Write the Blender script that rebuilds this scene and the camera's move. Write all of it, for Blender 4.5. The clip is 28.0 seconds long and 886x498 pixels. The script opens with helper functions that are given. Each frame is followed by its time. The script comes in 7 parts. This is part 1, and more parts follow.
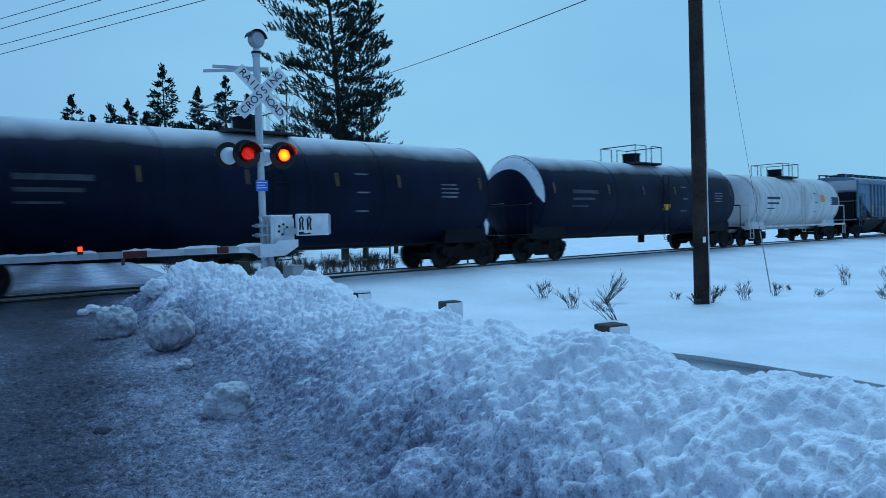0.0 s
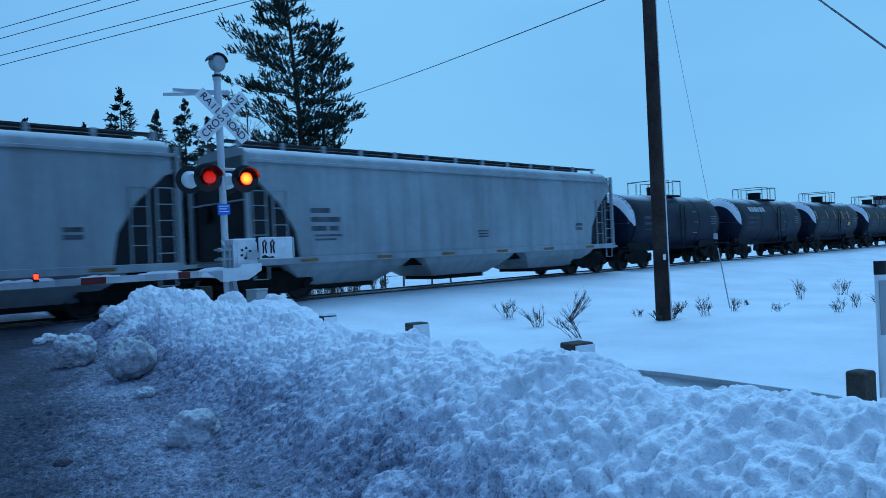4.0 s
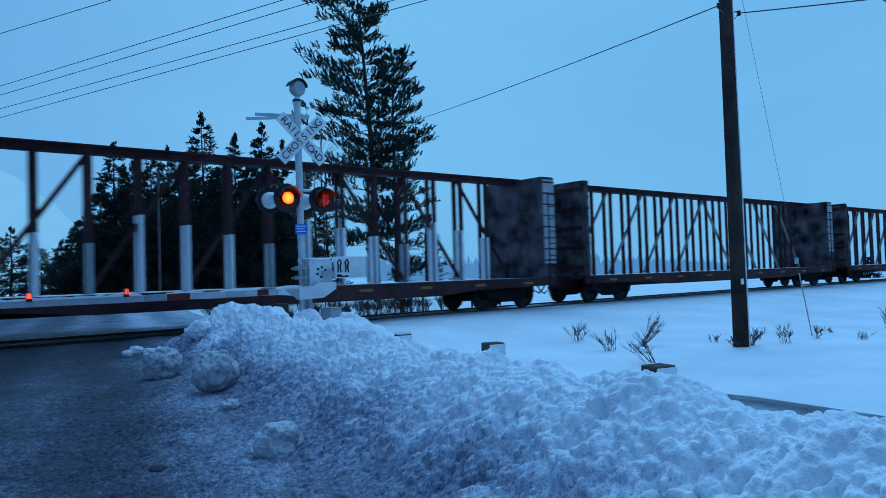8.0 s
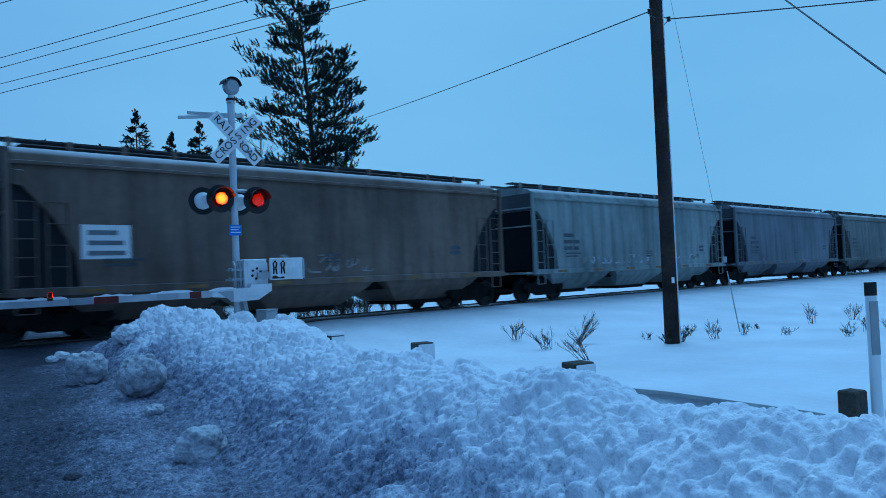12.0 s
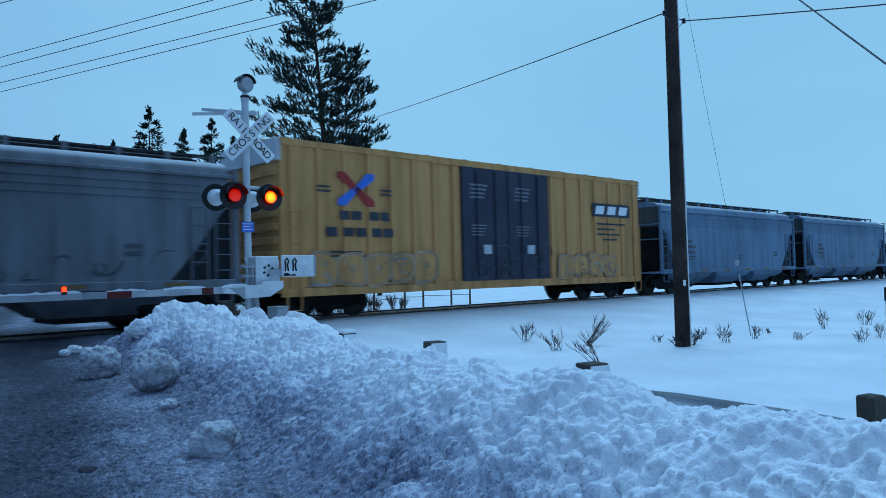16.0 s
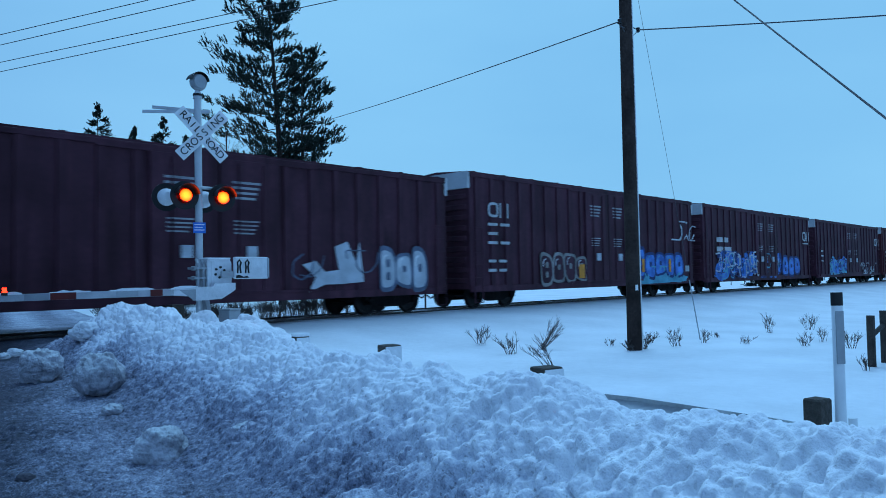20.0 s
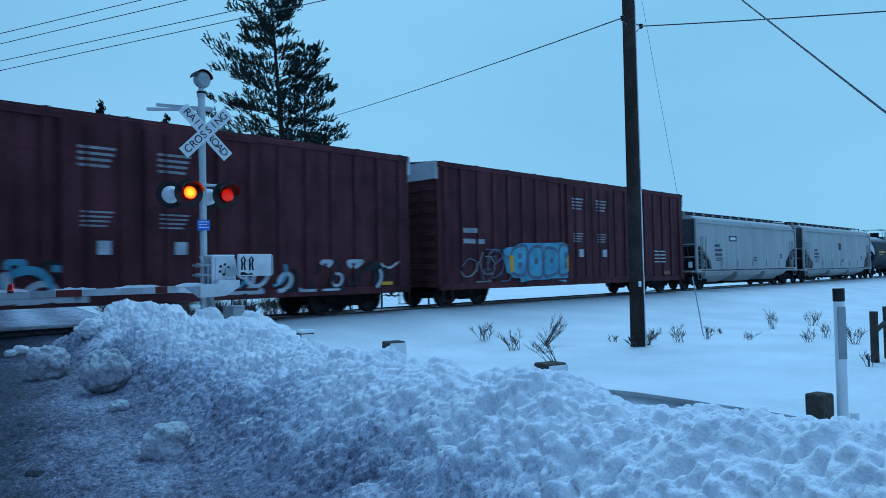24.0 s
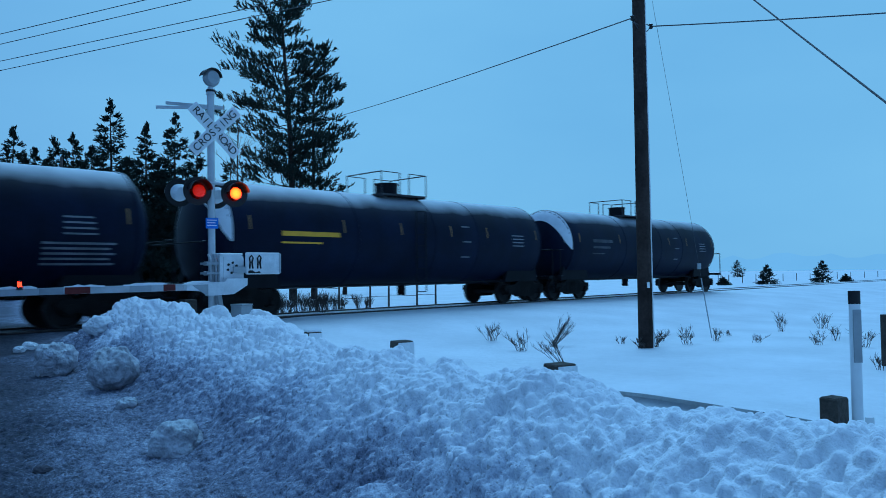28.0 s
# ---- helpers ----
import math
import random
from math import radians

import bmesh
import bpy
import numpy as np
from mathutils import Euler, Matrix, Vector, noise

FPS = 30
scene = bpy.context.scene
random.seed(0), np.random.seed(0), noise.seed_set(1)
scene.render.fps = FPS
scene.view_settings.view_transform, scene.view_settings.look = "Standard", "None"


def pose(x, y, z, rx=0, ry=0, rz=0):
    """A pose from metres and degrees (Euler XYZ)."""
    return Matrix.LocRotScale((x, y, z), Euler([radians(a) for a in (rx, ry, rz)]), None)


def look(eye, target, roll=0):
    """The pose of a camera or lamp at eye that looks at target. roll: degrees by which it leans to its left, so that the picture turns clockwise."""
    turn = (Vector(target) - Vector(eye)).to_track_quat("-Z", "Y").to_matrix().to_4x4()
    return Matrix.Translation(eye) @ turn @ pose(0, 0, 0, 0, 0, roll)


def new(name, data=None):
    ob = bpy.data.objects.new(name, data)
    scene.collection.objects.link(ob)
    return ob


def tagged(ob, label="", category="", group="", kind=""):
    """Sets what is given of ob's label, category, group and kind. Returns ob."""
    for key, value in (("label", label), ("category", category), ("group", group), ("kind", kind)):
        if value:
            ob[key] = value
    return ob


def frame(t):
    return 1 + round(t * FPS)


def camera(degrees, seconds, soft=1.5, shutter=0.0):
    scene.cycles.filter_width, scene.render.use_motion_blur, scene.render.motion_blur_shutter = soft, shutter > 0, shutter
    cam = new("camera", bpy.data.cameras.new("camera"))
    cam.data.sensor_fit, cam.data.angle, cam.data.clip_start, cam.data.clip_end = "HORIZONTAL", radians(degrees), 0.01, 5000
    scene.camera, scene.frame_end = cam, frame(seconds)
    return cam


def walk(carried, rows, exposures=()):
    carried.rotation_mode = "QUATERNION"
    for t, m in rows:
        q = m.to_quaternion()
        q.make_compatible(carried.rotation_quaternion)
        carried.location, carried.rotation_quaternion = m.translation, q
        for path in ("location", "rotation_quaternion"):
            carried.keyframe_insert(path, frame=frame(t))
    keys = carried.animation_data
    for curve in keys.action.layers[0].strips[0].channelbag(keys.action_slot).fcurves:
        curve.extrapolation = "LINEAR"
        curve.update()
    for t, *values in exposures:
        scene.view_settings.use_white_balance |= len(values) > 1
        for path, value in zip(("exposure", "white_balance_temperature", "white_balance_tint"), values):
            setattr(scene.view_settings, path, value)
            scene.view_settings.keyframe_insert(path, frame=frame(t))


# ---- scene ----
cam = camera(62.24, 28.0, 0.85, 0.2)
PATH = [
    (0, (0.454, -0.048, 1.552), (1.771, 1.457, 1.504), -1.7),
    (0.5, (0.44, -0.062, 1.548), (1.761, 1.439, 1.501), -1.6),
    (1, (0.446, -0.059, 1.55), (1.767, 1.442, 1.502), -1.7),
    (1.5, (0.437, -0.068, 1.548), (1.758, 1.433, 1.503), -1.8),
    (2, (0.43, -0.063, 1.555), (1.749, 1.439, 1.507), -1.7),
    (2.5, (0.405, -0.059, 1.547), (1.732, 1.436, 1.506), -1.8),
    (3, (0.392, -0.042, 1.563), (1.746, 1.43, 1.524), -1.8),
    (3.5, (0.43, -0.058, 1.562), (1.823, 1.378, 1.554), -2.4),
    (5.5, (0.323, -0.064, 1.556), (1.681, 1.404, 1.59), -2.2),
    (6, (0.308, -0.066, 1.555), (1.61, 1.451, 1.597), -1.8),
    (6.5, (0.297, -0.06, 1.56), (1.558, 1.491, 1.617), -1.7),
    (7, (0.248, -0.09, 1.566), (1.499, 1.469, 1.633), -1.7),
    (7.5, (0.257, -0.088, 1.561), (1.512, 1.468, 1.633), -1.9),
    (8, (0.283, -0.063, 1.554), (1.54, 1.491, 1.624), -1.8),
    (8.5, (0.314, -0.065, 1.551), (1.621, 1.447, 1.619), -1.9),
    (9, (0.329, -0.092, 1.549), (1.675, 1.386, 1.614), -2.2),
    (9.5, (0.349, -0.134, 1.552), (1.725, 1.317, 1.617), -2.0),
    (10, (0.364, -0.155, 1.555), (1.738, 1.297, 1.613), -2.1),
    (10.5, (0.369, -0.174, 1.545), (1.74, 1.28, 1.611), -2.0),
    (11, (0.38, -0.173, 1.546), (1.75, 1.282, 1.612), -2.0),
    (11.5, (0.389, -0.171, 1.542), (1.76, 1.283, 1.609), -2.0),
    (12, (0.386, -0.171, 1.543), (1.756, 1.285, 1.61), -2.2),
    (12.5, (0.373, -0.172, 1.544), (1.742, 1.284, 1.61), -2.3),
    (14.5, (0.352, -0.162, 1.545), (1.716, 1.3, 1.605), -1.7),
    (15, (0.349, -0.159, 1.544), (1.71, 1.305, 1.606), -1.5),
    (15.5, (0.349, -0.149, 1.543), (1.707, 1.318, 1.605), -1.6),
    (16, (0.347, -0.148, 1.54), (1.699, 1.325, 1.607), -1.4),
    (16.5, (0.343, -0.151, 1.541), (1.692, 1.325, 1.612), -1.2),
    (17, (0.358, -0.159, 1.545), (1.713, 1.31, 1.617), -1.1),
    (17.5, (0.374, -0.155, 1.541), (1.774, 1.272, 1.611), -0.6),
    (18, (0.367, -0.15, 1.539), (1.776, 1.268, 1.611), -0.6),
    (18.5, (0.371, -0.142, 1.537), (1.787, 1.269, 1.611), -0.6),
    (19, (0.381, -0.135, 1.533), (1.797, 1.276, 1.609), -0.7),
    (19.5, (0.385, -0.131, 1.534), (1.816, 1.264, 1.61), -0.9),
    (20, (0.379, -0.119, 1.536), (1.816, 1.269, 1.61), -1.0),
    (20.5, (0.363, -0.113, 1.533), (1.805, 1.27, 1.607), -1.0),
    (21, (0.345, -0.112, 1.534), (1.791, 1.269, 1.609), -0.9),
    (21.5, (0.337, -0.108, 1.534), (1.785, 1.27, 1.607), -1.1),
    (23.5, (0.356, -0.125, 1.531), (1.787, 1.27, 1.599), -1.1),
    (24, (0.346, -0.135, 1.537), (1.778, 1.259, 1.602), -1.1),
    (24.5, (0.343, -0.138, 1.536), (1.776, 1.257, 1.601), -0.9),
    (25, (0.34, -0.146, 1.537), (1.77, 1.251, 1.6), -0.8),
    (25.5, (0.34, -0.145, 1.539), (1.765, 1.257, 1.597), -0.7),
    (26, (0.351, -0.15, 1.538), (1.774, 1.254, 1.595), -0.7),
    (26.5, (0.365, -0.145, 1.537), (1.786, 1.262, 1.593), -0.8),
    (27, (0.379, -0.131, 1.533), (1.798, 1.278, 1.593), -0.7),
    (27.5, (0.359, -0.117, 1.538), (1.777, 1.292, 1.601), -0.6),
    (28, (0.353, -0.105, 1.535), (1.772, 1.303, 1.6), -0.7),
]
EXPOSURES = [(0, 0.36, 7000, 10), (1, 0.37, 6950, 10), (3, 0.35, 6300, 10), (6, 0.18, 5900, 6), (8, 0.15, 5850, 6), (12, 0.15, 5900, 6), (14.5, 0.16, 6250, 10), (15, 0.2, 6350, 10), (16, 0.38, 7000, 10), (17, 0.4, 7050, 10), (18, 0.4, 7050, 10), (21, 0.35, 6300, 10), (23.5, 0.38, 6450, 10), (24, 0.38, 6650, 6), (25, 0.36, 6850, 10), (26, 0.2, 6550, 4), (27, 0.17, 6080, 5), (28, 0.14, 5950, 5)]
walk(cam, [(t, look(eye, target, roll)) for t, eye, target, roll in PATH], EXPOSURES)

# ---- world and light ----
SKY = (0.190, 0.468, 0.75)
world = bpy.data.worlds.new("overcast_dusk")
scene.world = world
world.use_nodes = True
wn, wl = world.node_tree.nodes, world.node_tree.links
wn.clear()
w_out = wn.new("ShaderNodeOutputWorld")
w_bg = wn.new("ShaderNodeBackground")
w_sky = wn.new("ShaderNodeTexSky")
w_sky.sky_type = "NISHITA"
w_sky.sun_disc = False
w_sky.sun_elevation, w_sky.sun_rotation = radians(6), radians(200)
w_sky.dust_density, w_sky.ozone_density = 2.0, 4.0
w_mul = wn.new("ShaderNodeMixRGB")
w_mul.blend_type, w_mul.inputs[0].default_value = "MULTIPLY", 1.0
w_mul.inputs[2].default_value = (0.08, 0.08, 0.08, 1)
wl.new(w_sky.outputs[0], w_mul.inputs[1])
# cloud deck: soft, slightly uneven
w_tc = wn.new("ShaderNodeTexCoord")
w_map = wn.new("ShaderNodeMapping")
w_map.inputs["Scale"].default_value = (1.2, 1.2, 3.5)
w_noise = wn.new("ShaderNodeTexNoise")
w_noise.inputs["Scale"].default_value, w_noise.inputs["Detail"].default_value = 1.4, 4.0
w_ramp = wn.new("ShaderNodeValToRGB")
w_ramp.color_ramp.elements[0].position, w_ramp.color_ramp.elements[1].position = 0.3, 0.75
w_ramp.color_ramp.elements[0].color = (SKY[0] * 0.90, SKY[1] * 0.93, SKY[2] * 0.96, 1)
w_ramp.color_ramp.elements[1].color = (SKY[0] * 1.10, SKY[1] * 1.06, SKY[2] * 1.03, 1)
wl.new(w_tc.outputs["Generated"], w_map.inputs[0])
wl.new(w_map.outputs[0], w_noise.inputs["Vector"])
wl.new(w_noise.outputs["Fac"], w_ramp.inputs[0])
w_mix = wn.new("ShaderNodeMixRGB")
w_mix.inputs[0].default_value = 0.93
wl.new(w_mul.outputs[0], w_mix.inputs[1])
wl.new(w_ramp.outputs[0], w_mix.inputs[2])
# dusk: the sky dims away from the side where the last light is
w_dot = wn.new("ShaderNodeVectorMath")
w_dot.operation = "DOT_PRODUCT"
w_dot.inputs[1].default_value = (0.85, 0.45, 0.28)
wl.new(w_tc.outputs["Generated"], w_dot.inputs[0])
w_dim = wn.new("ShaderNodeMapRange")
w_dim.interpolation_type = "SMOOTHSTEP"
w_dim.inputs[1].default_value, w_dim.inputs[2].default_value = 0.05, 1.0
w_dim.inputs[3].default_value, w_dim.inputs[4].default_value = 0.0, 1.0
wl.new(w_dot.outputs["Value"], w_dim.inputs[0])
w_tone = wn.new("ShaderNodeMixRGB")
w_tone.inputs[1].default_value, w_tone.inputs[2].default_value = (0.60, 0.59, 0.76, 1), (1, 1, 1, 1)
wl.new(w_dim.outputs[0], w_tone.inputs[0])
w_grad = wn.new("ShaderNodeMixRGB")
w_grad.blend_type, w_grad.inputs[0].default_value = "MULTIPLY", 1.0
wl.new(w_mix.outputs[0], w_grad.inputs[1])
wl.new(w_tone.outputs[0], w_grad.inputs[2])
wl.new(w_grad.outputs[0], w_bg.inputs["Color"])
w_bg.inputs["Strength"].default_value = 1.0
wl.new(w_bg.outputs[0], w_out.inputs[0])
sun_data = bpy.data.lights.new("sun", "SUN")
sun_data.energy, sun_data.angle, sun_data.color = 1.35, radians(42), (0.30, 0.62, 1.0)
sun = new("sun", sun_data)
sun.matrix_world = look((30, 26, 56), (0, 0, 0))

# ---- materials ----


def material(name, color, rough=0.6, metal=0.0, noise_scale=3.0, var=0.25, bump=0.0, bump_scale=30.0, streak=0.0, second=None, snow=0.0, coords="Object", spec=0.3, rnd=0.0):
    """Two scales of variation round a base colour, an optional second tint in patches, streaks of dirt, settled snow or
    a painted lit top on upward faces.
    """
    m = bpy.data.materials.new(name)
    m.use_nodes = True
    n, l = m.node_tree.nodes, m.node_tree.links
    b = n["Principled BSDF"]
    b.inputs["Roughness"].default_value, b.inputs["Metallic"].default_value = rough, metal
    b.inputs["Specular IOR Level"].default_value = spec
    tc = n.new("ShaderNodeTexCoord")
    big, small = n.new("ShaderNodeTexNoise"), n.new("ShaderNodeTexNoise")
    for t, s, d in ((big, noise_scale, 5.0), (small, noise_scale * 14, 3.0)):
        t.inputs["Scale"].default_value, t.inputs["Detail"].default_value = s, d
        l.new(tc.outputs[coords], t.inputs["Vector"])
    ramp = n.new("ShaderNodeValToRGB")
    e = ramp.color_ramp.elements
    e[0].position, e[1].position = 0.32, 0.68
    e[0].color = (*[c * (1 - var) for c in color], 1)
    e[1].color = (*[min(c * (1 + var), 0.95) for c in (second or color)], 1)
    l.new(big.outputs["Fac"], ramp.inputs[0])
    fine = n.new("ShaderNodeMixRGB")
    fine.blend_type, fine.inputs[0].default_value = "MULTIPLY", min(0.6, var * 1.4)
    l.new(ramp.outputs[0], fine.inputs[1])
    l.new(small.outputs["Fac"], fine.inputs[2])
    col = fine.outputs[0]
    if rnd:
        info, hsv, mr = n.new("ShaderNodeObjectInfo"), n.new("ShaderNodeHueSaturation"), n.new("ShaderNodeMapRange")
        mr.inputs[3].default_value, mr.inputs[4].default_value = 1 - rnd, 1 + rnd
        l.new(info.outputs["Random"], mr.inputs[0])
        l.new(mr.outputs[0], hsv.inputs["Value"])
        l.new(col, hsv.inputs["Color"])
        col = hsv.outputs[0]
    if streak:
        mp, st, sr = n.new("ShaderNodeMapping"), n.new("ShaderNodeTexNoise"), n.new("ShaderNodeValToRGB")
        mp.inputs["Scale"].default_value = (1.6, 1.0, 0.12)
        st.inputs["Scale"].default_value, st.inputs["Detail"].default_value = 1.7, 6.0
        sr.color_ramp.elements[0].position, sr.color_ramp.elements[1].position = 0.42, 0.72
        sr.color_ramp.elements[0].color, sr.color_ramp.elements[1].color = (1, 1, 1, 1), (0.34, 0.31, 0.28, 1)
        l.new(tc.outputs[coords], mp.inputs[0])
        l.new(mp.outputs[0], st.inputs["Vector"])
        l.new(st.outputs["Fac"], sr.inputs[0])
        mul = n.new("ShaderNodeMixRGB")
        mul.blend_type, mul.inputs[0].default_value = "MULTIPLY", streak
        l.new(col, mul.inputs[1])
        l.new(sr.outputs[0], mul.inputs[2])
        col = mul.outputs[0]
    if snow:
        geo, sep, add, sramp, mix = (n.new(k) for k in ("ShaderNodeNewGeometry", "ShaderNodeSeparateXYZ", "ShaderNodeMath", "ShaderNodeMapRange", "ShaderNodeMixRGB"))
        l.new(geo.outputs["Normal"], sep.inputs[0])
        jit = n.new("ShaderNodeMath")
        jit.operation, jit.inputs[1].default_value = "MULTIPLY", 0.3
        l.new(big.outputs["Fac"], jit.inputs[0])
        l.new(sep.outputs["Z"], add.inputs[0])
        l.new(jit.outputs[0], add.inputs[1])
        sramp.inputs[1].default_value, sramp.inputs[2].default_value = 1.12 - 0.5 * snow, 1.12
        l.new(add.outputs[0], sramp.inputs[0])
        l.new(sramp.outputs[0], mix.inputs[0])
        mix.inputs[2].default_value = (0.62, 0.64, 0.66, 1)
        l.new(col, mix.inputs[1])
        col = mix.outputs[0]
    l.new(col, b.inputs["Base Color"])
    if bump:
        bt, bp = n.new("ShaderNodeTexNoise"), n.new("ShaderNodeBump")
        bt.inputs["Scale"].default_value, bt.inputs["Detail"].default_value = bump_scale, 6.0
        l.new(tc.outputs[coords], bt.inputs["Vector"])
        bp.inputs["Strength"].default_value, bp.inputs["Distance"].default_value = min(bump, 1.0), 0.03 * max(bump, 1.0)
        l.new(bt.outputs["Fac"], bp.inputs["Height"])
        l.new(bp.outputs[0], b.inputs["Normal"])
    return m


def glow_material(name, color, strength):
    m = bpy.data.materials.new(name)
    m.use_nodes = True
    b = m.node_tree.nodes["Principled BSDF"]
    b.inputs["Base Color"].default_value = (*color, 1)
    b.inputs["Emission Color"].default_value = (*color, 1)
    b.inputs["Emission Strength"].default_value = strength
    return m


def lens_material(name, color):
    m = bpy.data.materials.new(name)
    m.use_nodes = True
    n, l = m.node_tree.nodes, m.node_tree.links
    n.remove(n["Principled BSDF"])
    tr, gl, fr, mix = (n.new(k) for k in ("ShaderNodeBsdfTransparent", "ShaderNodeBsdfGlossy", "ShaderNodeFresnel", "ShaderNodeMixShader"))
    tr.inputs[0].default_value = (*color, 1)
    gl.inputs["Roughness"].default_value = 0.12
    l.new(fr.outputs[0], mix.inputs[0])
    l.new(tr.outputs[0], mix.inputs[1])
    l.new(gl.outputs[0], mix.inputs[2])
    l.new(mix.outputs[0], n["Material Output"].inputs[0])
    return m


M_SNOW = material("field_snow", (0.83, 0.84, 0.86), 0.65, 0, 0.5, 0.08, 0.8, 7.0)
# here the snow tint on upward faces paints the chunk's lit top
M_CHUNK = material("snow_chunk", (0.54, 0.535, 0.58), 0.85, 0, 6.0, 0.28, 1.0, 40.0, second=(0.70, 0.69, 0.73), spec=0.1, snow=1.0)
M_DIRT = material("dark_dirty_lump", (0.13, 0.12, 0.14), 0.9, 0, 8.0, 0.3, 0.9, 30.0, spec=0.1)
M_CAP = material("settled_snow", (0.8, 0.81, 0.83), 0.7, 0, 4.0, 0.06, 0.4, 20.0)
M_STEEL = material("rail_steel", (0.12, 0.10, 0.09), 0.4, 0.7, 4.0, 0.3)
M_TRUCK = material("grimy_cast_steel", (0.014, 0.012, 0.011), 0.8, 0, 3.0, 0.45, 0.4, 25.0, spec=0.15)
M_WHEEL = material("worn_wheel_steel", (0.03, 0.026, 0.024), 0.55, 0.4, 3.0, 0.4)
M_TANK = material("black_tank_paint", (0.006, 0.011, 0.032), 0.5, 0, 0.7, 0.35, 0, streak=0.3, snow=0.72, spec=0.1)
M_TANKCLEAN = material("black_tank_paint_swept_clean", (0.006, 0.011, 0.032), 0.45, 0, 0.7, 0.35, 0, streak=0.3, snow=0.45, spec=0.15)
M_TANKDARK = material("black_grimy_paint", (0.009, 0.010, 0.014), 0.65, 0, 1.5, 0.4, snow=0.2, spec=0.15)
M_TANKWHITE = material("white_tank_paint", (0.74, 0.71, 0.68), 0.5, 0, 0.5, 0.10, streak=0.45, spec=0.4)
M_HOPGREY = material("light_grey_hopper_paint", (0.33, 0.37, 0.39), 0.6, 0, 0.4, 0.14, streak=0.36, snow=0.75)
M_HOPTAN = material("tan_grey_hopper_paint", (0.215, 0.152, 0.122), 0.65, 0, 0.4, 0.25, streak=0.55, snow=0.7, spec=0.15)
M_HOPBLUE = material("blue_grey_hopper_paint", (0.15, 0.245, 0.345), 0.6, 0, 0.4, 0.14, streak=0.45, snow=0.7, spec=0.2)
M_HOPSTAIN = material("stained_grey_hopper_paint", (0.30, 0.34, 0.33), 0.62, 0, 0.35, 0.22, streak=0.7, snow=0.7, spec=0.2)
M_HOPDIM = material("dingy_grey_hopper_paint", (0.20, 0.205, 0.19), 0.62, 0, 0.35, 0.22, streak=0.6, snow=0.7, spec=0.2)
M_HOPDK = material("slate_hopper_paint", (0.185, 0.20, 0.225), 0.62, 0, 0.4, 0.16, streak=0.55, snow=0.7, spec=0.2)
M_HOPRIB = material("faded_blue_hopper_paint", (0.155, 0.25, 0.335), 0.6, 0, 0.5, 0.16, streak=0.45, snow=0.3)
# near black: soot on the ribbed bays, painted shade in the end cutouts
M_HOPDARK = material("soot_and_shade_paint", (0.022, 0.023, 0.028), 0.7, 0, 0.8, 0.3, streak=0.4)
M_HOPWHITE = material("pale_hopper_paint", (0.45, 0.455, 0.445), 0.55, 0, 0.4, 0.08, streak=0.3, snow=0.75)
M_BROWN = material("boxcar_brown_paint", (0.098, 0.034, 0.050), 0.65, 0, 0.6, 0.30, streak=0.6, spec=0.15)
M_BROWNB = material("boxcar_oxide_paint", (0.14, 0.036, 0.042), 0.65, 0, 0.7, 0.34, streak=0.7, spec=0.15)
M_BROWNC = material("centerbeam_brown_paint", (0.075, 0.032, 0.034), 0.7, 0, 0.8, 0.35, streak=0.4, snow=0.25, spec=0.12)
M_BULK = material("snow_streaked_bulkhead_paint", (0.035, 0.020, 0.022), 0.7, 0, 1.7, 0.5, second=(0.15, 0.12, 0.13), streak=0.5, spec=0.12)
M_YELLOW = material("boxcar_yellow_paint", (0.70, 0.325, 0.12), 0.65, 0, 0.5, 0.08, streak=0.55, spec=0.12)
M_NAVY = material("navy_door_paint", (0.035, 0.035, 0.06), 0.5, 0, 0.8, 0.2, streak=0.3)
M_MARKG = material("worn_grey_stencil_paint", (0.22, 0.23, 0.25), 0.7, 0, 2.0, 0.3)
M_SMEAR = material("dull_grey_spray_paint", (0.33, 0.31, 0.29), 0.7, 0, 1.2, 0.35)
M_FAINT = material("faded_buff_spray_paint", (0.52, 0.30, 0.17), 0.7, 0, 1.2, 0.3)
M_BAYGREY = material("shaded_grimy_end_paint", (0.10, 0.105, 0.112), 0.7, 0, 0.8, 0.3, streak=0.5)
M_ROOF = material("galvanised_roof", (0.5, 0.52, 0.54), 0.5, 0.2, 1.0, 0.15, snow=1.0)
M_WALK = material("dark_walkway_steel", (0.05, 0.05, 0.055), 0.6, 0.3, 2.0, 0.3)
M_MARKW = material("white_stencil_paint", (0.56, 0.56, 0.57), 0.7, 0, 2.0, 0.25)
M_MARKD = material("dark_stencil_paint", (0.05, 0.055, 0.07), 0.7, 0, 2.0, 0.2)
M_REFLY = material("yellow_reflector_tape", (0.85, 0.39, 0.03), 0.5, 0, 6.0, 0.1)
M_MARKFADE = material("faded_dark_stencil_paint", (0.10, 0.115, 0.135), 0.7, 0, 2.5, 0.35)
M_MARKFAINT = material("faint_grey_stencil_paint", (0.085, 0.09, 0.105), 0.7, 0, 2.5, 0.4)
M_SILLMARK = material("faded_sill_reflector", (0.26, 0.14, 0.055), 0.6, 0, 6.0, 0.2)
M_ARMRED = material("dull_red_arm_band", (0.16, 0.022, 0.018), 0.6, 0, 5.0, 0.25)
M_ARM = material("dull_white_arm_paint", (0.50, 0.51, 0.53), 0.55, 0, 4.0, 0.15)
M_RED = material("red_paint", (0.42, 0.03, 0.025), 0.5, 0, 4.0, 0.12)
M_BLUE = material("blue_spray_paint", (0.035, 0.16, 0.62), 0.55, 0, 2.0, 0.3, second=(0.08, 0.28, 0.75))
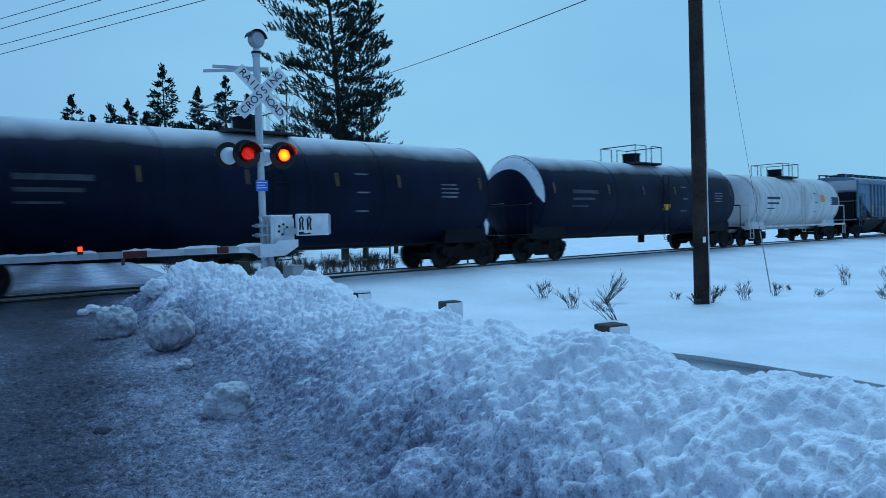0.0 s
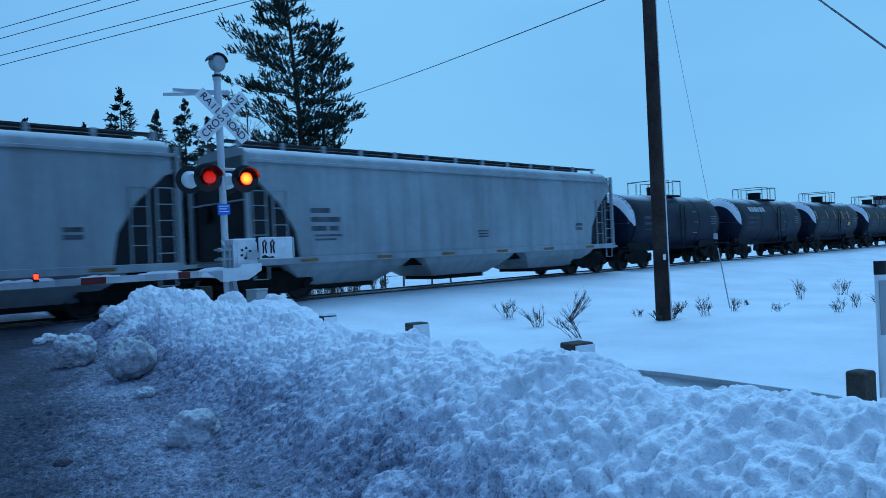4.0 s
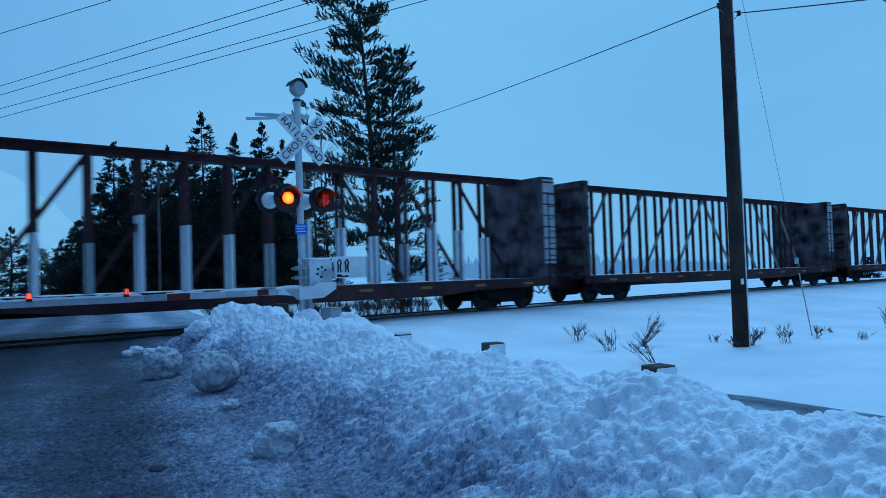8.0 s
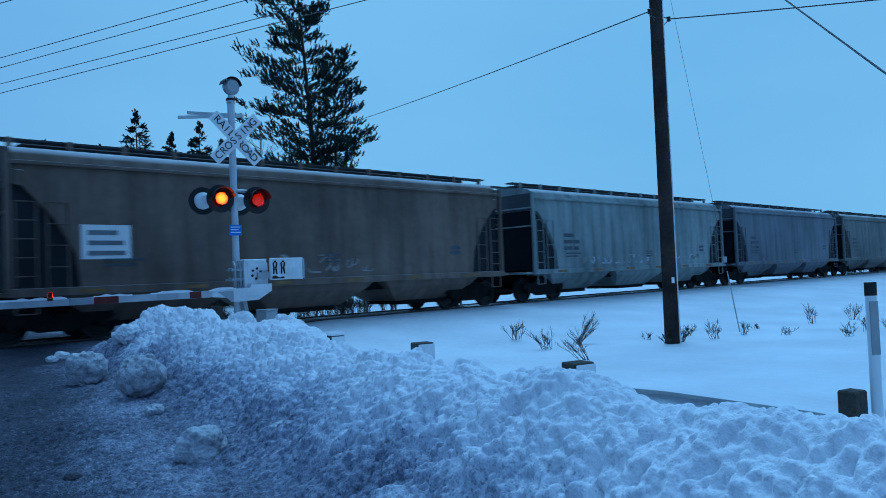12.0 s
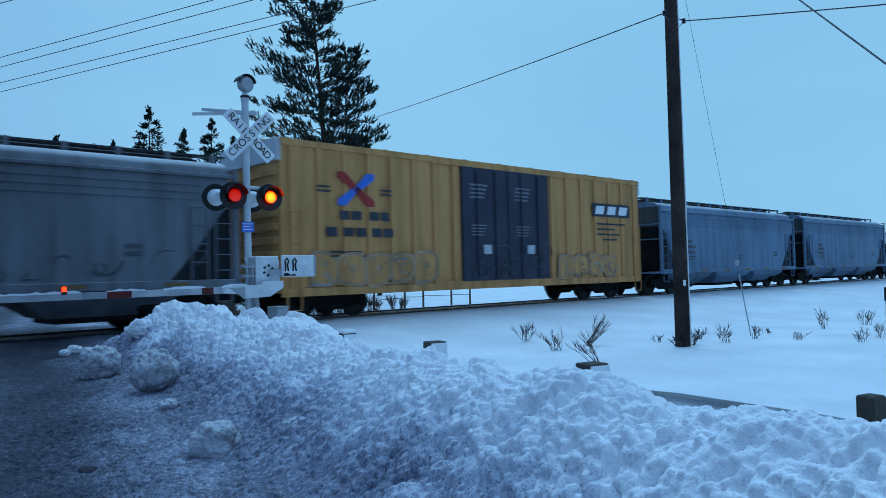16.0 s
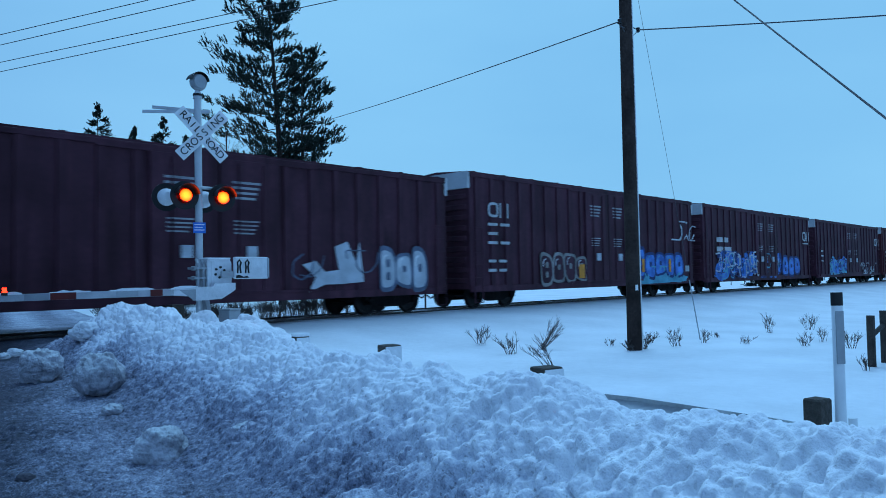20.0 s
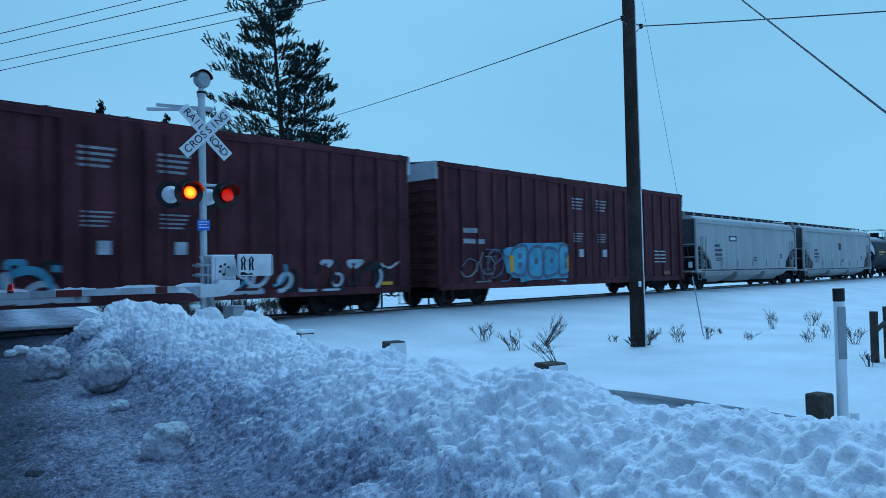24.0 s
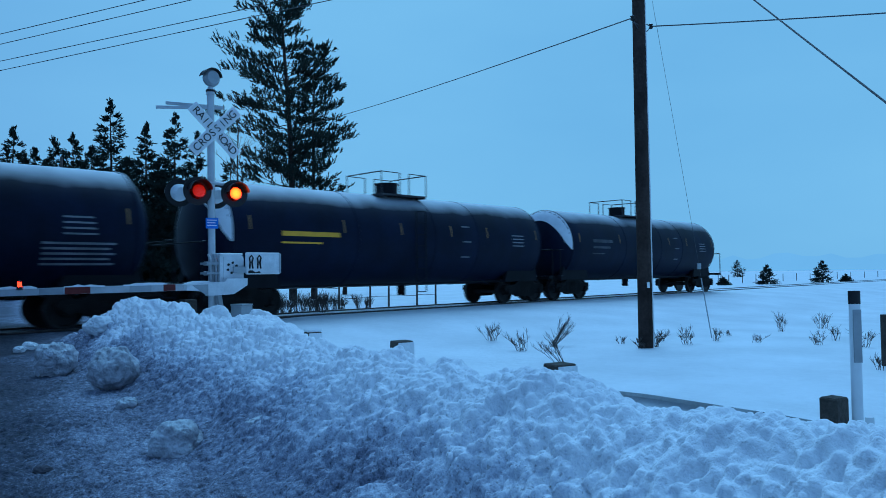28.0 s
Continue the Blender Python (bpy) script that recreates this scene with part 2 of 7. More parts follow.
M_TEAL = material("teal_spray_paint", (0.10, 0.42, 0.55), 0.55, 0, 2.0, 0.25)
M_PALE = material("pale_spray_paint", (0.55, 0.58, 0.62), 0.6, 0, 2.0, 0.2)
M_NAVYSPRAY = material("dark_blue_spray_paint", (0.012, 0.035, 0.16), 0.6, 0, 3.0, 0.25)
M_SLATE = material("slate_spray_paint", (0.13, 0.16, 0.23), 0.6, 0, 3.0, 0.25)
M_STENCIL = material("dull_white_stencil_paint", (0.40, 0.40, 0.42), 0.7, 0, 2.0, 0.3)
M_BLACK = material("black_spray_paint", (0.015, 0.015, 0.02), 0.6, 0, 3.0, 0.2)
M_ORANGE = material("orange_spray_paint", (0.85, 0.30, 0.03), 0.6, 0, 3.0, 0.2)
M_MAST = material("aluminium_mast_paint", (0.56, 0.58, 0.60), 0.45, 0.35, 3.0, 0.10)
M_SIGN = material("sign_white", (0.80, 0.80, 0.80), 0.5, 0, 3.0, 0.06)
M_SIGNBLUE = material("sign_blue", (0.03, 0.17, 0.62), 0.5, 0, 4.0, 0.08)
M_LETTER = material("sign_black", (0.012, 0.012, 0.014), 0.6, 0, 4.0, 0.1)
M_LAMPBLACK = material("lamp_black", (0.016, 0.016, 0.017), 0.5, 0, 4.0, 0.2, snow=0.6)
M_HOOD = material("glossy_black_hood", (0.012, 0.012, 0.013), 0.28, 0, 4.0, 0.2, snow=0.5, spec=0.5)
M_REFL = material("dull_red_reflector", (0.10, 0.006, 0.005), 0.4, 0, 6.0, 0.1)
M_GLOWBACK = material("dark_red_glow_backing", (0.13, 0.008, 0.006), 0.5, 0, 6.0, 0.2)
M_LIT = glow_material("lit_lamp", (1.0, 0.27, 0.02), 6.0)
M_FADING = glow_material("fading_lamp", (1.0, 0.045, 0.02), 0.30)
for glowing, hot, cool in ((M_LIT, (1.0, 0.30, 0.03, 1), (1.0, 0.05, 0.008, 1)), (M_FADING, (1.0, 0.05, 0.012, 1), (0.40, 0.014, 0.004, 1))):
    # the filament's middle is hotter than the rim of its reflector
    n, l = glowing.node_tree.nodes, glowing.node_tree.links
    tc, ln, mr, mx = n.new("ShaderNodeTexCoord"), n.new("ShaderNodeVectorMath"), n.new("ShaderNodeMapRange"), n.new("ShaderNodeMixRGB")
    ln.operation = "LENGTH"
    mr.inputs[1].default_value, mr.inputs[2].default_value = 0.045, 0.115
    mx.inputs[1].default_value, mx.inputs[2].default_value = hot, cool
    l.new(tc.outputs["Object"], ln.inputs[0])
    l.new(ln.outputs["Value"], mr.inputs[0])
    l.new(mr.outputs[0], mx.inputs[0])
    l.new(mx.outputs[0], n["Principled BSDF"].inputs["Emission Color"])
M_ARMLIT = glow_material("lit_arm_lamp", (1.0, 0.035, 0.015), 8.0)
M_LENS = lens_material("red_lens", (1.0, 0.40, 0.22))
M_POLE = material("weathered_pole_wood", (0.072, 0.050, 0.043), 0.9, 0, 1.2, 0.5, 0.9, 22.0, streak=0.5, spec=0.1)
M_POST = material("grey_post_wood", (0.085, 0.068, 0.055), 0.85, 0, 3.0, 0.4, 0.8, 30.0)
M_GALV = material("galvanised_guardrail", (0.56, 0.58, 0.60), 0.6, 0.0, 3.0, 0.2)
M_CABLE = material("weathered_cable", (0.09, 0.09, 0.10), 0.6, 0.2, 3.0, 0.1)
M_NEEDLE = material("pine_needles", (0.022, 0.034, 0.028), 0.85, 0, 0.6, 0.4, second=(0.042, 0.058, 0.048), spec=0.1)
M_BARK = material("pine_bark", (0.06, 0.042, 0.034), 0.9, 0, 2.0, 0.4, 0.6, 12.0)
M_TWIG = material("dry_twig", (0.12, 0.095, 0.085), 0.85, 0, 3.0, 0.35)
M_PLASTIC = material("white_plastic_post", (0.78, 0.79, 0.80), 0.45, 0, 4.0, 0.05)
M_PALECASE = material("pale_snowy_case_paint", (0.70, 0.71, 0.73), 0.6, 0, 5.0, 0.12, 0.4, 14.0)
M_BOXGREY = material("grey_case_paint", (0.36, 0.38, 0.40), 0.5, 0.2, 3.0, 0.12)

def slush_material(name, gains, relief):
    """Snow and road grit, mixed by the cover value, with clumps and specks of dirt."""
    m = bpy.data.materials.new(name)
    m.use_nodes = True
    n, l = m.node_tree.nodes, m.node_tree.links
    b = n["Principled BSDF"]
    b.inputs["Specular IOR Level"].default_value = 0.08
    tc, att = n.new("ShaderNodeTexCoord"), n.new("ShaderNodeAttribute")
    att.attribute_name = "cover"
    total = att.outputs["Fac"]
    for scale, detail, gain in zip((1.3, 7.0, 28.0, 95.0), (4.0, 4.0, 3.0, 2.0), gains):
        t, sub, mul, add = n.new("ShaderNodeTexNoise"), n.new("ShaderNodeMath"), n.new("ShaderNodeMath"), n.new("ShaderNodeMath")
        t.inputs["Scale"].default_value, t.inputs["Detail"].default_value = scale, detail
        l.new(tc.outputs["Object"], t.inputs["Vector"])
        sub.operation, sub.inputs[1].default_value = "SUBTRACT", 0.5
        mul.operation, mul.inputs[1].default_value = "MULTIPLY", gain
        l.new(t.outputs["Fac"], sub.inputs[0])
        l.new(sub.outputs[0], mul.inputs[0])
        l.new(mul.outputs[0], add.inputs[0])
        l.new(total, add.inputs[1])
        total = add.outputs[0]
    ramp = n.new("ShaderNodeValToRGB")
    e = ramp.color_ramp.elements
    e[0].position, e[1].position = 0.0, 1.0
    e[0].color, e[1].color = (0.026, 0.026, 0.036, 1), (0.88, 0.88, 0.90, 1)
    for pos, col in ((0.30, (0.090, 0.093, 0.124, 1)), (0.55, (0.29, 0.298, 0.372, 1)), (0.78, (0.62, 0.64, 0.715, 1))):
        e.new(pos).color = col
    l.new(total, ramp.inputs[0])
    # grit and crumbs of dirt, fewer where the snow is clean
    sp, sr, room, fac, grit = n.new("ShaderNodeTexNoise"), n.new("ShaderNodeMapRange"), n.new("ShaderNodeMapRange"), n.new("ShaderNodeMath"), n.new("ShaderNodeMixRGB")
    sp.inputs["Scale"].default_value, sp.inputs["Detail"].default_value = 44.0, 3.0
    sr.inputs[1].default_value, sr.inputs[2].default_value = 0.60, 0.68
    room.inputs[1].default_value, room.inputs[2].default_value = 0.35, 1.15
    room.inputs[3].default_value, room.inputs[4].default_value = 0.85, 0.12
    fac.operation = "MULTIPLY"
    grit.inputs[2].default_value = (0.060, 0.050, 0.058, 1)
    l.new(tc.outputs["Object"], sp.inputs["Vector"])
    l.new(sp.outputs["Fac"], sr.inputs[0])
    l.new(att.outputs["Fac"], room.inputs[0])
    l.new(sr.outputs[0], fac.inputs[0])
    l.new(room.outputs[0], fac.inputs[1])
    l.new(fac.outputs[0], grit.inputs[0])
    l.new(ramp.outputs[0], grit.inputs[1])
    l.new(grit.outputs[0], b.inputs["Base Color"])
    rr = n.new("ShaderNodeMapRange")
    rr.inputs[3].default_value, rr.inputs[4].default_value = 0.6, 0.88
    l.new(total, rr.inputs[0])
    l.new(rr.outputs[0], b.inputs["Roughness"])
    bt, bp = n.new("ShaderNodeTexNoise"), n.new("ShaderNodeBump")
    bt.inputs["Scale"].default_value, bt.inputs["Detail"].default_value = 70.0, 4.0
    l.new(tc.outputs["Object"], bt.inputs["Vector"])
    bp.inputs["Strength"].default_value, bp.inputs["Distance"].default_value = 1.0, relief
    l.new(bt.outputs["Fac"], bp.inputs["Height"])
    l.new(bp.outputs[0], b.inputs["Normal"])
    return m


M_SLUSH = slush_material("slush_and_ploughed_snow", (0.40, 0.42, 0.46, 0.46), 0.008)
M_ROAD = slush_material("gritty_road_slush", (0.40, 0.42, 0.55, 0.60), 0.014)

# ---- mesh helpers ----


def box(bm, x0, x1, y0, y1, z0, z1, bevel=0.0):
    v = [bm.verts.new((x, y, z)) for x in (x0, x1) for y in (y0, y1) for z in (z0, z1)]
    faces = [bm.faces.new([v[i] for i in q]) for q in ((0, 1, 3, 2), (4, 6, 7, 5), (0, 4, 5, 1), (2, 3, 7, 6), (0, 2, 6, 4), (1, 5, 7, 3))]
    if bevel:
        edges = list({e for f in faces for e in f.edges})
        bmesh.ops.bevel(bm, geom=edges, offset=bevel, segments=1, affect="EDGES")
    return bm


def rod(bm, a, b, r, n=6, r2=None, cap=True):
    a, b = Vector(a), Vector(b)
    z = (b - a).normalized()
    x = z.orthogonal().normalized()
    y = z.cross(x)
    rings = [[bm.verts.new(p + (x * math.cos(t) + y * math.sin(t)) * rr) for t in [2 * math.pi * i / n for i in range(n)]] for p, rr in ((a, r), (b, r if r2 is None else r2))]
    for i in range(n):
        bm.faces.new((rings[0][i], rings[0][(i + 1) % n], rings[1][(i + 1) % n], rings[1][i]))
    if cap:
        bm.faces.new(rings[0][::-1])
        bm.faces.new(rings[1])
    return bm


def pipe(bm, points, r, n=6):
    """A tube through the points, in one piece."""
    pts = [Vector(p) for p in points]
    rings, x = [], None
    for i, p in enumerate(pts):
        z = (pts[min(i + 1, len(pts) - 1)] - pts[max(i - 1, 0)])
        z = z.normalized() if z.length > 1e-6 else Vector((0, 0, 1))
        x = z.orthogonal().normalized() if x is None else (x - z * x.dot(z)).normalized() if (x - z * x.dot(z)).length > 1e-4 else z.orthogonal().normalized()
        y = z.cross(x)
        rings.append([p + (x * math.cos(t) + y * math.sin(t)) * r for t in [2 * math.pi * k / n for k in range(n)]])
    return loft(bm, rings)


def loft(bm, rings, cap=True, close=True):
    rows = [[bm.verts.new(p) for p in ring] for ring in rings]
    k = len(rows[0])
    for a, b in zip(rows, rows[1:]):
        for i in range(k if close else k - 1):
            bm.faces.new((a[i], a[(i + 1) % k], b[(i + 1) % k], b[i]))
    if cap:
        bm.faces.new(rows[0][::-1])
        bm.faces.new(rows[-1])
    return bm


def prism(bm, outline, y0, y1):
    """A flat shape in x and z, given thickness in y."""
    a = [bm.verts.new((x, y0, z)) for x, z in outline]
    b = [bm.verts.new((x, y1, z)) for x, z in outline]
    k = len(a)
    bm.faces.new(a)
    bm.faces.new(b[::-1])
    for i in range(k):
        bm.faces.new((a[(i + 1) % k], a[i], b[i], b[(i + 1) % k]))
    return bm


def to_mesh(name, bm, mat, smooth=False):
    bmesh.ops.recalc_face_normals(bm, faces=bm.faces)
    me = bpy.data.meshes.new(name)
    bm.to_mesh(me)
    bm.free()
    me.materials.append(mat)
    if smooth:
        me.shade_smooth()
        if smooth is True:
            me.set_sharp_from_angle(angle=radians(38))
    return me


def part(name, bm, mat, parent, label="", smooth=False, at=None):
    """One mesh object under a thing or under a part."""
    ob = new(name, bm if isinstance(bm, bpy.types.Mesh) else to_mesh(name, bm, mat, smooth))
    ob.parent = parent
    if at is not None:
        ob.matrix_basis = at
    return tagged(ob, label)


def thing(name, label, category, m=None, group="", kind=""):
    ob = new(name)
    ob.empty_display_size = 0.3
    if m is not None:
        ob.matrix_basis = m
    return tagged(ob, label, category, group, kind)


def solid(name, bm, mat, label, category, m=None, group="", kind="", smooth=False):
    ob = new(name, to_mesh(name, bm, mat, smooth))
    if m is not None:
        ob.matrix_basis = m
    return tagged(ob, label, category, group, kind)


def B():
    return bmesh.new()


def value_noise(x, y, seed):
    """Smooth lattice noise in 0..1 on arrays."""
    rs = np.random.RandomState(seed)
    table = rs.rand(256, 256)
    xi, yi = np.floor(x).astype(int), np.floor(y).astype(int)
    fx, fy = x - xi, y - yi
    fx, fy = fx * fx * (3 - 2 * fx), fy * fy * (3 - 2 * fy)
    g = lambda a, b: table[a & 255, b & 255]
    return (g(xi, yi) * (1 - fx) + g(xi + 1, yi) * fx) * (1 - fy) + (g(xi, yi + 1) * (1 - fx) + g(xi + 1, yi + 1) * fx) * fy


def fbm(x, y, seed, octaves=4, gain=0.5):
    total, amp, norm = 0, 1.0, 0
    for o in range(octaves):
        total = total + amp * value_noise(x * 2**o + 17.3 * o, y * 2**o + 5.1 * o, seed + o)
        norm += amp
        amp *= gain
    return total / norm


def sheet(name, xs, ys, zs, mat, smooth=True, cover=None):
    """A height field over a grid of places."""
    nx, ny = xs.shape
    co = np.stack([xs, ys, zs], -1).reshape(-1, 3)
    i = np.arange(nx * ny).reshape(nx, ny)
    f = np.stack([i[:-1, :-1], i[1:, :-1], i[1:, 1:], i[:-1, 1:]], -1).reshape(-1, 4)
    me = bpy.data.meshes.new(name)
    me.from_pydata(co.tolist(), [], f.tolist())
    me.materials.append(mat)
    if cover is not None:
        me.attributes.new("cover", "FLOAT", "POINT").data.foreach_set("value", np.clip(cover, 0, 1.2).astype(np.float32).ravel())
    if smooth:
        me.shade_smooth()
    return new(name, me)

# ---- places along the lines and rows ----
CAB_FAR = (31.15, 50.19, 12.59)
CAB_RIGHT = (16.71, 0.94, 6.05)
GUY_BASE = (17.78, 7.94, -0.19)
SERVICE_A = (14.75, 7.95, 9.47)
SERVICE_B = (6.3, 0.53, 1.87)
LINES = [
    ((-0.66, 60.47, 14.93), (10.02, 21.77, 11.79)),
    ((-0.68, 61.2, 11.66), (14.63, 18.79, 11.87)),
    ((-0.68, 61.2, 11.12), (15.34, 17.74, 11.67)),
    ((-0.68, 61.2, 10.49), (17.17, 15.63, 11.37)),
    ((-0.68, 61.2, 9.92), (17.41, 14.48, 11.02)),
]
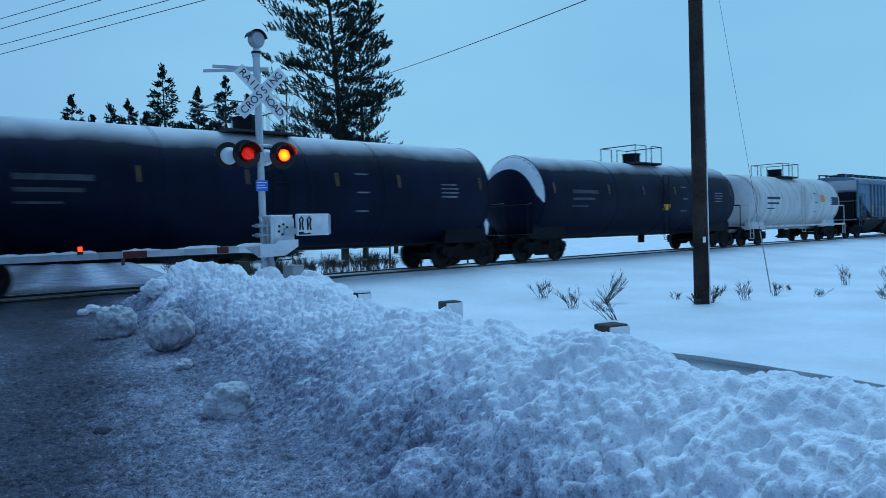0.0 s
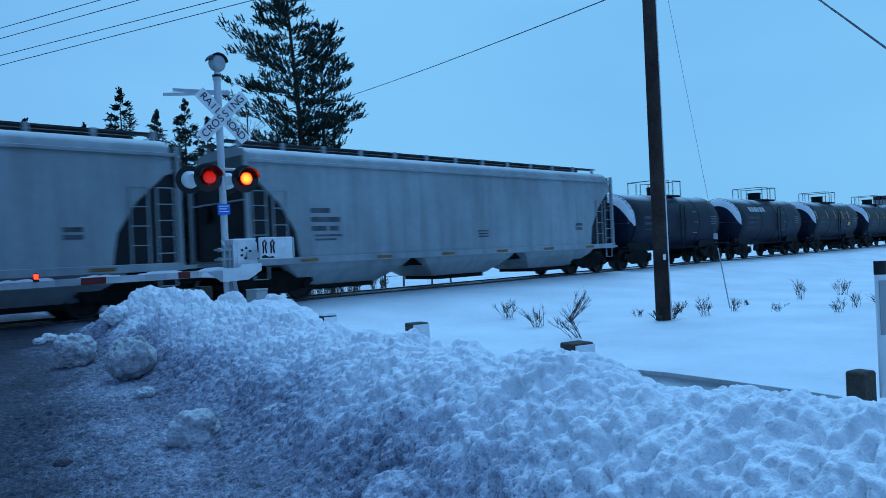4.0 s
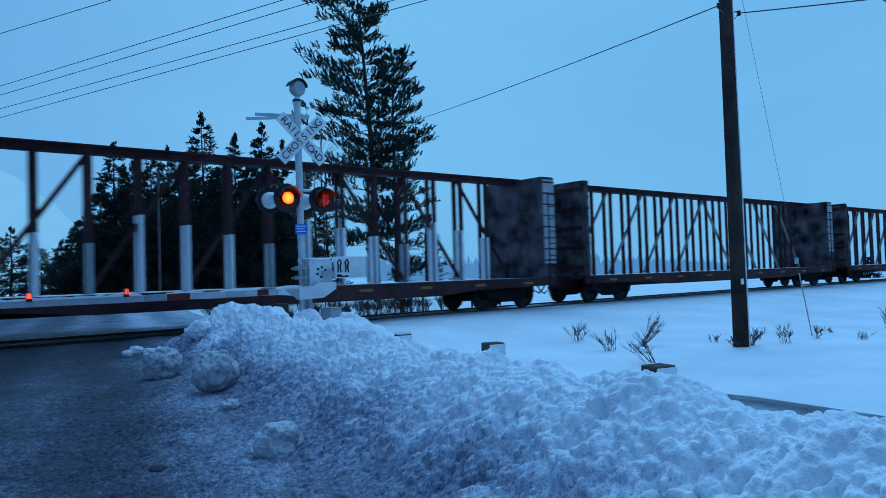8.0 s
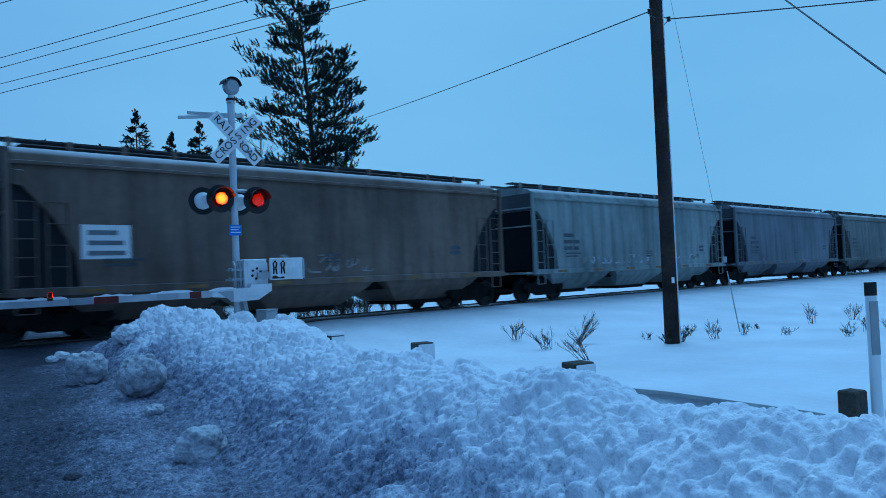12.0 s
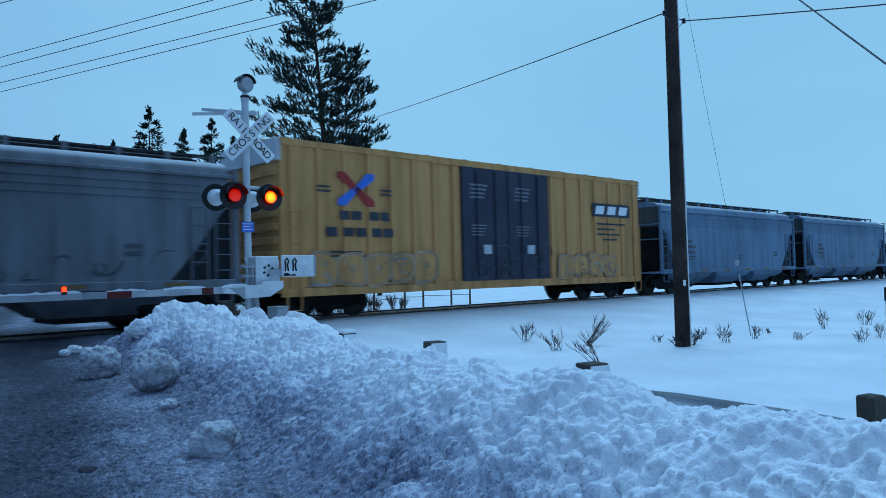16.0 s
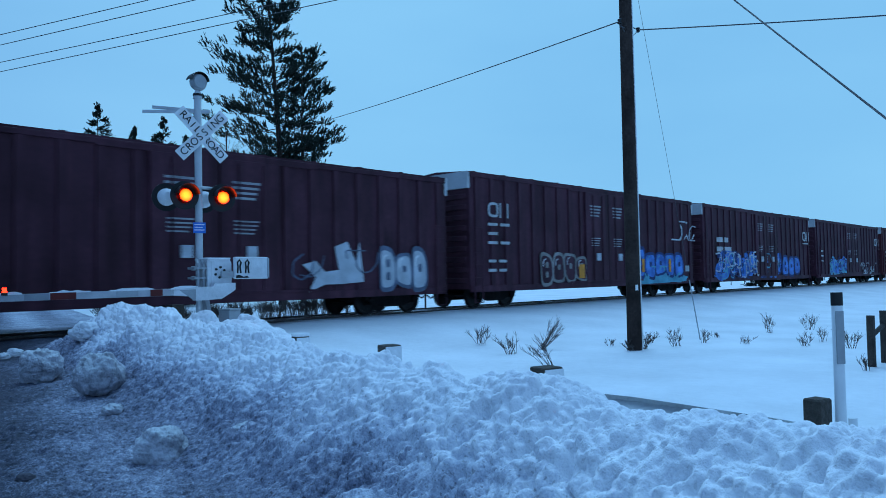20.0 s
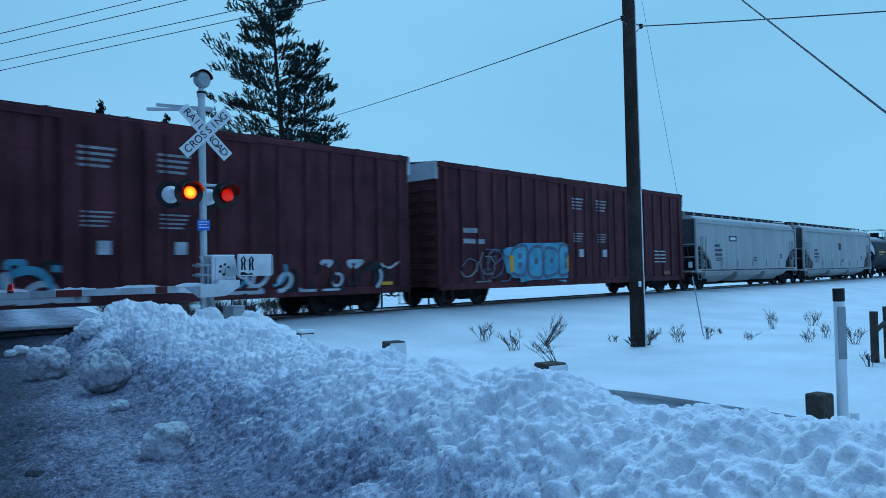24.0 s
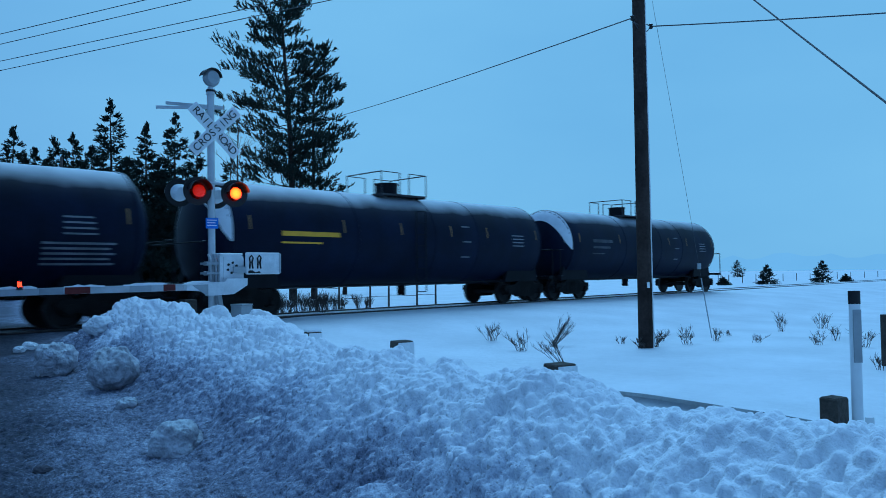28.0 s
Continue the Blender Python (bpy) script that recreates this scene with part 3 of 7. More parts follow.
TREES = [
    (27.00, 39.82, 24.20, 3.3, 11, {'layers': 165, 'bare': 0.15, 'tufts': 21, 'blades': 12, 'lean': 0.05, 'trunk_r': 0.26, 'top_round': True, 'bias': 0.38, 'label': 'tall old pine with an irregular open crown'}),
    (28.63, 39.90, 16.93, 2.5, 12, {'layers': 95, 'bare': 0.08, 'tufts': 18, 'blades': 12, 'trunk_r': 0.19, 'top_round': True, 'bias': -0.1, 'label': 'tall old pine with an irregular open crown'}),
    (36.92, 47.45, 6.03, 2.6, 13, {'layers': 40, 'label': 'dark narrow pine at the edge of the woods'}),
    (18.86, 48.51, 13.14, 2.3, 40, {'layers': 120, 'bare': 0.02, 'tufts': 17, 'blades': 10, 'label': 'dark narrow pine at the edge of the woods'}),
    (21.62, 49.54, 12.14, 2.0, 41, {'layers': 120, 'bare': 0.02, 'tufts': 17, 'blades': 10, 'label': 'dark narrow pine at the edge of the woods'}),
    (21.61, 45.16, 12.09, 2.1, 42, {'layers': 120, 'bare': 0.02, 'tufts': 17, 'blades': 10, 'label': 'dark narrow pine at the edge of the woods'}),
    (20.69, 45.58, 9.13, 2.0, 43, {'layers': 120, 'bare': 0.02, 'tufts': 17, 'blades': 10, 'label': 'dark narrow pine at the edge of the woods'}),
    (19.12, 52.67, 10.70, 2.3, 44, {'layers': 120, 'bare': 0.02, 'tufts': 17, 'blades': 10, 'label': 'dark narrow pine at the edge of the woods'}),
    (18.68, 54.94, 11.84, 2.3, 45, {'layers': 120, 'bare': 0.02, 'tufts': 17, 'blades': 10, 'label': 'dark narrow pine at the edge of the woods'}),
    (18.16, 57.21, 11.80, 2.2, 46, {'layers': 120, 'bare': 0.02, 'tufts': 17, 'blades': 10, 'label': 'dark narrow pine at the edge of the woods'}),
    (16.47, 55.63, 10.59, 2.2, 47, {'layers': 120, 'bare': 0.02, 'tufts': 17, 'blades': 10, 'label': 'dark narrow pine at the edge of the woods'}),
    (14.69, 54.05, 11.65, 2.2, 48, {'layers': 120, 'bare': 0.02, 'tufts': 17, 'blades': 10, 'label': 'dark narrow pine at the edge of the woods'}),
    (13.34, 52.34, 8.39, 2.2, 49, {'layers': 120, 'bare': 0.02, 'tufts': 17, 'blades': 10, 'label': 'dark narrow pine at the edge of the woods'}),
    (19.05, 46.28, 9.11, 2.2, 50, {'layers': 120, 'bare': 0.02, 'tufts': 17, 'blades': 10, 'label': 'dark narrow pine at the edge of the woods'}),
    (17.05, 44.91, 7.74, 2.2, 51, {'layers': 120, 'bare': 0.02, 'tufts': 17, 'blades': 10, 'label': 'dark narrow pine at the edge of the woods'}),
    (15.81, 45.35, 7.03, 2.2, 52, {'layers': 120, 'bare': 0.02, 'tufts': 17, 'blades': 10, 'label': 'dark narrow pine at the edge of the woods'}),
    (14.89, 45.66, 6.32, 2.0, 53, {'layers': 120, 'bare': 0.02, 'tufts': 17, 'blades': 10, 'label': 'dark narrow pine at the edge of the woods'}),
    (26.43, 51.71, 12.52, 1.6, 54, {'layers': 120, 'bare': 0.02, 'tufts': 17, 'blades': 10, 'label': 'dark narrow pine at the edge of the woods'}),
    (34.37, 61.08, 12.88, 1.8, 55, {'layers': 75, 'bare': 0.02, 'tufts': 14, 'blades': 11, 'label': 'dark narrow pine at the edge of the woods'}),
    (36.28, 62.29, 11.26, 1.6, 56, {'layers': 75, 'bare': 0.02, 'tufts': 14, 'blades': 11, 'label': 'dark narrow pine at the edge of the woods'}),
    (13.33, 58.50, 6.39, 2.2, 57, {'layers': 120, 'bare': 0.02, 'tufts': 17, 'blades': 10, 'label': 'dark narrow pine at the edge of the woods'}),
    (14.24, 68.53, 5.47, 2.0, 58, {'layers': 75, 'bare': 0.02, 'tufts': 14, 'blades': 11, 'label': 'dark narrow pine at the edge of the woods'}),
    (14.74, 83.70, 6.57, 2.6, 59, {'layers': 75, 'bare': 0.02, 'tufts': 14, 'blades': 11, 'label': 'dark narrow pine at the edge of the woods'}),
    (13.53, 88.96, 8.06, 3.0, 60, {'layers': 75, 'bare': 0.02, 'tufts': 14, 'blades': 11, 'label': 'dark narrow pine at the edge of the woods'}),
    (10.43, 84.33, 9.09, 3.0, 61, {'layers': 75, 'bare': 0.02, 'tufts': 14, 'blades': 11, 'label': 'dark narrow pine at the edge of the woods'}),
    (7.67, 79.59, 9.65, 3.0, 62, {'layers': 75, 'bare': 0.02, 'tufts': 14, 'blades': 11, 'label': 'dark narrow pine at the edge of the woods'}),
    (13.92, 48.04, 6.15, 2.4, 63, {'layers': 120, 'bare': 0.02, 'tufts': 17, 'blades': 10, 'label': 'dark narrow pine at the edge of the woods'}),
    (11.76, 48.60, 4.74, 2.2, 64, {'layers': 120, 'bare': 0.02, 'tufts': 17, 'blades': 10, 'label': 'dark narrow pine at the edge of the woods'}),
    (19.64, 44.95, 6.05, 2.4, 65, {'layers': 120, 'bare': 0.02, 'tufts': 17, 'blades': 10, 'label': 'dark narrow pine at the edge of the woods'}),
    (21.25, 44.22, 5.29, 2.4, 66, {'layers': 120, 'bare': 0.02, 'tufts': 17, 'blades': 10, 'label': 'dark narrow pine at the edge of the woods'}),
    (27.93, 53.19, 4.69, 2.2, 67, {'layers': 120, 'bare': 0.02, 'tufts': 17, 'blades': 10, 'label': 'dark narrow pine at the edge of the woods'}),
    (5.25, 74.77, 9.58, 3, 68, {'layers': 75, 'bare': 0.02, 'tufts': 14, 'blades': 11, 'label': 'dark narrow pine at the edge of the woods'}),
    (17.54, 61.57, 11.03, 2.6, 69, {'layers': 75, 'bare': 0.02, 'tufts': 14, 'blades': 11, 'label': 'dark narrow pine at the edge of the woods'}),
    (19.32, 63.13, 10.88, 2.6, 70, {'layers': 75, 'bare': 0.02, 'tufts': 14, 'blades': 11, 'label': 'dark narrow pine at the edge of the woods'}),
    (19.97, 60.83, 11.10, 2.6, 71, {'layers': 75, 'bare': 0.02, 'tufts': 14, 'blades': 11, 'label': 'dark narrow pine at the edge of the woods'}),
    (22.06, 62.24, 10.94, 2.6, 72, {'layers': 75, 'bare': 0.02, 'tufts': 14, 'blades': 11, 'label': 'dark narrow pine at the edge of the woods'}),
    (22.64, 59.90, 11.62, 2.6, 73, {'layers': 75, 'bare': 0.02, 'tufts': 14, 'blades': 11, 'label': 'dark narrow pine at the edge of the woods'}),
    (24.54, 61.32, 10.97, 2.6, 74, {'layers': 75, 'bare': 0.02, 'tufts': 14, 'blades': 11, 'label': 'dark narrow pine at the edge of the woods'}),
    (24.94, 59.00, 11.18, 2.6, 75, {'layers': 75, 'bare': 0.02, 'tufts': 14, 'blades': 11, 'label': 'dark narrow pine at the edge of the woods'}),
    (27.01, 60.28, 10.50, 2.6, 76, {'layers': 75, 'bare': 0.02, 'tufts': 14, 'blades': 11, 'label': 'dark narrow pine at the edge of the woods'}),
    (27.25, 57.98, 10.72, 2.6, 77, {'layers': 75, 'bare': 0.02, 'tufts': 14, 'blades': 11, 'label': 'dark narrow pine at the edge of the woods'}),
    (29.39, 59.17, 10.00, 2.4, 78, {'layers': 75, 'bare': 0.02, 'tufts': 14, 'blades': 11, 'label': 'dark narrow pine at the edge of the woods'}),
    (14.29, 50.72, 7.99, 2.4, 100, {'layers': 75, 'bare': 0.02, 'tufts': 14, 'blades': 11, 'label': 'dark narrow pine at the edge of the woods'}),
    (15.27, 50.47, 8.00, 2.4, 101, {'layers': 75, 'bare': 0.02, 'tufts': 14, 'blades': 11, 'label': 'dark narrow pine at the edge of the woods'}),
    (16.93, 55.60, 8.91, 2.4, 102, {'layers': 75, 'bare': 0.02, 'tufts': 14, 'blades': 11, 'label': 'dark narrow pine at the edge of the woods'}),
    (17.43, 53.76, 7.69, 2.4, 103, {'layers': 75, 'bare': 0.02, 'tufts': 14, 'blades': 11, 'label': 'dark narrow pine at the edge of the woods'}),
    (18.44, 50.74, 7.54, 2.4, 104, {'layers': 75, 'bare': 0.02, 'tufts': 14, 'blades': 11, 'label': 'dark narrow pine at the edge of the woods'}),
    (20.09, 55.80, 9.02, 2.4, 105, {'layers': 75, 'bare': 0.02, 'tufts': 14, 'blades': 11, 'label': 'dark narrow pine at the edge of the woods'}),
    (21.04, 51.35, 7.77, 2.4, 106, {'layers': 75, 'bare': 0.02, 'tufts': 14, 'blades': 11, 'label': 'dark narrow pine at the edge of the woods'}),
    (21.95, 55.12, 9.14, 2.4, 107, {'layers': 75, 'bare': 0.02, 'tufts': 14, 'blades': 11, 'label': 'dark narrow pine at the edge of the woods'}),
    (23.20, 50.61, 8.51, 2.4, 108, {'layers': 75, 'bare': 0.02, 'tufts': 14, 'blades': 11, 'label': 'dark narrow pine at the edge of the woods'}),
    (24.09, 53.54, 7.44, 2.4, 109, {'layers': 75, 'bare': 0.02, 'tufts': 14, 'blades': 11, 'label': 'dark narrow pine at the edge of the woods'}),
    (24.98, 50.63, 9.34, 2.4, 110, {'layers': 75, 'bare': 0.02, 'tufts': 14, 'blades': 11, 'label': 'dark narrow pine at the edge of the woods'}),
    (26.34, 53.83, 7.75, 2.4, 111, {'layers': 75, 'bare': 0.02, 'tufts': 14, 'blades': 11, 'label': 'dark narrow pine at the edge of the woods'}),
    (27.43, 54.01, 9.21, 2.4, 112, {'layers': 75, 'bare': 0.02, 'tufts': 14, 'blades': 11, 'label': 'dark narrow pine at the edge of the woods'}),
    (28.43, 53.56, 8.03, 2.4, 113, {'layers': 75, 'bare': 0.02, 'tufts': 14, 'blades': 11, 'label': 'dark narrow pine at the edge of the woods'}),
    (79.71, 30.36, 1.93, 0.72, 96, {'layers': 60, 'bare': 0.03, 'tufts': 6, 'blades': 8, 'trunk_r': 0.1, 'label': 'small lone pine in the open snowy field'}),
    (90.96, 28.44, 2.39, 0.95, 96, {'layers': 60, 'bare': 0.03, 'tufts': 6, 'blades': 8, 'trunk_r': 0.1, 'label': 'small lone pine in the open snowy field'}),
    (91.65, 26.15, 0.81, 0.45, 96, {'layers': 60, 'bare': 0.03, 'tufts': 6, 'blades': 8, 'trunk_r': 0.1, 'label': 'small lone pine in the open snowy field'}),
    (73.49, 32.31, 0.75, 0.4, 96, {'layers': 60, 'bare': 0.03, 'tufts': 6, 'blades': 8, 'trunk_r': 0.1, 'label': 'small lone pine in the open snowy field'}),
    (147.69, 62.28, 3.43, 1.2, 93, {'layers': 60, 'bare': 0.03, 'tufts': 6, 'blades': 8, 'trunk_r': 0.1, 'label': 'small lone pine in the open snowy field'}),
]
BARE_TREE = (22.10, 38.09, 10.33)
WOODS_POLE = (12.53, 38.01, 7.59)
BUSHES = [
    (13.30, 11.20, 0.5, 9, 0),
    (12.47, 9.60, 0.45, 9, -0.2),
    (13.40, 9.56, 0.55, 12, 0.95),
    (11.22, 7.73, 0.5, 8, -0.75),
    (15.10, 8.84, 0.25, 6, 0),
    (14.92, 7.92, 0.32, 9, 0.5),
    (14.45, 7.92, 0.25, 8, -0.6),
    (16.10, 8.69, 0.3, 6, 0),
    (16.30, 8.43, 0.35, 6, 0.1),
    (15.87, 7.61, 0.45, 8, 0),
    (17.01, 7.48, 0.35, 6, 0.1),
    (18.67, 7.91, 0.2, 5, 0),
    (17.02, 6.54, 0.25, 6, 0),
    (21.24, 7.56, 0.55, 7, -0.2),
    (22.92, 7.04, 0.5, 9, 0.1),
    (17.28, 5.35, 0.35, 7, 0),
    (18.58, 5.40, 0.4, 5, 0),
    (17.34, 4.47, 0.5, 9, 0),
    (13.47, 3.20, 0.3, 5, 0),
    (13.79, 18.81, 0.65, 14, 0.1),
    (13.63, 18.24, 0.5, 9, -0.1),
]
FENCE = [(17.84, 24.50, 1.1), (18.97, 24.50, 1.1), (20.64, 24.50, 1.25), (21.70, 24.50, 1.3), (23.41, 24.50, 1.25), (24.61, 24.50, 1.3), (83.23, 36.00, 0.9), (86.98, 36.00, 0.9), (90.96, 36.00, 0.9), (95.22, 36.00, 0.9), (99.77, 36.00, 0.9), (104.65, 36.00, 0.9), (109.90, 36.00, 0.9), (115.56, 36.00, 0.9), (121.67, 36.00, 0.9), (128.30, 36.00, 0.9), (135.51, 36.00, 0.9), (143.38, 36.00, 0.9)]
CORNER = [(14.07, 3.28, 0.76), (14.77, 3.25, 0.81)]
SPEED = ((0, 5, 10, 15, 20, 28), (18.27, 18.36, 18.46, 18.58, 18.73, 18.91))

# ---- the plan ----
TRACK_Y, TRACK_K, RAIL_Z = 17.75, 0.010, 0.413
TRACK_TURN = math.degrees(math.atan(TRACK_K))
ROAD_O, ROAD_D, ROAD_N = (0.353, -0.10), (0.25, 0.968), (0.968, -0.25)


def on_road(u, v, z=0.0):
    """A place u metres to the right of the lane's line and v metres along the road."""
    return (ROAD_O[0] + u * ROAD_N[0] + v * ROAD_D[0], ROAD_O[1] + u * ROAD_N[1] + v * ROAD_D[1], z)


def road_uv(x, y):
    dx, dy = x - ROAD_O[0], y - ROAD_O[1]
    return dx * ROAD_N[0] + dy * ROAD_N[1], dx * ROAD_D[0] + dy * ROAD_D[1]


def smoothstep(a, b, x):
    t = np.clip((x - a) / (b - a), 0, 1)
    return t * t * (3 - 2 * t)


def road_height(v):
    return 0.15 + 0.011 * np.clip(v, 0, 16) + 0.07 * smoothstep(13.5, 16.5, v) * (1 - smoothstep(21, 26, v))


def ground_height(x, y):
    u, v = road_uv(x, y)
    dist = np.abs(y - TRACK_Y - TRACK_K * x)
    z = -0.10 + 0.10 * (fbm(x * 0.11, y * 0.11, 5, 3) - 0.5) + 0.07 * (fbm(x * 0.5, y * 0.5, 9, 4) - 0.5)
    z = z - 0.12 * smoothstep(14, 30, x) * (1 - smoothstep(8, 13, y))
    bed = 0.372 - 0.06 * smoothstep(1.0, 2.4, dist)
    z = z + (bed - z) * (1 - smoothstep(2.0, 8.0, dist))
    side = 1 - smoothstep(3.4, 7.5, np.abs(u + 2.5) - 2.5 + 0.0)
    z = z + (np.minimum(road_height(v), 0.32) - 0.10 - z) * side
    return z


def graded(limits, steps):
    out = [limits[0]]
    for (a, b), s in zip(zip(limits, limits[1:]), steps):
        out += list(np.linspace(a, b, max(2, int((b - a) / s) + 1))[1:])
    return np.array(out)


gx = graded([-3000, -600, -120, -25, 45, 130, 600, 3000], [600, 60, 5, 0.45, 2.0, 40, 600])
gy = graded([-3000, -600, -60, -6, 30, 90, 600, 3000], [600, 60, 4, 0.4, 2.0, 40, 600])
GX, GY = np.meshgrid(gx, gy, indexing="ij")
ground = sheet("ground", GX, GY, ground_height(GX, GY), M_SNOW)
tagged(ground, "flat open field under fresh white snow", "ground", kind="structure")

def clods(D, U, V, count, r0, r1, seed, weight, squash=0.8):
    """Raises half-buried clods of snow on a field of swellings, thick where the weight is high."""
    rs = np.random.RandomState(seed)
    u_axis, v_axis = U[:, 0], V[0]
    cu, cv = rs.uniform(u_axis[0], u_axis[-1], count), rs.uniform(v_axis[0], v_axis[-1], count)
    rr = r0 + (r1 - r0) * rs.rand(count) ** 2.5
    keep, sink = rs.rand(count), rs.uniform(0.05, 0.6, count)
    ex = rs.uniform(0.7, 1.35, count)
    for k in range(count):
        i0, i1 = np.searchsorted(u_axis, (cu[k] - rr[k] * 1.4, cu[k] + rr[k] * 1.4))
        j0, j1 = np.searchsorted(v_axis, (cv[k] - rr[k] * 1.4, cv[k] + rr[k] * 1.4))
        if i1 - i0 < 2 or j1 - j0 < 2 or keep[k] > weight[(i0 + i1) // 2, (j0 + j1) // 2]:
            continue
        d2 = ((U[i0:i1, j0:j1] - cu[k]) * ex[k]) ** 2 + ((V[i0:i1, j0:j1] - cv[k]) / ex[k]) ** 2
        h = (np.sqrt(np.maximum(rr[k] ** 2 - d2, 0)) - sink[k] * rr[k]) * squash
        D[i0:i1, j0:j1] = np.maximum(D[i0:i1, j0:j1], h)
    return D


def soft(D, times):
    """Slumped and rounded by melting."""
    for _ in range(times):
        D = np.pad(D, 1, mode="edge")
        D = (D[:-2] + 2 * D[1:-1] + D[2:]) / 4
        D = (D[:, :-2] + 2 * D[:, 1:-1] + D[:, 2:]) / 4
    return D


def popcorn(x, y, cell, seed):
    """Heights of close-packed rounded clumps about one cell across, each of its own size."""
    rs = np.random.RandomState(seed)
    tx, ty, tr = rs.rand(128, 128), rs.rand(128, 128), rs.rand(128, 128)
    wx, wy = 0.9 * (fbm(x / cell * 0.45, y / cell * 0.45, seed + 1, 2) - 0.5), 0.9 * (fbm(x / cell * 0.45, y / cell * 0.45, seed + 2, 2) - 0.5)
    px, py = x / cell + wx, y / cell + wy
    xi, yi = np.floor(px).astype(int), np.floor(py).astype(int)
    best = np.zeros_like(px)
    for dx in (-1, 0, 1):
        for dy in (-1, 0, 1):
            a, b = (xi + dx) & 127, (yi + dy) & 127
            r = 0.35 + 0.55 * tr[a, b]
            d2 = (px - xi - dx - tx[a, b]) ** 2 + (py - yi - dy - ty[a, b]) ** 2
            best = np.maximum(best, np.sqrt(np.maximum(r * r - d2, 0.0)) * (0.6 + 0.6 * tr[b, a]))
    return best * cell


def swollen(X, Y, Z, D):
    """A surface moved out along its normals."""
    P = np.stack([X, Y, Z], -1)
    n = np.cross(np.gradient(P, axis=0), np.gradient(P, axis=1))
    n /= np.linalg.norm(n, axis=-1, keepdims=True) + 1e-9
    n = np.where(n[..., 2:] < 0, -n, n)
    P = P + n * D[..., None]
    return P[..., 0], P[..., 1], P[..., 2]


# road surface: wet asphalt under dirty slush
ru = graded([-7.5, -2.4, 1.3, 3.0], [0.12, 0.0125, 0.25])
rv = graded([-8, 2.8, 8, 14, 24, 60], [0.5, 0.0125, 0.04, 0.12, 0.6])
RU, RV = np.meshgrid(ru, rv, indexing="ij")
RX, RY, _ = on_road(RU, RV)
ruts = 0.018 * np.cos((RU + 0.9) * 3.6)
RZ = road_height(RV) + ruts * 0.5 + 0.035 * (fbm(RU * 3, RV * 2, 21, 4) - 0.5) + 0.02 * (fbm(RU * 14, RV * 12, 33, 3) - 0.5) * smoothstep(-2.5, 0.5, RU)
RZ = RZ + 0.007 * (np.random.RandomState(12).rand(*RZ.shape) - 0.5) * smoothstep(1.5, 3.0, RV) * (1 - smoothstep(10, 14, RV))
RZ = RZ + clods(np.zeros_like(RZ), RU, RV, 16000, 0.012, 0.045, 14, 0.2 + 0.6 * smoothstep(-2.0, 0.6, RU), 0.7)
RZ = RZ + (0.16 + 0.34 * smoothstep(-2.0, 0.8, RU)) * (popcorn(RU, RV, 0.060, 57) + popcorn(RU, RV, 0.034, 54)) * (1 - smoothstep(10, 13, RV))
RZ = RZ - clods(np.zeros_like(RZ), RU, RV, 9000, 0.015, 0.045, 15, 0.1 + 0.6 * smoothstep(-2.0, 0.8, RU), 0.6)
RZ = np.minimum(RZ, np.where(np.abs(RY - TRACK_Y - TRACK_K * RX) < 1.6, RAIL_Z - 0.05, 9))
slush = 0.15 + 0.26 * smoothstep(-1.6, 1.2, RU) + 0.10 * np.cos((RU + 0.9) * 3.6) * smoothstep(-7, -2, RU) - 0.06 * smoothstep(6, 12, RV) - 0.10 * smoothstep(12, 14, RV) + 0.30 * smoothstep(20.0, 22.0, RV + 0.9 * (fbm(RU * 0.8, RV * 0.8, 77, 3) - 0.5))
road = sheet("road", RX, RY, RZ, M_ROAD, cover=slush)
tagged(road, "wet asphalt road covered with dirty slush", "road", kind="structure")

# ploughed bank beside the road
BU0, BU1 = -0.6, 4.3
bu = graded([BU0, 0.4, 2.75, BU1], [0.028, 0.0085, 0.04])
bv = graded([-6, -1.5, 0.95, 6.0, 9.0, 13.9], [0.12, 0.05, 0.0090, 0.0135, 0.020])
BU, BV = np.meshgrid(bu, bv, indexing="ij")
foot = np.interp(BV, [0, 4.3, 6, 9, 10.5, 12.2, 13.2], [1.40, 1.25, 1.02, 1.08, 0.78, 0.42, 0.3])
crest = np.interp(BV, [0, 4, 8, 11, 12.6, 13.9], [2.32, 2.30, 2.28, 2.0, 1.6, 1.5])
top = np.interp(BV, [-1.5, 1.0, 1.2, 1.38, 1.58, 2.25, 2.85, 3.5, 5, 7, 9, 11, 12.4, 13.3, 13.9], [0.86, 0.90, 0.895, 0.865, 0.812, 0.79, 0.84, 0.80, 0.755, 0.74, 0.75, 0.86, 0.86, 0.50, 0.05])
wob = 0.22 * (fbm(BV * 0.8, BU * 0.7 + 3.0, 41, 3) - 0.5)
ramp_u = np.clip((BU - (foot + wob - 0.1)) / (crest - foot + 0.1), 0, 1)
rise = 0.40 * ramp_u + 0.60 * smoothstep(0, 1, ramp_u)
fall = 1 - 0.60 * smoothstep(crest + 0.10, crest + 0.60, BU) * (1 - 0.40 * smoothstep(9.5, 12.0, BV))
lumps = fbm(BU * 1.7, BV * 1.7, 51, 3)
mid = fbm(BU * 6.0, BV * 6.0, 61, 3)
fine = fbm(BU * 20, BV * 20, 71, 3)
amp = np.clip(rise * 1.8, 0.0, 1.0) * (1 - 0.8 * smoothstep(2.6, 3.0, BU) * (1 - smoothstep(9.5, 12, BV)))
BZ = road_height(BV) + rise * fall * top * (0.94 + 0.12 * lumps) + 0.03 * (lumps - 0.5)
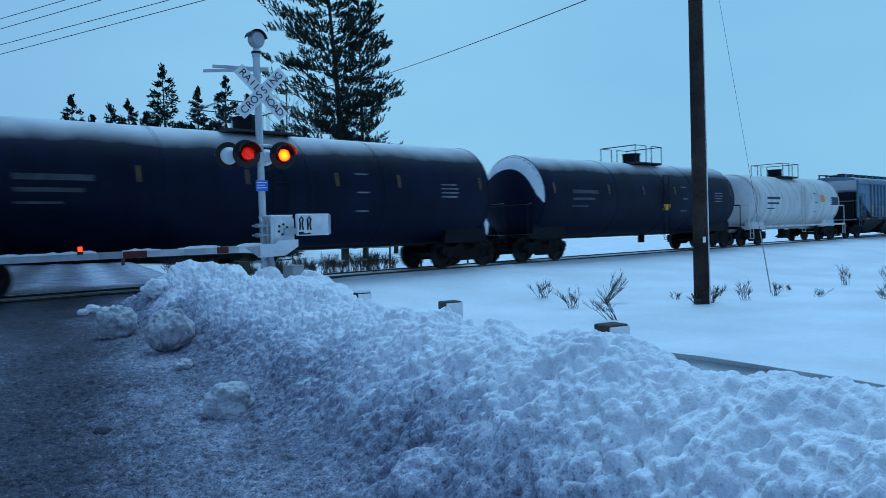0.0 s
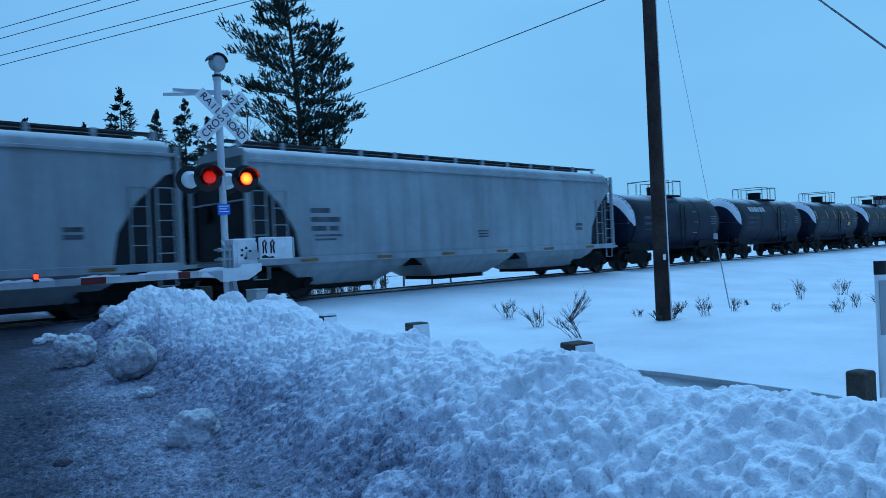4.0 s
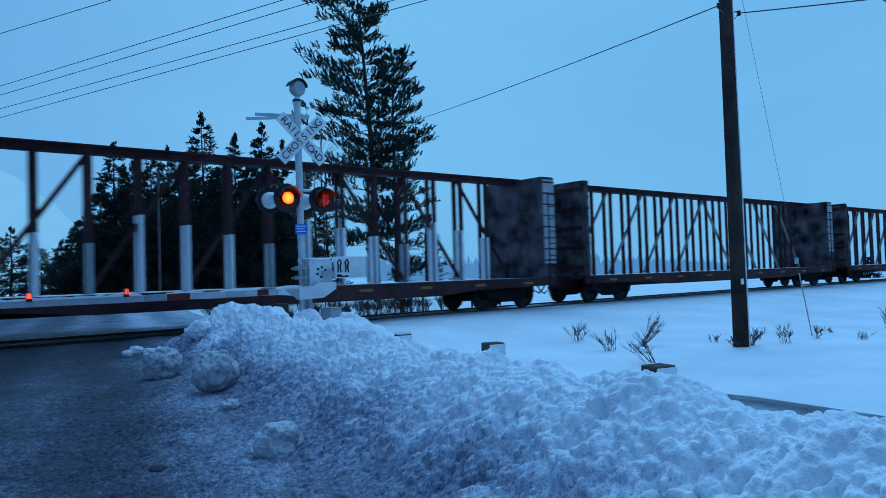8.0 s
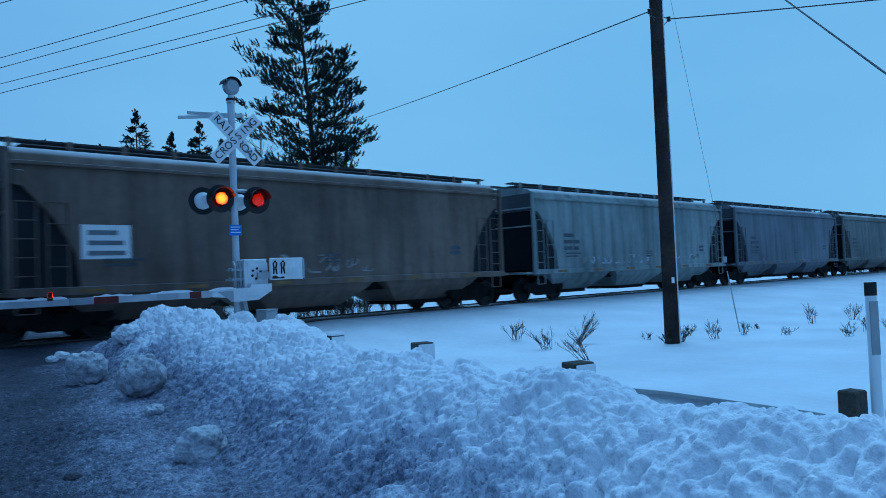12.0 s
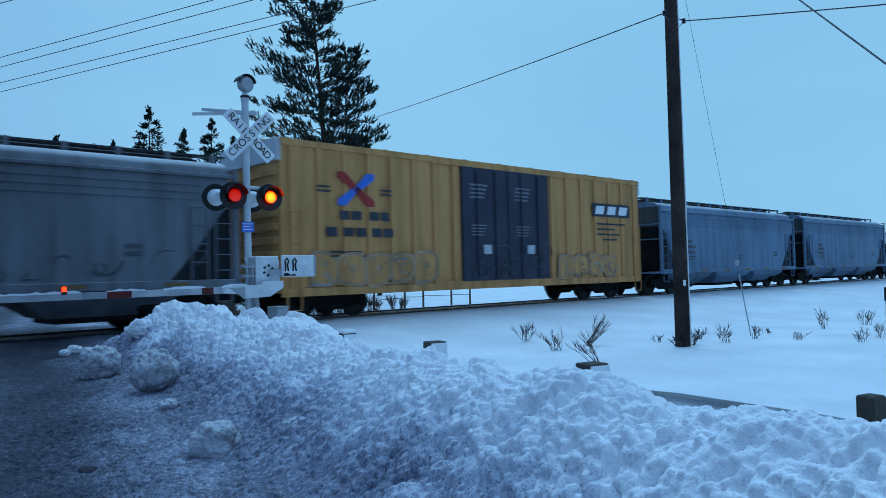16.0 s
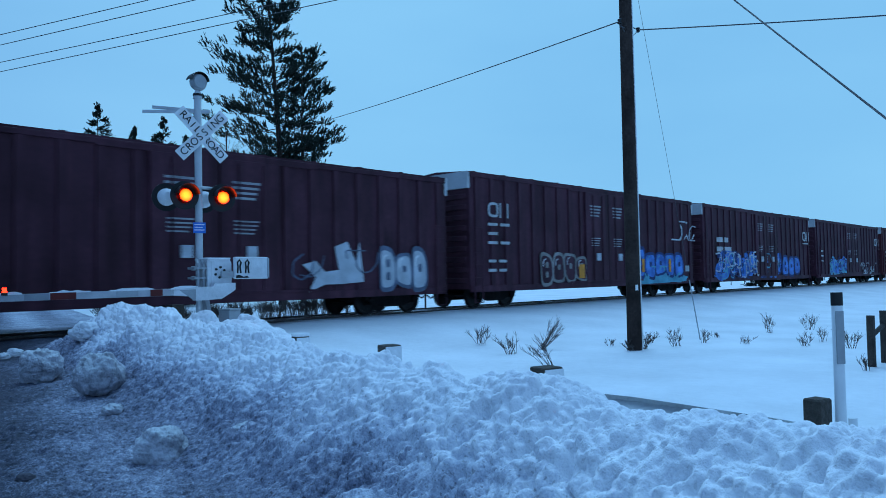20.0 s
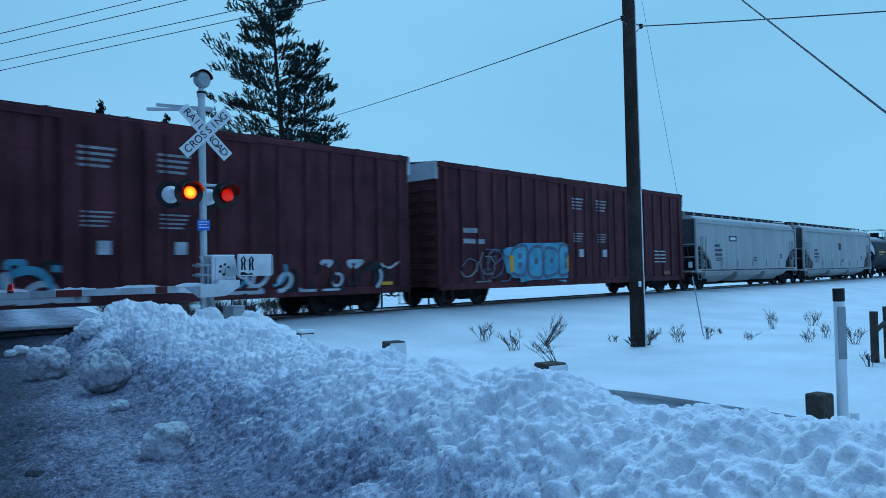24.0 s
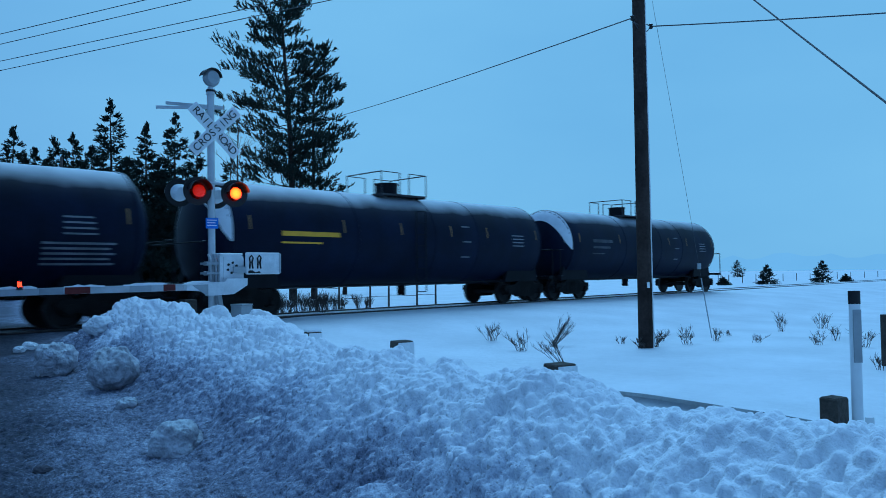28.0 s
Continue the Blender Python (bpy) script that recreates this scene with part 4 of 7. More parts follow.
edge = np.minimum(np.minimum((BU - BU0) * 2.5, (BU1 - BU) * 2), np.minimum((BV + 6) * 1.2, (13.9 - BV) * 3))
BZ = BZ - 0.30 * (1 - smoothstep(0, 1.0, edge)) - 0.05 * (1 - smoothstep(foot - 1.0, foot - 0.1, BU))
zero = np.zeros_like(BZ)
upper = smoothstep(foot + 0.45, crest - 0.1, BU)
smoother = 1 - 0.40 * upper * (1 - smoothstep(5.0, 9.0, BV))
near = 1 - smoothstep(2.1, 3.1, BV)
swell = soft(clods(zero.copy(), BU, BV, 300, 0.08, 0.17, 3, amp * (0.15 + 0.4 * upper), 0.45), 2)
swell = swell + soft((0.12 + 0.16 * upper) * amp * popcorn(BU, BV, 0.21, 81), 2)
swell = swell + 0.42 * smoother * amp * popcorn(BU, BV, 0.105, 84)
swell = soft(swell, 1)
swell = swell + 0.62 * near * upper * (amp * float(np.mean(swell[amp > 0.9])) - swell)
patchy = 0.55 + 0.9 * np.clip(fbm(BU * 2.2, BV * 2.2, 95, 3) * 2 - 0.6, 0, 1)
swell = swell + smoother * (0.30 + 0.65 * amp) * patchy * popcorn(BU, BV, 0.060, 87)
swell = swell + (0.35 + 0.65 * smoother) * (0.45 + 0.55 * amp) * popcorn(BU, BV, 0.036, 90)
swell = swell - soft(clods(zero.copy(), BU, BV, 2600, 0.02, 0.06, 7, 0.7 * amp, 1.1), 1)
swell = swell - soft(clods(zero.copy(), BU, BV, 420, 0.025, 0.07, 17, 0.9 * upper, 1.5), 1)
swell = swell - soft(clods(zero.copy(), BU, BV, 20000, 0.014, 0.030, 19, upper * (0.12 + 0.6 * near), 2.0), 1)
swell = swell + amp * (0.08 * (lumps - 0.5) + 0.05 * (mid - 0.5)) + (0.25 + 0.75 * amp) * 0.020 * (fine - 0.5)
swell = swell - amp * float(np.mean(swell[amp > 0.9])) - 0.012
heap = np.exp(-(((BU - 1.50) / 0.12) ** 2 + ((BV - 3.22) / 0.13) ** 2) ** 1.5)
swell = swell + 0.13 * heap
BX, BY, _ = on_road(BU, BV)
BX, BY, BZ = swollen(BX, BY, BZ, swell)
# dark foot and face, pale crest: road grit plus shade put into the colour
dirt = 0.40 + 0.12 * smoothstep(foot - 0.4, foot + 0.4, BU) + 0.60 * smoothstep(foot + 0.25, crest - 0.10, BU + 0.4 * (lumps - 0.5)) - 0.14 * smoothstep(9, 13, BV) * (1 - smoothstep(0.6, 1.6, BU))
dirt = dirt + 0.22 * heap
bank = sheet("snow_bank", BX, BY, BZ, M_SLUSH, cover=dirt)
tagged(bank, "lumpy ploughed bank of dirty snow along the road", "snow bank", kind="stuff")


def lump(seed, size, squash=0.75):
    rnd = random.Random(seed)
    bm = B()
    bmesh.ops.create_icosphere(bm, subdivisions=5, radius=1.0)
    off = Vector((rnd.uniform(0, 50), rnd.uniform(0, 50), rnd.uniform(0, 50)))
    for v in bm.verts:
        k = 1 + 0.28 * noise.noise(v.co * 1.1 + off) + 0.14 * noise.noise(v.co * 3.1 + off) + 0.08 * noise.noise(v.co * 6 + off) + 0.05 * noise.noise(v.co * 13 + off) + 0.03 * noise.noise(v.co * 27 + off)
        v.co = Vector((v.co.x * k * size, v.co.y * k * size, v.co.z * k * size * squash))
    return bm


LUMPS = [  # u, v, size, height over the road, squash, kind of snow
    (0.54, 10.70, 0.25, 0.21, 0.95, 0), (1.03, 9.0, 0.25, 0.25, 1.05, 0), (1.09, 5.69, 0.18, 0.09, 0.85, 0), (1.01, 7.7, 0.10, 0.06, 0.8, 0),
    (0.22, 5.72, 0.06, 0.012, 0.55, 1), (1.61, 5.37, 0.11, 0.20, 0.8, 0), (1.42, 5.6, 0.07, 0.10, 0.8, 0),
    (3.02, 12.6, 0.25, 0.52, 0.95, 2), (3.78, 12.75, 0.23, 0.44, 0.85, 2), (0.34, 14.4, 0.12, 0.04, 0.7, 2), (0.18, 14.1, 0.09, 0.03, 0.7, 2), (0.55, 14.0, 0.11, 0.04, 0.7, 2), (1.2, 12.0, 0.20, 0.52, 0.75, 2), (1.9, 11.6, 0.22, 0.66, 0.75, 2),
]
for i, (u, v, s, h, sq, kind) in enumerate(LUMPS):
    x, y, _ = on_road(u, v)
    solid("snow_chunk", lump(100 + i, s, sq), (M_CHUNK, M_DIRT, M_CAP)[kind], ("rounded chunk of dirty ploughed snow on the slush", "dark lump of dirt on the slushy road", "white chunk of ploughed snow on the bank")[kind], "snow chunk", pose(x, y, float(road_height(v)) + h, 0, 0, i * 47), group="snow chunks", smooth="all")

# rails
def rail_mesh(y_off, x0, x1):
    prof = [(-0.065, -0.16), (0.065, -0.16), (0.012, -0.13), (0.012, -0.045), (0.036, -0.03), (0.036, 0), (-0.036, 0), (-0.036, -0.03), (-0.012, -0.045), (-0.012, -0.13)]
    return loft(B(), [[(x, TRACK_Y + y_off + TRACK_K * x + py, RAIL_Z + pz) for py, pz in prof] for x in (x0, x1)])


track = thing("railway_track", "single railway track half buried in snow", "railway track", kind="structure")
for y_off in (-0.7525, 0.7525):
    part("rail", rail_mesh(y_off, -120, 900), M_STEEL, track)

# ---- crossing signal ----
def text_mesh(words, size, mat, name):
    cu = bpy.data.curves.new(name, "FONT")
    cu.body, cu.size, cu.align_x, cu.align_y, cu.extrude = words, size, "CENTER", "CENTER", 0.002
    tmp = bpy.data.objects.new(name, cu)
    me = bpy.data.meshes.new_from_object(tmp)
    bpy.data.objects.remove(tmp)
    me.materials.clear()
    me.materials.append(mat)
    return me


MAST = (7.12, 12.75)
MAST_Z = 0.22
signal = thing("crossing_signal", "railway crossing signal mast with crossbuck, red flashers and bell", "crossing signal", pose(MAST[0], MAST[1], MAST_Z, 0, 0, 0))
part("mast", rod(B(), (0, 0, -0.3), (-0.03, 0, 4.75), 0.068, 16), M_MAST, signal, smooth=True)
part("base_plate", rod(B(), (0, 0, -0.3), (0, 0, 0.35), 0.12, 12, 0.09), M_MAST, signal, smooth=True)
bm = rod(B(), (-0.03, 0, 4.75), (-0.03, 0, 4.90), 0.085, 14, 0.05)
part("mast_cap", bm, M_MAST, signal, smooth=True)
bm = B()
loft(bm, [[(-0.03 + r * math.cos(t), y, 5.06 + r * math.sin(t)) for t in [2 * math.pi * i / 18 for i in range(18)]] for y, r in ((-0.13, 0.06), (-0.12, 0.12), (-0.07, 0.155), (-0.02, 0.165), (0.03, 0.15), (0.10, 0.09), (0.12, 0.03))])
part("bell_collar", rod(B(), (-0.03, 0, 4.80), (-0.03, 0, 4.84), 0.088, 14), M_LAMPBLACK, signal, "dark clamp collar")
bell = part("bell", bm, M_BOXGREY, signal, "round grey electric bell", smooth=True)
bm = B()
loft(bm, [[(-0.03 + 0.185 * math.cos(t), y, 5.06 + 0.185 * math.sin(t)) for t in [math.pi * (0.05 + 0.9 * i / 10) for i in range(11)]] for y in (-0.13, 0.10)], cap=False, close=False)
part("bell_hood", bm, M_LAMPBLACK, bell)
# crossbuck
for k, (ang, words) in enumerate(((-45, "RAIL ROAD"), (45, "CROSSING"))):
    bm = B()
    box(bm, -0.61, 0.61, -0.006, 0.006, -0.115, 0.115, 0.004)
    blade = part("crossbuck_blade", bm, M_SIGN, signal, "white reflective blade with black letters", at=pose(0.0, -0.10 - 0.016 * k, 4.05, 0, 0, -8) @ pose(0, 0, 0, 0, -ang, 0))
    for i, ch in enumerate(words):
        if ch != " ":
            part("letter", text_mesh(ch, 0.20, M_LETTER, "letter"), None, blade, at=pose((i - (len(words) - 1) / 2) * 1.10 / len(words), -0.010, 0, 90, 0, 0))
bm = B()
box(bm, -0.05, 0.05, -0.09, 0.0, 3.97, 4.12)
part("crossbuck_bracket", bm, M_MAST, signal)
# boards of the far-side crossbuck bracket
for za, zb, x0, x1, dy in ((4.50, 4.50, -1.02, 0.20, -0.02), (4.60, 4.52, -0.86, 0.20, 0.05)):
    part("sign_arm", prism(B(), [(x0, za - 0.028), (x1, zb - 0.028), (x1, zb + 0.028), (x0, za + 0.028)], dy - 0.01, dy + 0.02), M_MAST, signal, "thin white board on the mast", at=pose(0, 0, 0, 0, 0, -38))
# flasher cross arm and lamps
part("lamp_arm", rod(B(), (-0.42, -0.05, 3.06), (0.42, -0.05, 3.06), 0.03, 8), M_MAST, signal, smooth=True)
FLASHERS = []


def disc(bm, y, r, n=28, th=0.01):
    loft(bm, [[(r * math.cos(t), yy, r * math.sin(t)) for t in [2 * math.pi * i / n for i in range(n)]] for yy in (y, y + th)])
    return bm


LAMP_TURN = -8
for side in (-1, 1):
    for back in (0, 1):
        at = pose(side * 0.375 + back * -0.12, -0.16 + back * 0.50, 2.88, 0, 0, LAMP_TURN + 180 * back)
        head = part("flasher", disc(B(), 0.0, 0.262, 32, 0.012), M_LAMPBLACK, signal, "round black backboard with a red lamp", at=at)
        bm = B()
        loft(bm, [[(r * math.cos(t), y, r * math.sin(t)) for t in [math.pi * (0.02 + 0.96 * i / 16) for i in range(17)]] for y, r in ((-0.01, 0.185), (-0.26, 0.20))], cap=False, close=False)
        hood = part("hood", bm, M_HOOD, head, "black snow-dusted lamp hood")
        hood.modifiers.new("thick", "SOLIDIFY").thickness = 0.006
        part("housing", loft(B(), [[(r * math.cos(t), y, r * math.sin(t)) for t in [2 * math.pi * i / 20 for i in range(20)]] for y, r in ((0.012, 0.165), (0.10, 0.155), (0.17, 0.09))]), M_CAP if back else M_LAMPBLACK, head, "snow-plastered lamp housing" if back else "", smooth=True)
        part("reflector", disc(B(), -0.012, 0.152, 28, 0.008), M_REFL, head, "dull red reflector")
        part("lens", loft(B(), [[(r * math.cos(t), y, r * math.sin(t)) for t in [2 * math.pi * i / 24 for i in range(24)]] for y, r in ((-0.014, 0.15), (-0.06, 0.142), (-0.10, 0.12), (-0.135, 0.07), (-0.145, 0.02))]), M_LENS, head, "red glass lens", smooth=True)
        if not back:
            # added disc: blocks and catches the element's glow when it is turned away
            part("glow_backing", disc(B(), -0.050, 0.118, 24, 0.006), M_GLOWBACK, head, "dark red disc added behind the element to catch its glow")
            unit = part("lamp_unit", disc(B(), -0.0006, 0.112, 24, 0.0012), M_LAMPBLACK, head, "lamp element, bright in front and dim red behind", at=pose(0, -0.07, 0))
            unit.data.materials.append(M_LIT)
            unit.data.materials.append(M_FADING)
            for poly in unit.data.polygons:
                if abs(poly.normal.y) > 0.9:
                    poly.material_index = 1 if poly.normal.y < 0 else 2
            FLASHERS.append((side, unit))
bm = B()
box(bm, -0.115, 0.115, -0.006, 0.006, -0.10, 0.10, 0.004)
blue = part("notice_plate", bm, M_SIGNBLUE, signal, "small blue emergency notice plate", at=pose(-0.05, -0.085, 2.30, 0, 0, -16))
for r in range(3):
    bm = B()
    box(bm, -0.09, 0.09 - 0.03 * (r % 2), -0.009, -0.006, 0.05 - r * 0.05, 0.066 - r * 0.05)
    part("text_bar", bm, M_SIGN, blue)
# gate mechanism on the mast
mech = part("gate_mechanism", prism(B(), [(-0.04, 1.10), (0.36, 1.10), (0.45, 1.18), (0.45, 1.64), (0.41, 1.70), (-0.04, 1.70)], -0.36, -0.06), M_PALECASE, signal, "pale grey gate motor case")
part("case_cover", prism(B(), [(0.03, 1.24), (0.38, 1.24), (0.38, 1.66), (0.03, 1.66)], -0.375, -0.36), M_PALECASE, mech, "bolted cover plate")
part("cover_hub", rod(B(), (0.20, -0.390, 1.46), (0.20, -0.374, 1.46), 0.045, 14), M_PALECASE, mech)
for i in range(6):
    a = i * math.pi / 3 + 0.4
    part("case_bolt", rod(B(), (0.20 + 0.095 * math.cos(a), -0.392, 1.46 + 0.095 * math.sin(a)), (0.20 + 0.095 * math.cos(a), -0.374, 1.46 + 0.095 * math.sin(a)), 0.024, 8), M_LAMPBLACK, mech)
part("case_cap", box(B(), -0.05, 0.43, -0.38, -0.05, 1.70, 1.735, 0.015), M_CAP, mech, "snow on the case")
for x in (-0.20, -0.09):
    part("conduit", pipe(B(), [(x, -0.30, 1.10), (x, -0.30, 1.62), (x + 0.04, -0.16, 1.70)], 0.026, 7), M_BOXGREY, mech, "grey conduit beside the case", smooth=True)
for z in (1.18, 1.36, 1.54):
    part("mast_clamp", rod(B(), (-0.22, -0.10, z), (-0.12, -0.10, z), 0.04, 8), M_BOXGREY, mech)
    part("clamp_bar", box(B(), -0.28, 0.02, -0.33, -0.07, z - 0.02, z + 0.02), M_BOXGREY, mech)
holder = part("arm_holder", prism(B(), [(-0.76, 1.16), (-0.40, 1.19), (-0.02, 1.20), (0.02, 1.26), (0.44, 1.26), (0.44, 1.13), (0.16, 0.97), (-0.34, 0.95), (-0.40, 1.03), (-0.76, 1.06)], -0.52, -0.40), M_PALECASE, signal, "white cast arm holder with snow")
# grey plate paints the shaded part of the holder's knuckle
part("knuckle_plate", prism(B(), [(-0.66, 1.15), (-0.36, 1.16), (-0.36, 0.98), (-0.42, 0.98)], -0.535, -0.522), M_BOXGREY, holder, "grey knuckle plate, its shade put into the colour")
part("holder_snow", loft(B(), [[(x, -0.52, z + 0.002), (x, -0.40, z + 0.002), (x, -0.42, z + h), (x, -0.50, z + h)] for x, z, h in ((-0.80, 1.16, 0.012), (-0.70, 1.165, 0.04), (-0.58, 1.175, 0.05), (-0.42, 1.19, 0.035), (-0.30, 1.195, 0.012))]), M_CAP, holder, smooth=True)
part("mast_gusset", prism(B(), [(0.13, 0.35), (0.19, 0.35), (0.07, 1.02), (-0.02, 1.02)], -0.20, 0.10), M_BOXGREY, signal, "leaning grey stay plate")
# counterweight plate
cw = part("counterweight", box(B(), 0.46, 1.19, -0.47, -0.38, 1.33, 1.75, 0.02), M_PALECASE, signal, "snow-plastered counterweight plate")
part("plate_rim", box(B(), 1.155, 1.20, -0.478, -0.468, 1.35, 1.73), M_BOXGREY, cw)
part("counterweight_arm", box(B(), 0.2, 0.66, -0.44, -0.40, 1.36, 1.48), M_BOXGREY, signal)
for x in (0.54, 0.71):
    part("weight_clamp", pipe(B(), [(x - 0.03, -0.478, 1.44), (x - 0.02, -0.478, 1.56), (x - 0.035, -0.478, 1.64), (x + 0.01, -0.478, 1.69), (x + 0.045, -0.478, 1.64), (x + 0.02, -0.478, 1.56), (x + 0.04, -0.478, 1.44)], 0.015, 6), M_LETTER, cw, "dark U-shaped clamp", smooth=True)
part("bare_patch", prism(B(), [(0.48, 1.35), (0.76, 1.35), (0.72, 1.39), (0.64, 1.37), (0.56, 1.41), (0.49, 1.40)], -0.473, -0.469), M_LETTER, cw, "dark bare metal where the snow fell off")
# the lowered arm
def arm_point(s):
    """s metres out from the mast along the arm."""
    return (-0.55 - s * 0.968, -0.44 + s * 0.25, 1.12 - s * 0.012)


arm = part("gate_arm", loft(B(), [[(arm_point(s)[0], arm_point(s)[1] + dy, arm_point(s)[2] + dz) for dy, dz in ((-0.02, -h), (0.02, -h), (0.02, h), (-0.02, h))] for s, h in ((0, 0.062), (3.5, 0.055), (7.5, 0.045))]), M_ARM, signal, "lowered white and red gate arm with snow on it")
for s, ln in ((0.36, 0.20), (1.72, 0.38), (4.85, 0.3), (6.2, 0.3)):
    p, q = arm_point(s), arm_point(s + ln)
    bm = loft(B(), [[(c[0], c[1] + dy, c[2] + dz) for dy, dz in ((-0.026, -0.057), (0.024, -0.057), (0.024, 0.057), (-0.026, 0.057))] for c in (p, q)])
    part("red_stripe", bm, M_ARMRED, arm)
    p, q = arm_point(s + 0.40), arm_point(s + 0.75)
    bm = loft(B(), [[(c[0], c[1] + dy, c[2] + dz) for dy, dz in ((-0.026, -0.05), (0.024, -0.05), (0.024, 0.05), (-0.026, 0.05))] for c in (p, q)])
    part("grey_stripe", bm, M_BOXGREY, arm)
for s0, s1 in ((0.5, 1.2), (1.5, 2.1), (2.5, 7.3)):
    rnd = random.Random(int(s0 * 10))
    k = int((s1 - s0) / 0.09)
    rings = []
    for i in range(k + 1):
        c = arm_point(s0 + (s1 - s0) * i / k)
        h = 0.018 + 0.028 * rnd.random() * (0 < i < k)
        rings.append([(c[0], c[1] - 0.026, c[2] + 0.05), (c[0], c[1] + 0.026, c[2] + 0.05), (c[0], c[1] + 0.012, c[2] + 0.055 + h), (c[0], c[1] - 0.014, c[2] + 0.055 + h)])
    part("arm_snow", loft(B(), rings), M_CAP, arm, smooth=True)
ARM_LAMPS = []
for s, lit in ((2.74, 1), (4.18, -1), (6.9, 1)):  # the side of the mast whose lamp it flashes with
    c = arm_point(s)
    lampb = part("arm_lamp", rod(B(), (0, 0, 0.04), (0, 0, 0.08), 0.05, 10, 0.045), M_LAMPBLACK, arm, "small red lamp on the arm", at=pose(c[0], c[1] - 0.01, c[2], 0, 0, -30))
    part("arm_lamp_lens", rod(B(), (0, 0, 0.08), (0, 0, 0.175), 0.046, 12, 0.036), M_LENS, lampb, "red glass lens", smooth=True)
    part("arm_lamp_cap", rod(B(), (0, 0, 0.175), (0, 0, 0.185), 0.03, 10), M_LAMPBLACK, lampb)
    unit = part("arm_lamp_element", box(B(), -0.034, 0.034, -0.0006, 0.0006, -0.04, 0.04), M_LAMPBLACK, lampb, "lamp element glowing on its front", at=pose(0, 0, 0.127))
    unit.data.materials.append(M_ARMLIT)
    for poly in unit.data.polygons:
        if poly.normal.y < -0.9:
            poly.material_index = 1
    ARM_LAMPS.append((lit, unit))

# cases beside the mast
bm = B()
box(bm, -0.15, 0.15, -0.14, 0.14, 0, 0.86, 0.012)
case = solid("junction_case", bm, M_BOXGREY, "small grey metal junction case beside the mast", "junction box", pose(MAST[0] + 0.47, MAST[1] - 0.25, 0.10, 0, 0, 14))
part("case_lid", box(B(), -0.145, 0.145, -0.155, 0.155, 0.86, 0.89, 0.006), M_BOXGREY, case)
for dx, hgt, hw in ((0.10, 0.86, 0.13), (-0.62, 0.74, 0.06)):
    bm = B()
    box(bm, -hw, hw, -hw, hw, -0.1, hgt, 0.006)
    solid("low_stub_post", bm, M_POST, "dark low stub post behind the snow bank", "post", pose(MAST[0] + dx, MAST[1] + 1.2, 0.2))

# ---- utility pole, guy and cables ----
POLE = (14.70, 8.0, -0.12)
pole = thing("utility_pole", "tall weathered wooden utility pole standing in snow", "utility pole", pose(POLE[0], POLE[1], POLE[2], 0, 0, 0))
bm = loft(B(), [[(r * math.cos(t) * (1 + 0.03 * math.sin(3 * t)) - 0.02 * z / 10, r * math.sin(t), z) for t in [2 * math.pi * i / 20 for i in range(20)]] for z, r in ((-0.3, 0.158), (0, 0.156), (3, 0.147), (6, 0.138), (9, 0.129), (11.5, 0.117))])
part("shaft", bm, M_POLE, pole, smooth=True)
part("tag_plate", box(B(), -0.15, -0.05, -0.150, -0.138, 1.28, 1.40), M_SIGN, pole)
for z in (6.99, 7.08):
    part("insulator_bolt", rod(B(), (-0.36 if z < 7.05 else 0.10, -0.05, z), (-0.1 if z < 7.05 else 0.42, -0.05, z), 0.012, 6), M_CABLE, pole)
for x in (-0.36, 0.42):
    part("insulator", loft(B(), [[(x + r * math.cos(t), -0.05 + r * math.sin(t), 7.08 + z) for t in [2 * math.pi * i / 10 for i in range(10)]] for z, r in ((-0.06, 0.02), (-0.04, 0.05), (0, 0.03), (0.04, 0.05), (0.06, 0.02))]), M_LAMPBLACK, pole, smooth=True)
bm = pipe(B(), [(0.082, -0.142, 0), (0.074, -0.134, 3), (0.055, -0.118, 7.5), (0.04, -0.108, 10.5)], 0.017, 6)
part("ground_wire_moulding", bm, M_SIGN, pole, "pale moulding strip down the pole")


def cable(name, a, b, sag, r, label, steps=16):
    a, b = Vector(a), Vector(b)
    pts = [a.lerp(b, i / steps) - Vector((0, 0, sag * 4 * (i / steps) * (1 - i / steps))) for i in range(steps + 1)]
    return solid(name, pipe(B(), pts, r, 5), M_CABLE, label, "cable")


P = Vector(POLE)
cable("pole_cable", P + Vector((-0.36, -0.05, 7.08)), CAB_FAR, 0.3, 0.014, "black overhead cable from the pole towards the trees")
cable("pole_cable", P + Vector((0.42, -0.05, 7.08)), CAB_RIGHT, 0.03, 0.014, "black overhead cable leaving the pole")
cable("jumper_wire", P + Vector((-0.36, -0.05, 7.08)), P + Vector((0.42, -0.05, 7.08)), 0.22, 0.009, "short jumper wire round the pole top", 8)
cable("guy_wire", P + Vector((0.1, 0, 9.2)), GUY_BASE, 0.0, 0.004, "thin steel guy wire to the ground", 2)
cable("service_cable", SERVICE_A, SERVICE_B, 0.02, 0.010, "thick grey service cable overhead", 10)
g = Vector(GUY_BASE)
gd = (P + Vector((0.1, 0, 9.2)) - g).normalized()
guard = thing("guy_guard", "yellowish guard tube on the guy wire", "guy guard")
part("tube", rod(B(), g, g + gd * 1.6, 0.015, 8), M_BOXGREY, guard, smooth=True)
part("marker_plate", box(B(), g.x + gd.x * 1.9 - 0.09, g.x + gd.x * 1.9 + 0.09, g.y + gd.y * 1.9 - 0.01, g.y + gd.y * 1.9 + 0.01, g.z + gd.z * 1.9 - 0.07, g.z + gd.z * 1.9 + 0.07), M_BOXGREY, guard)
for a, b in LINES:
    cable("power_line", a, b, 0.02, 0.016, "high power line wire crossing overhead", 12)

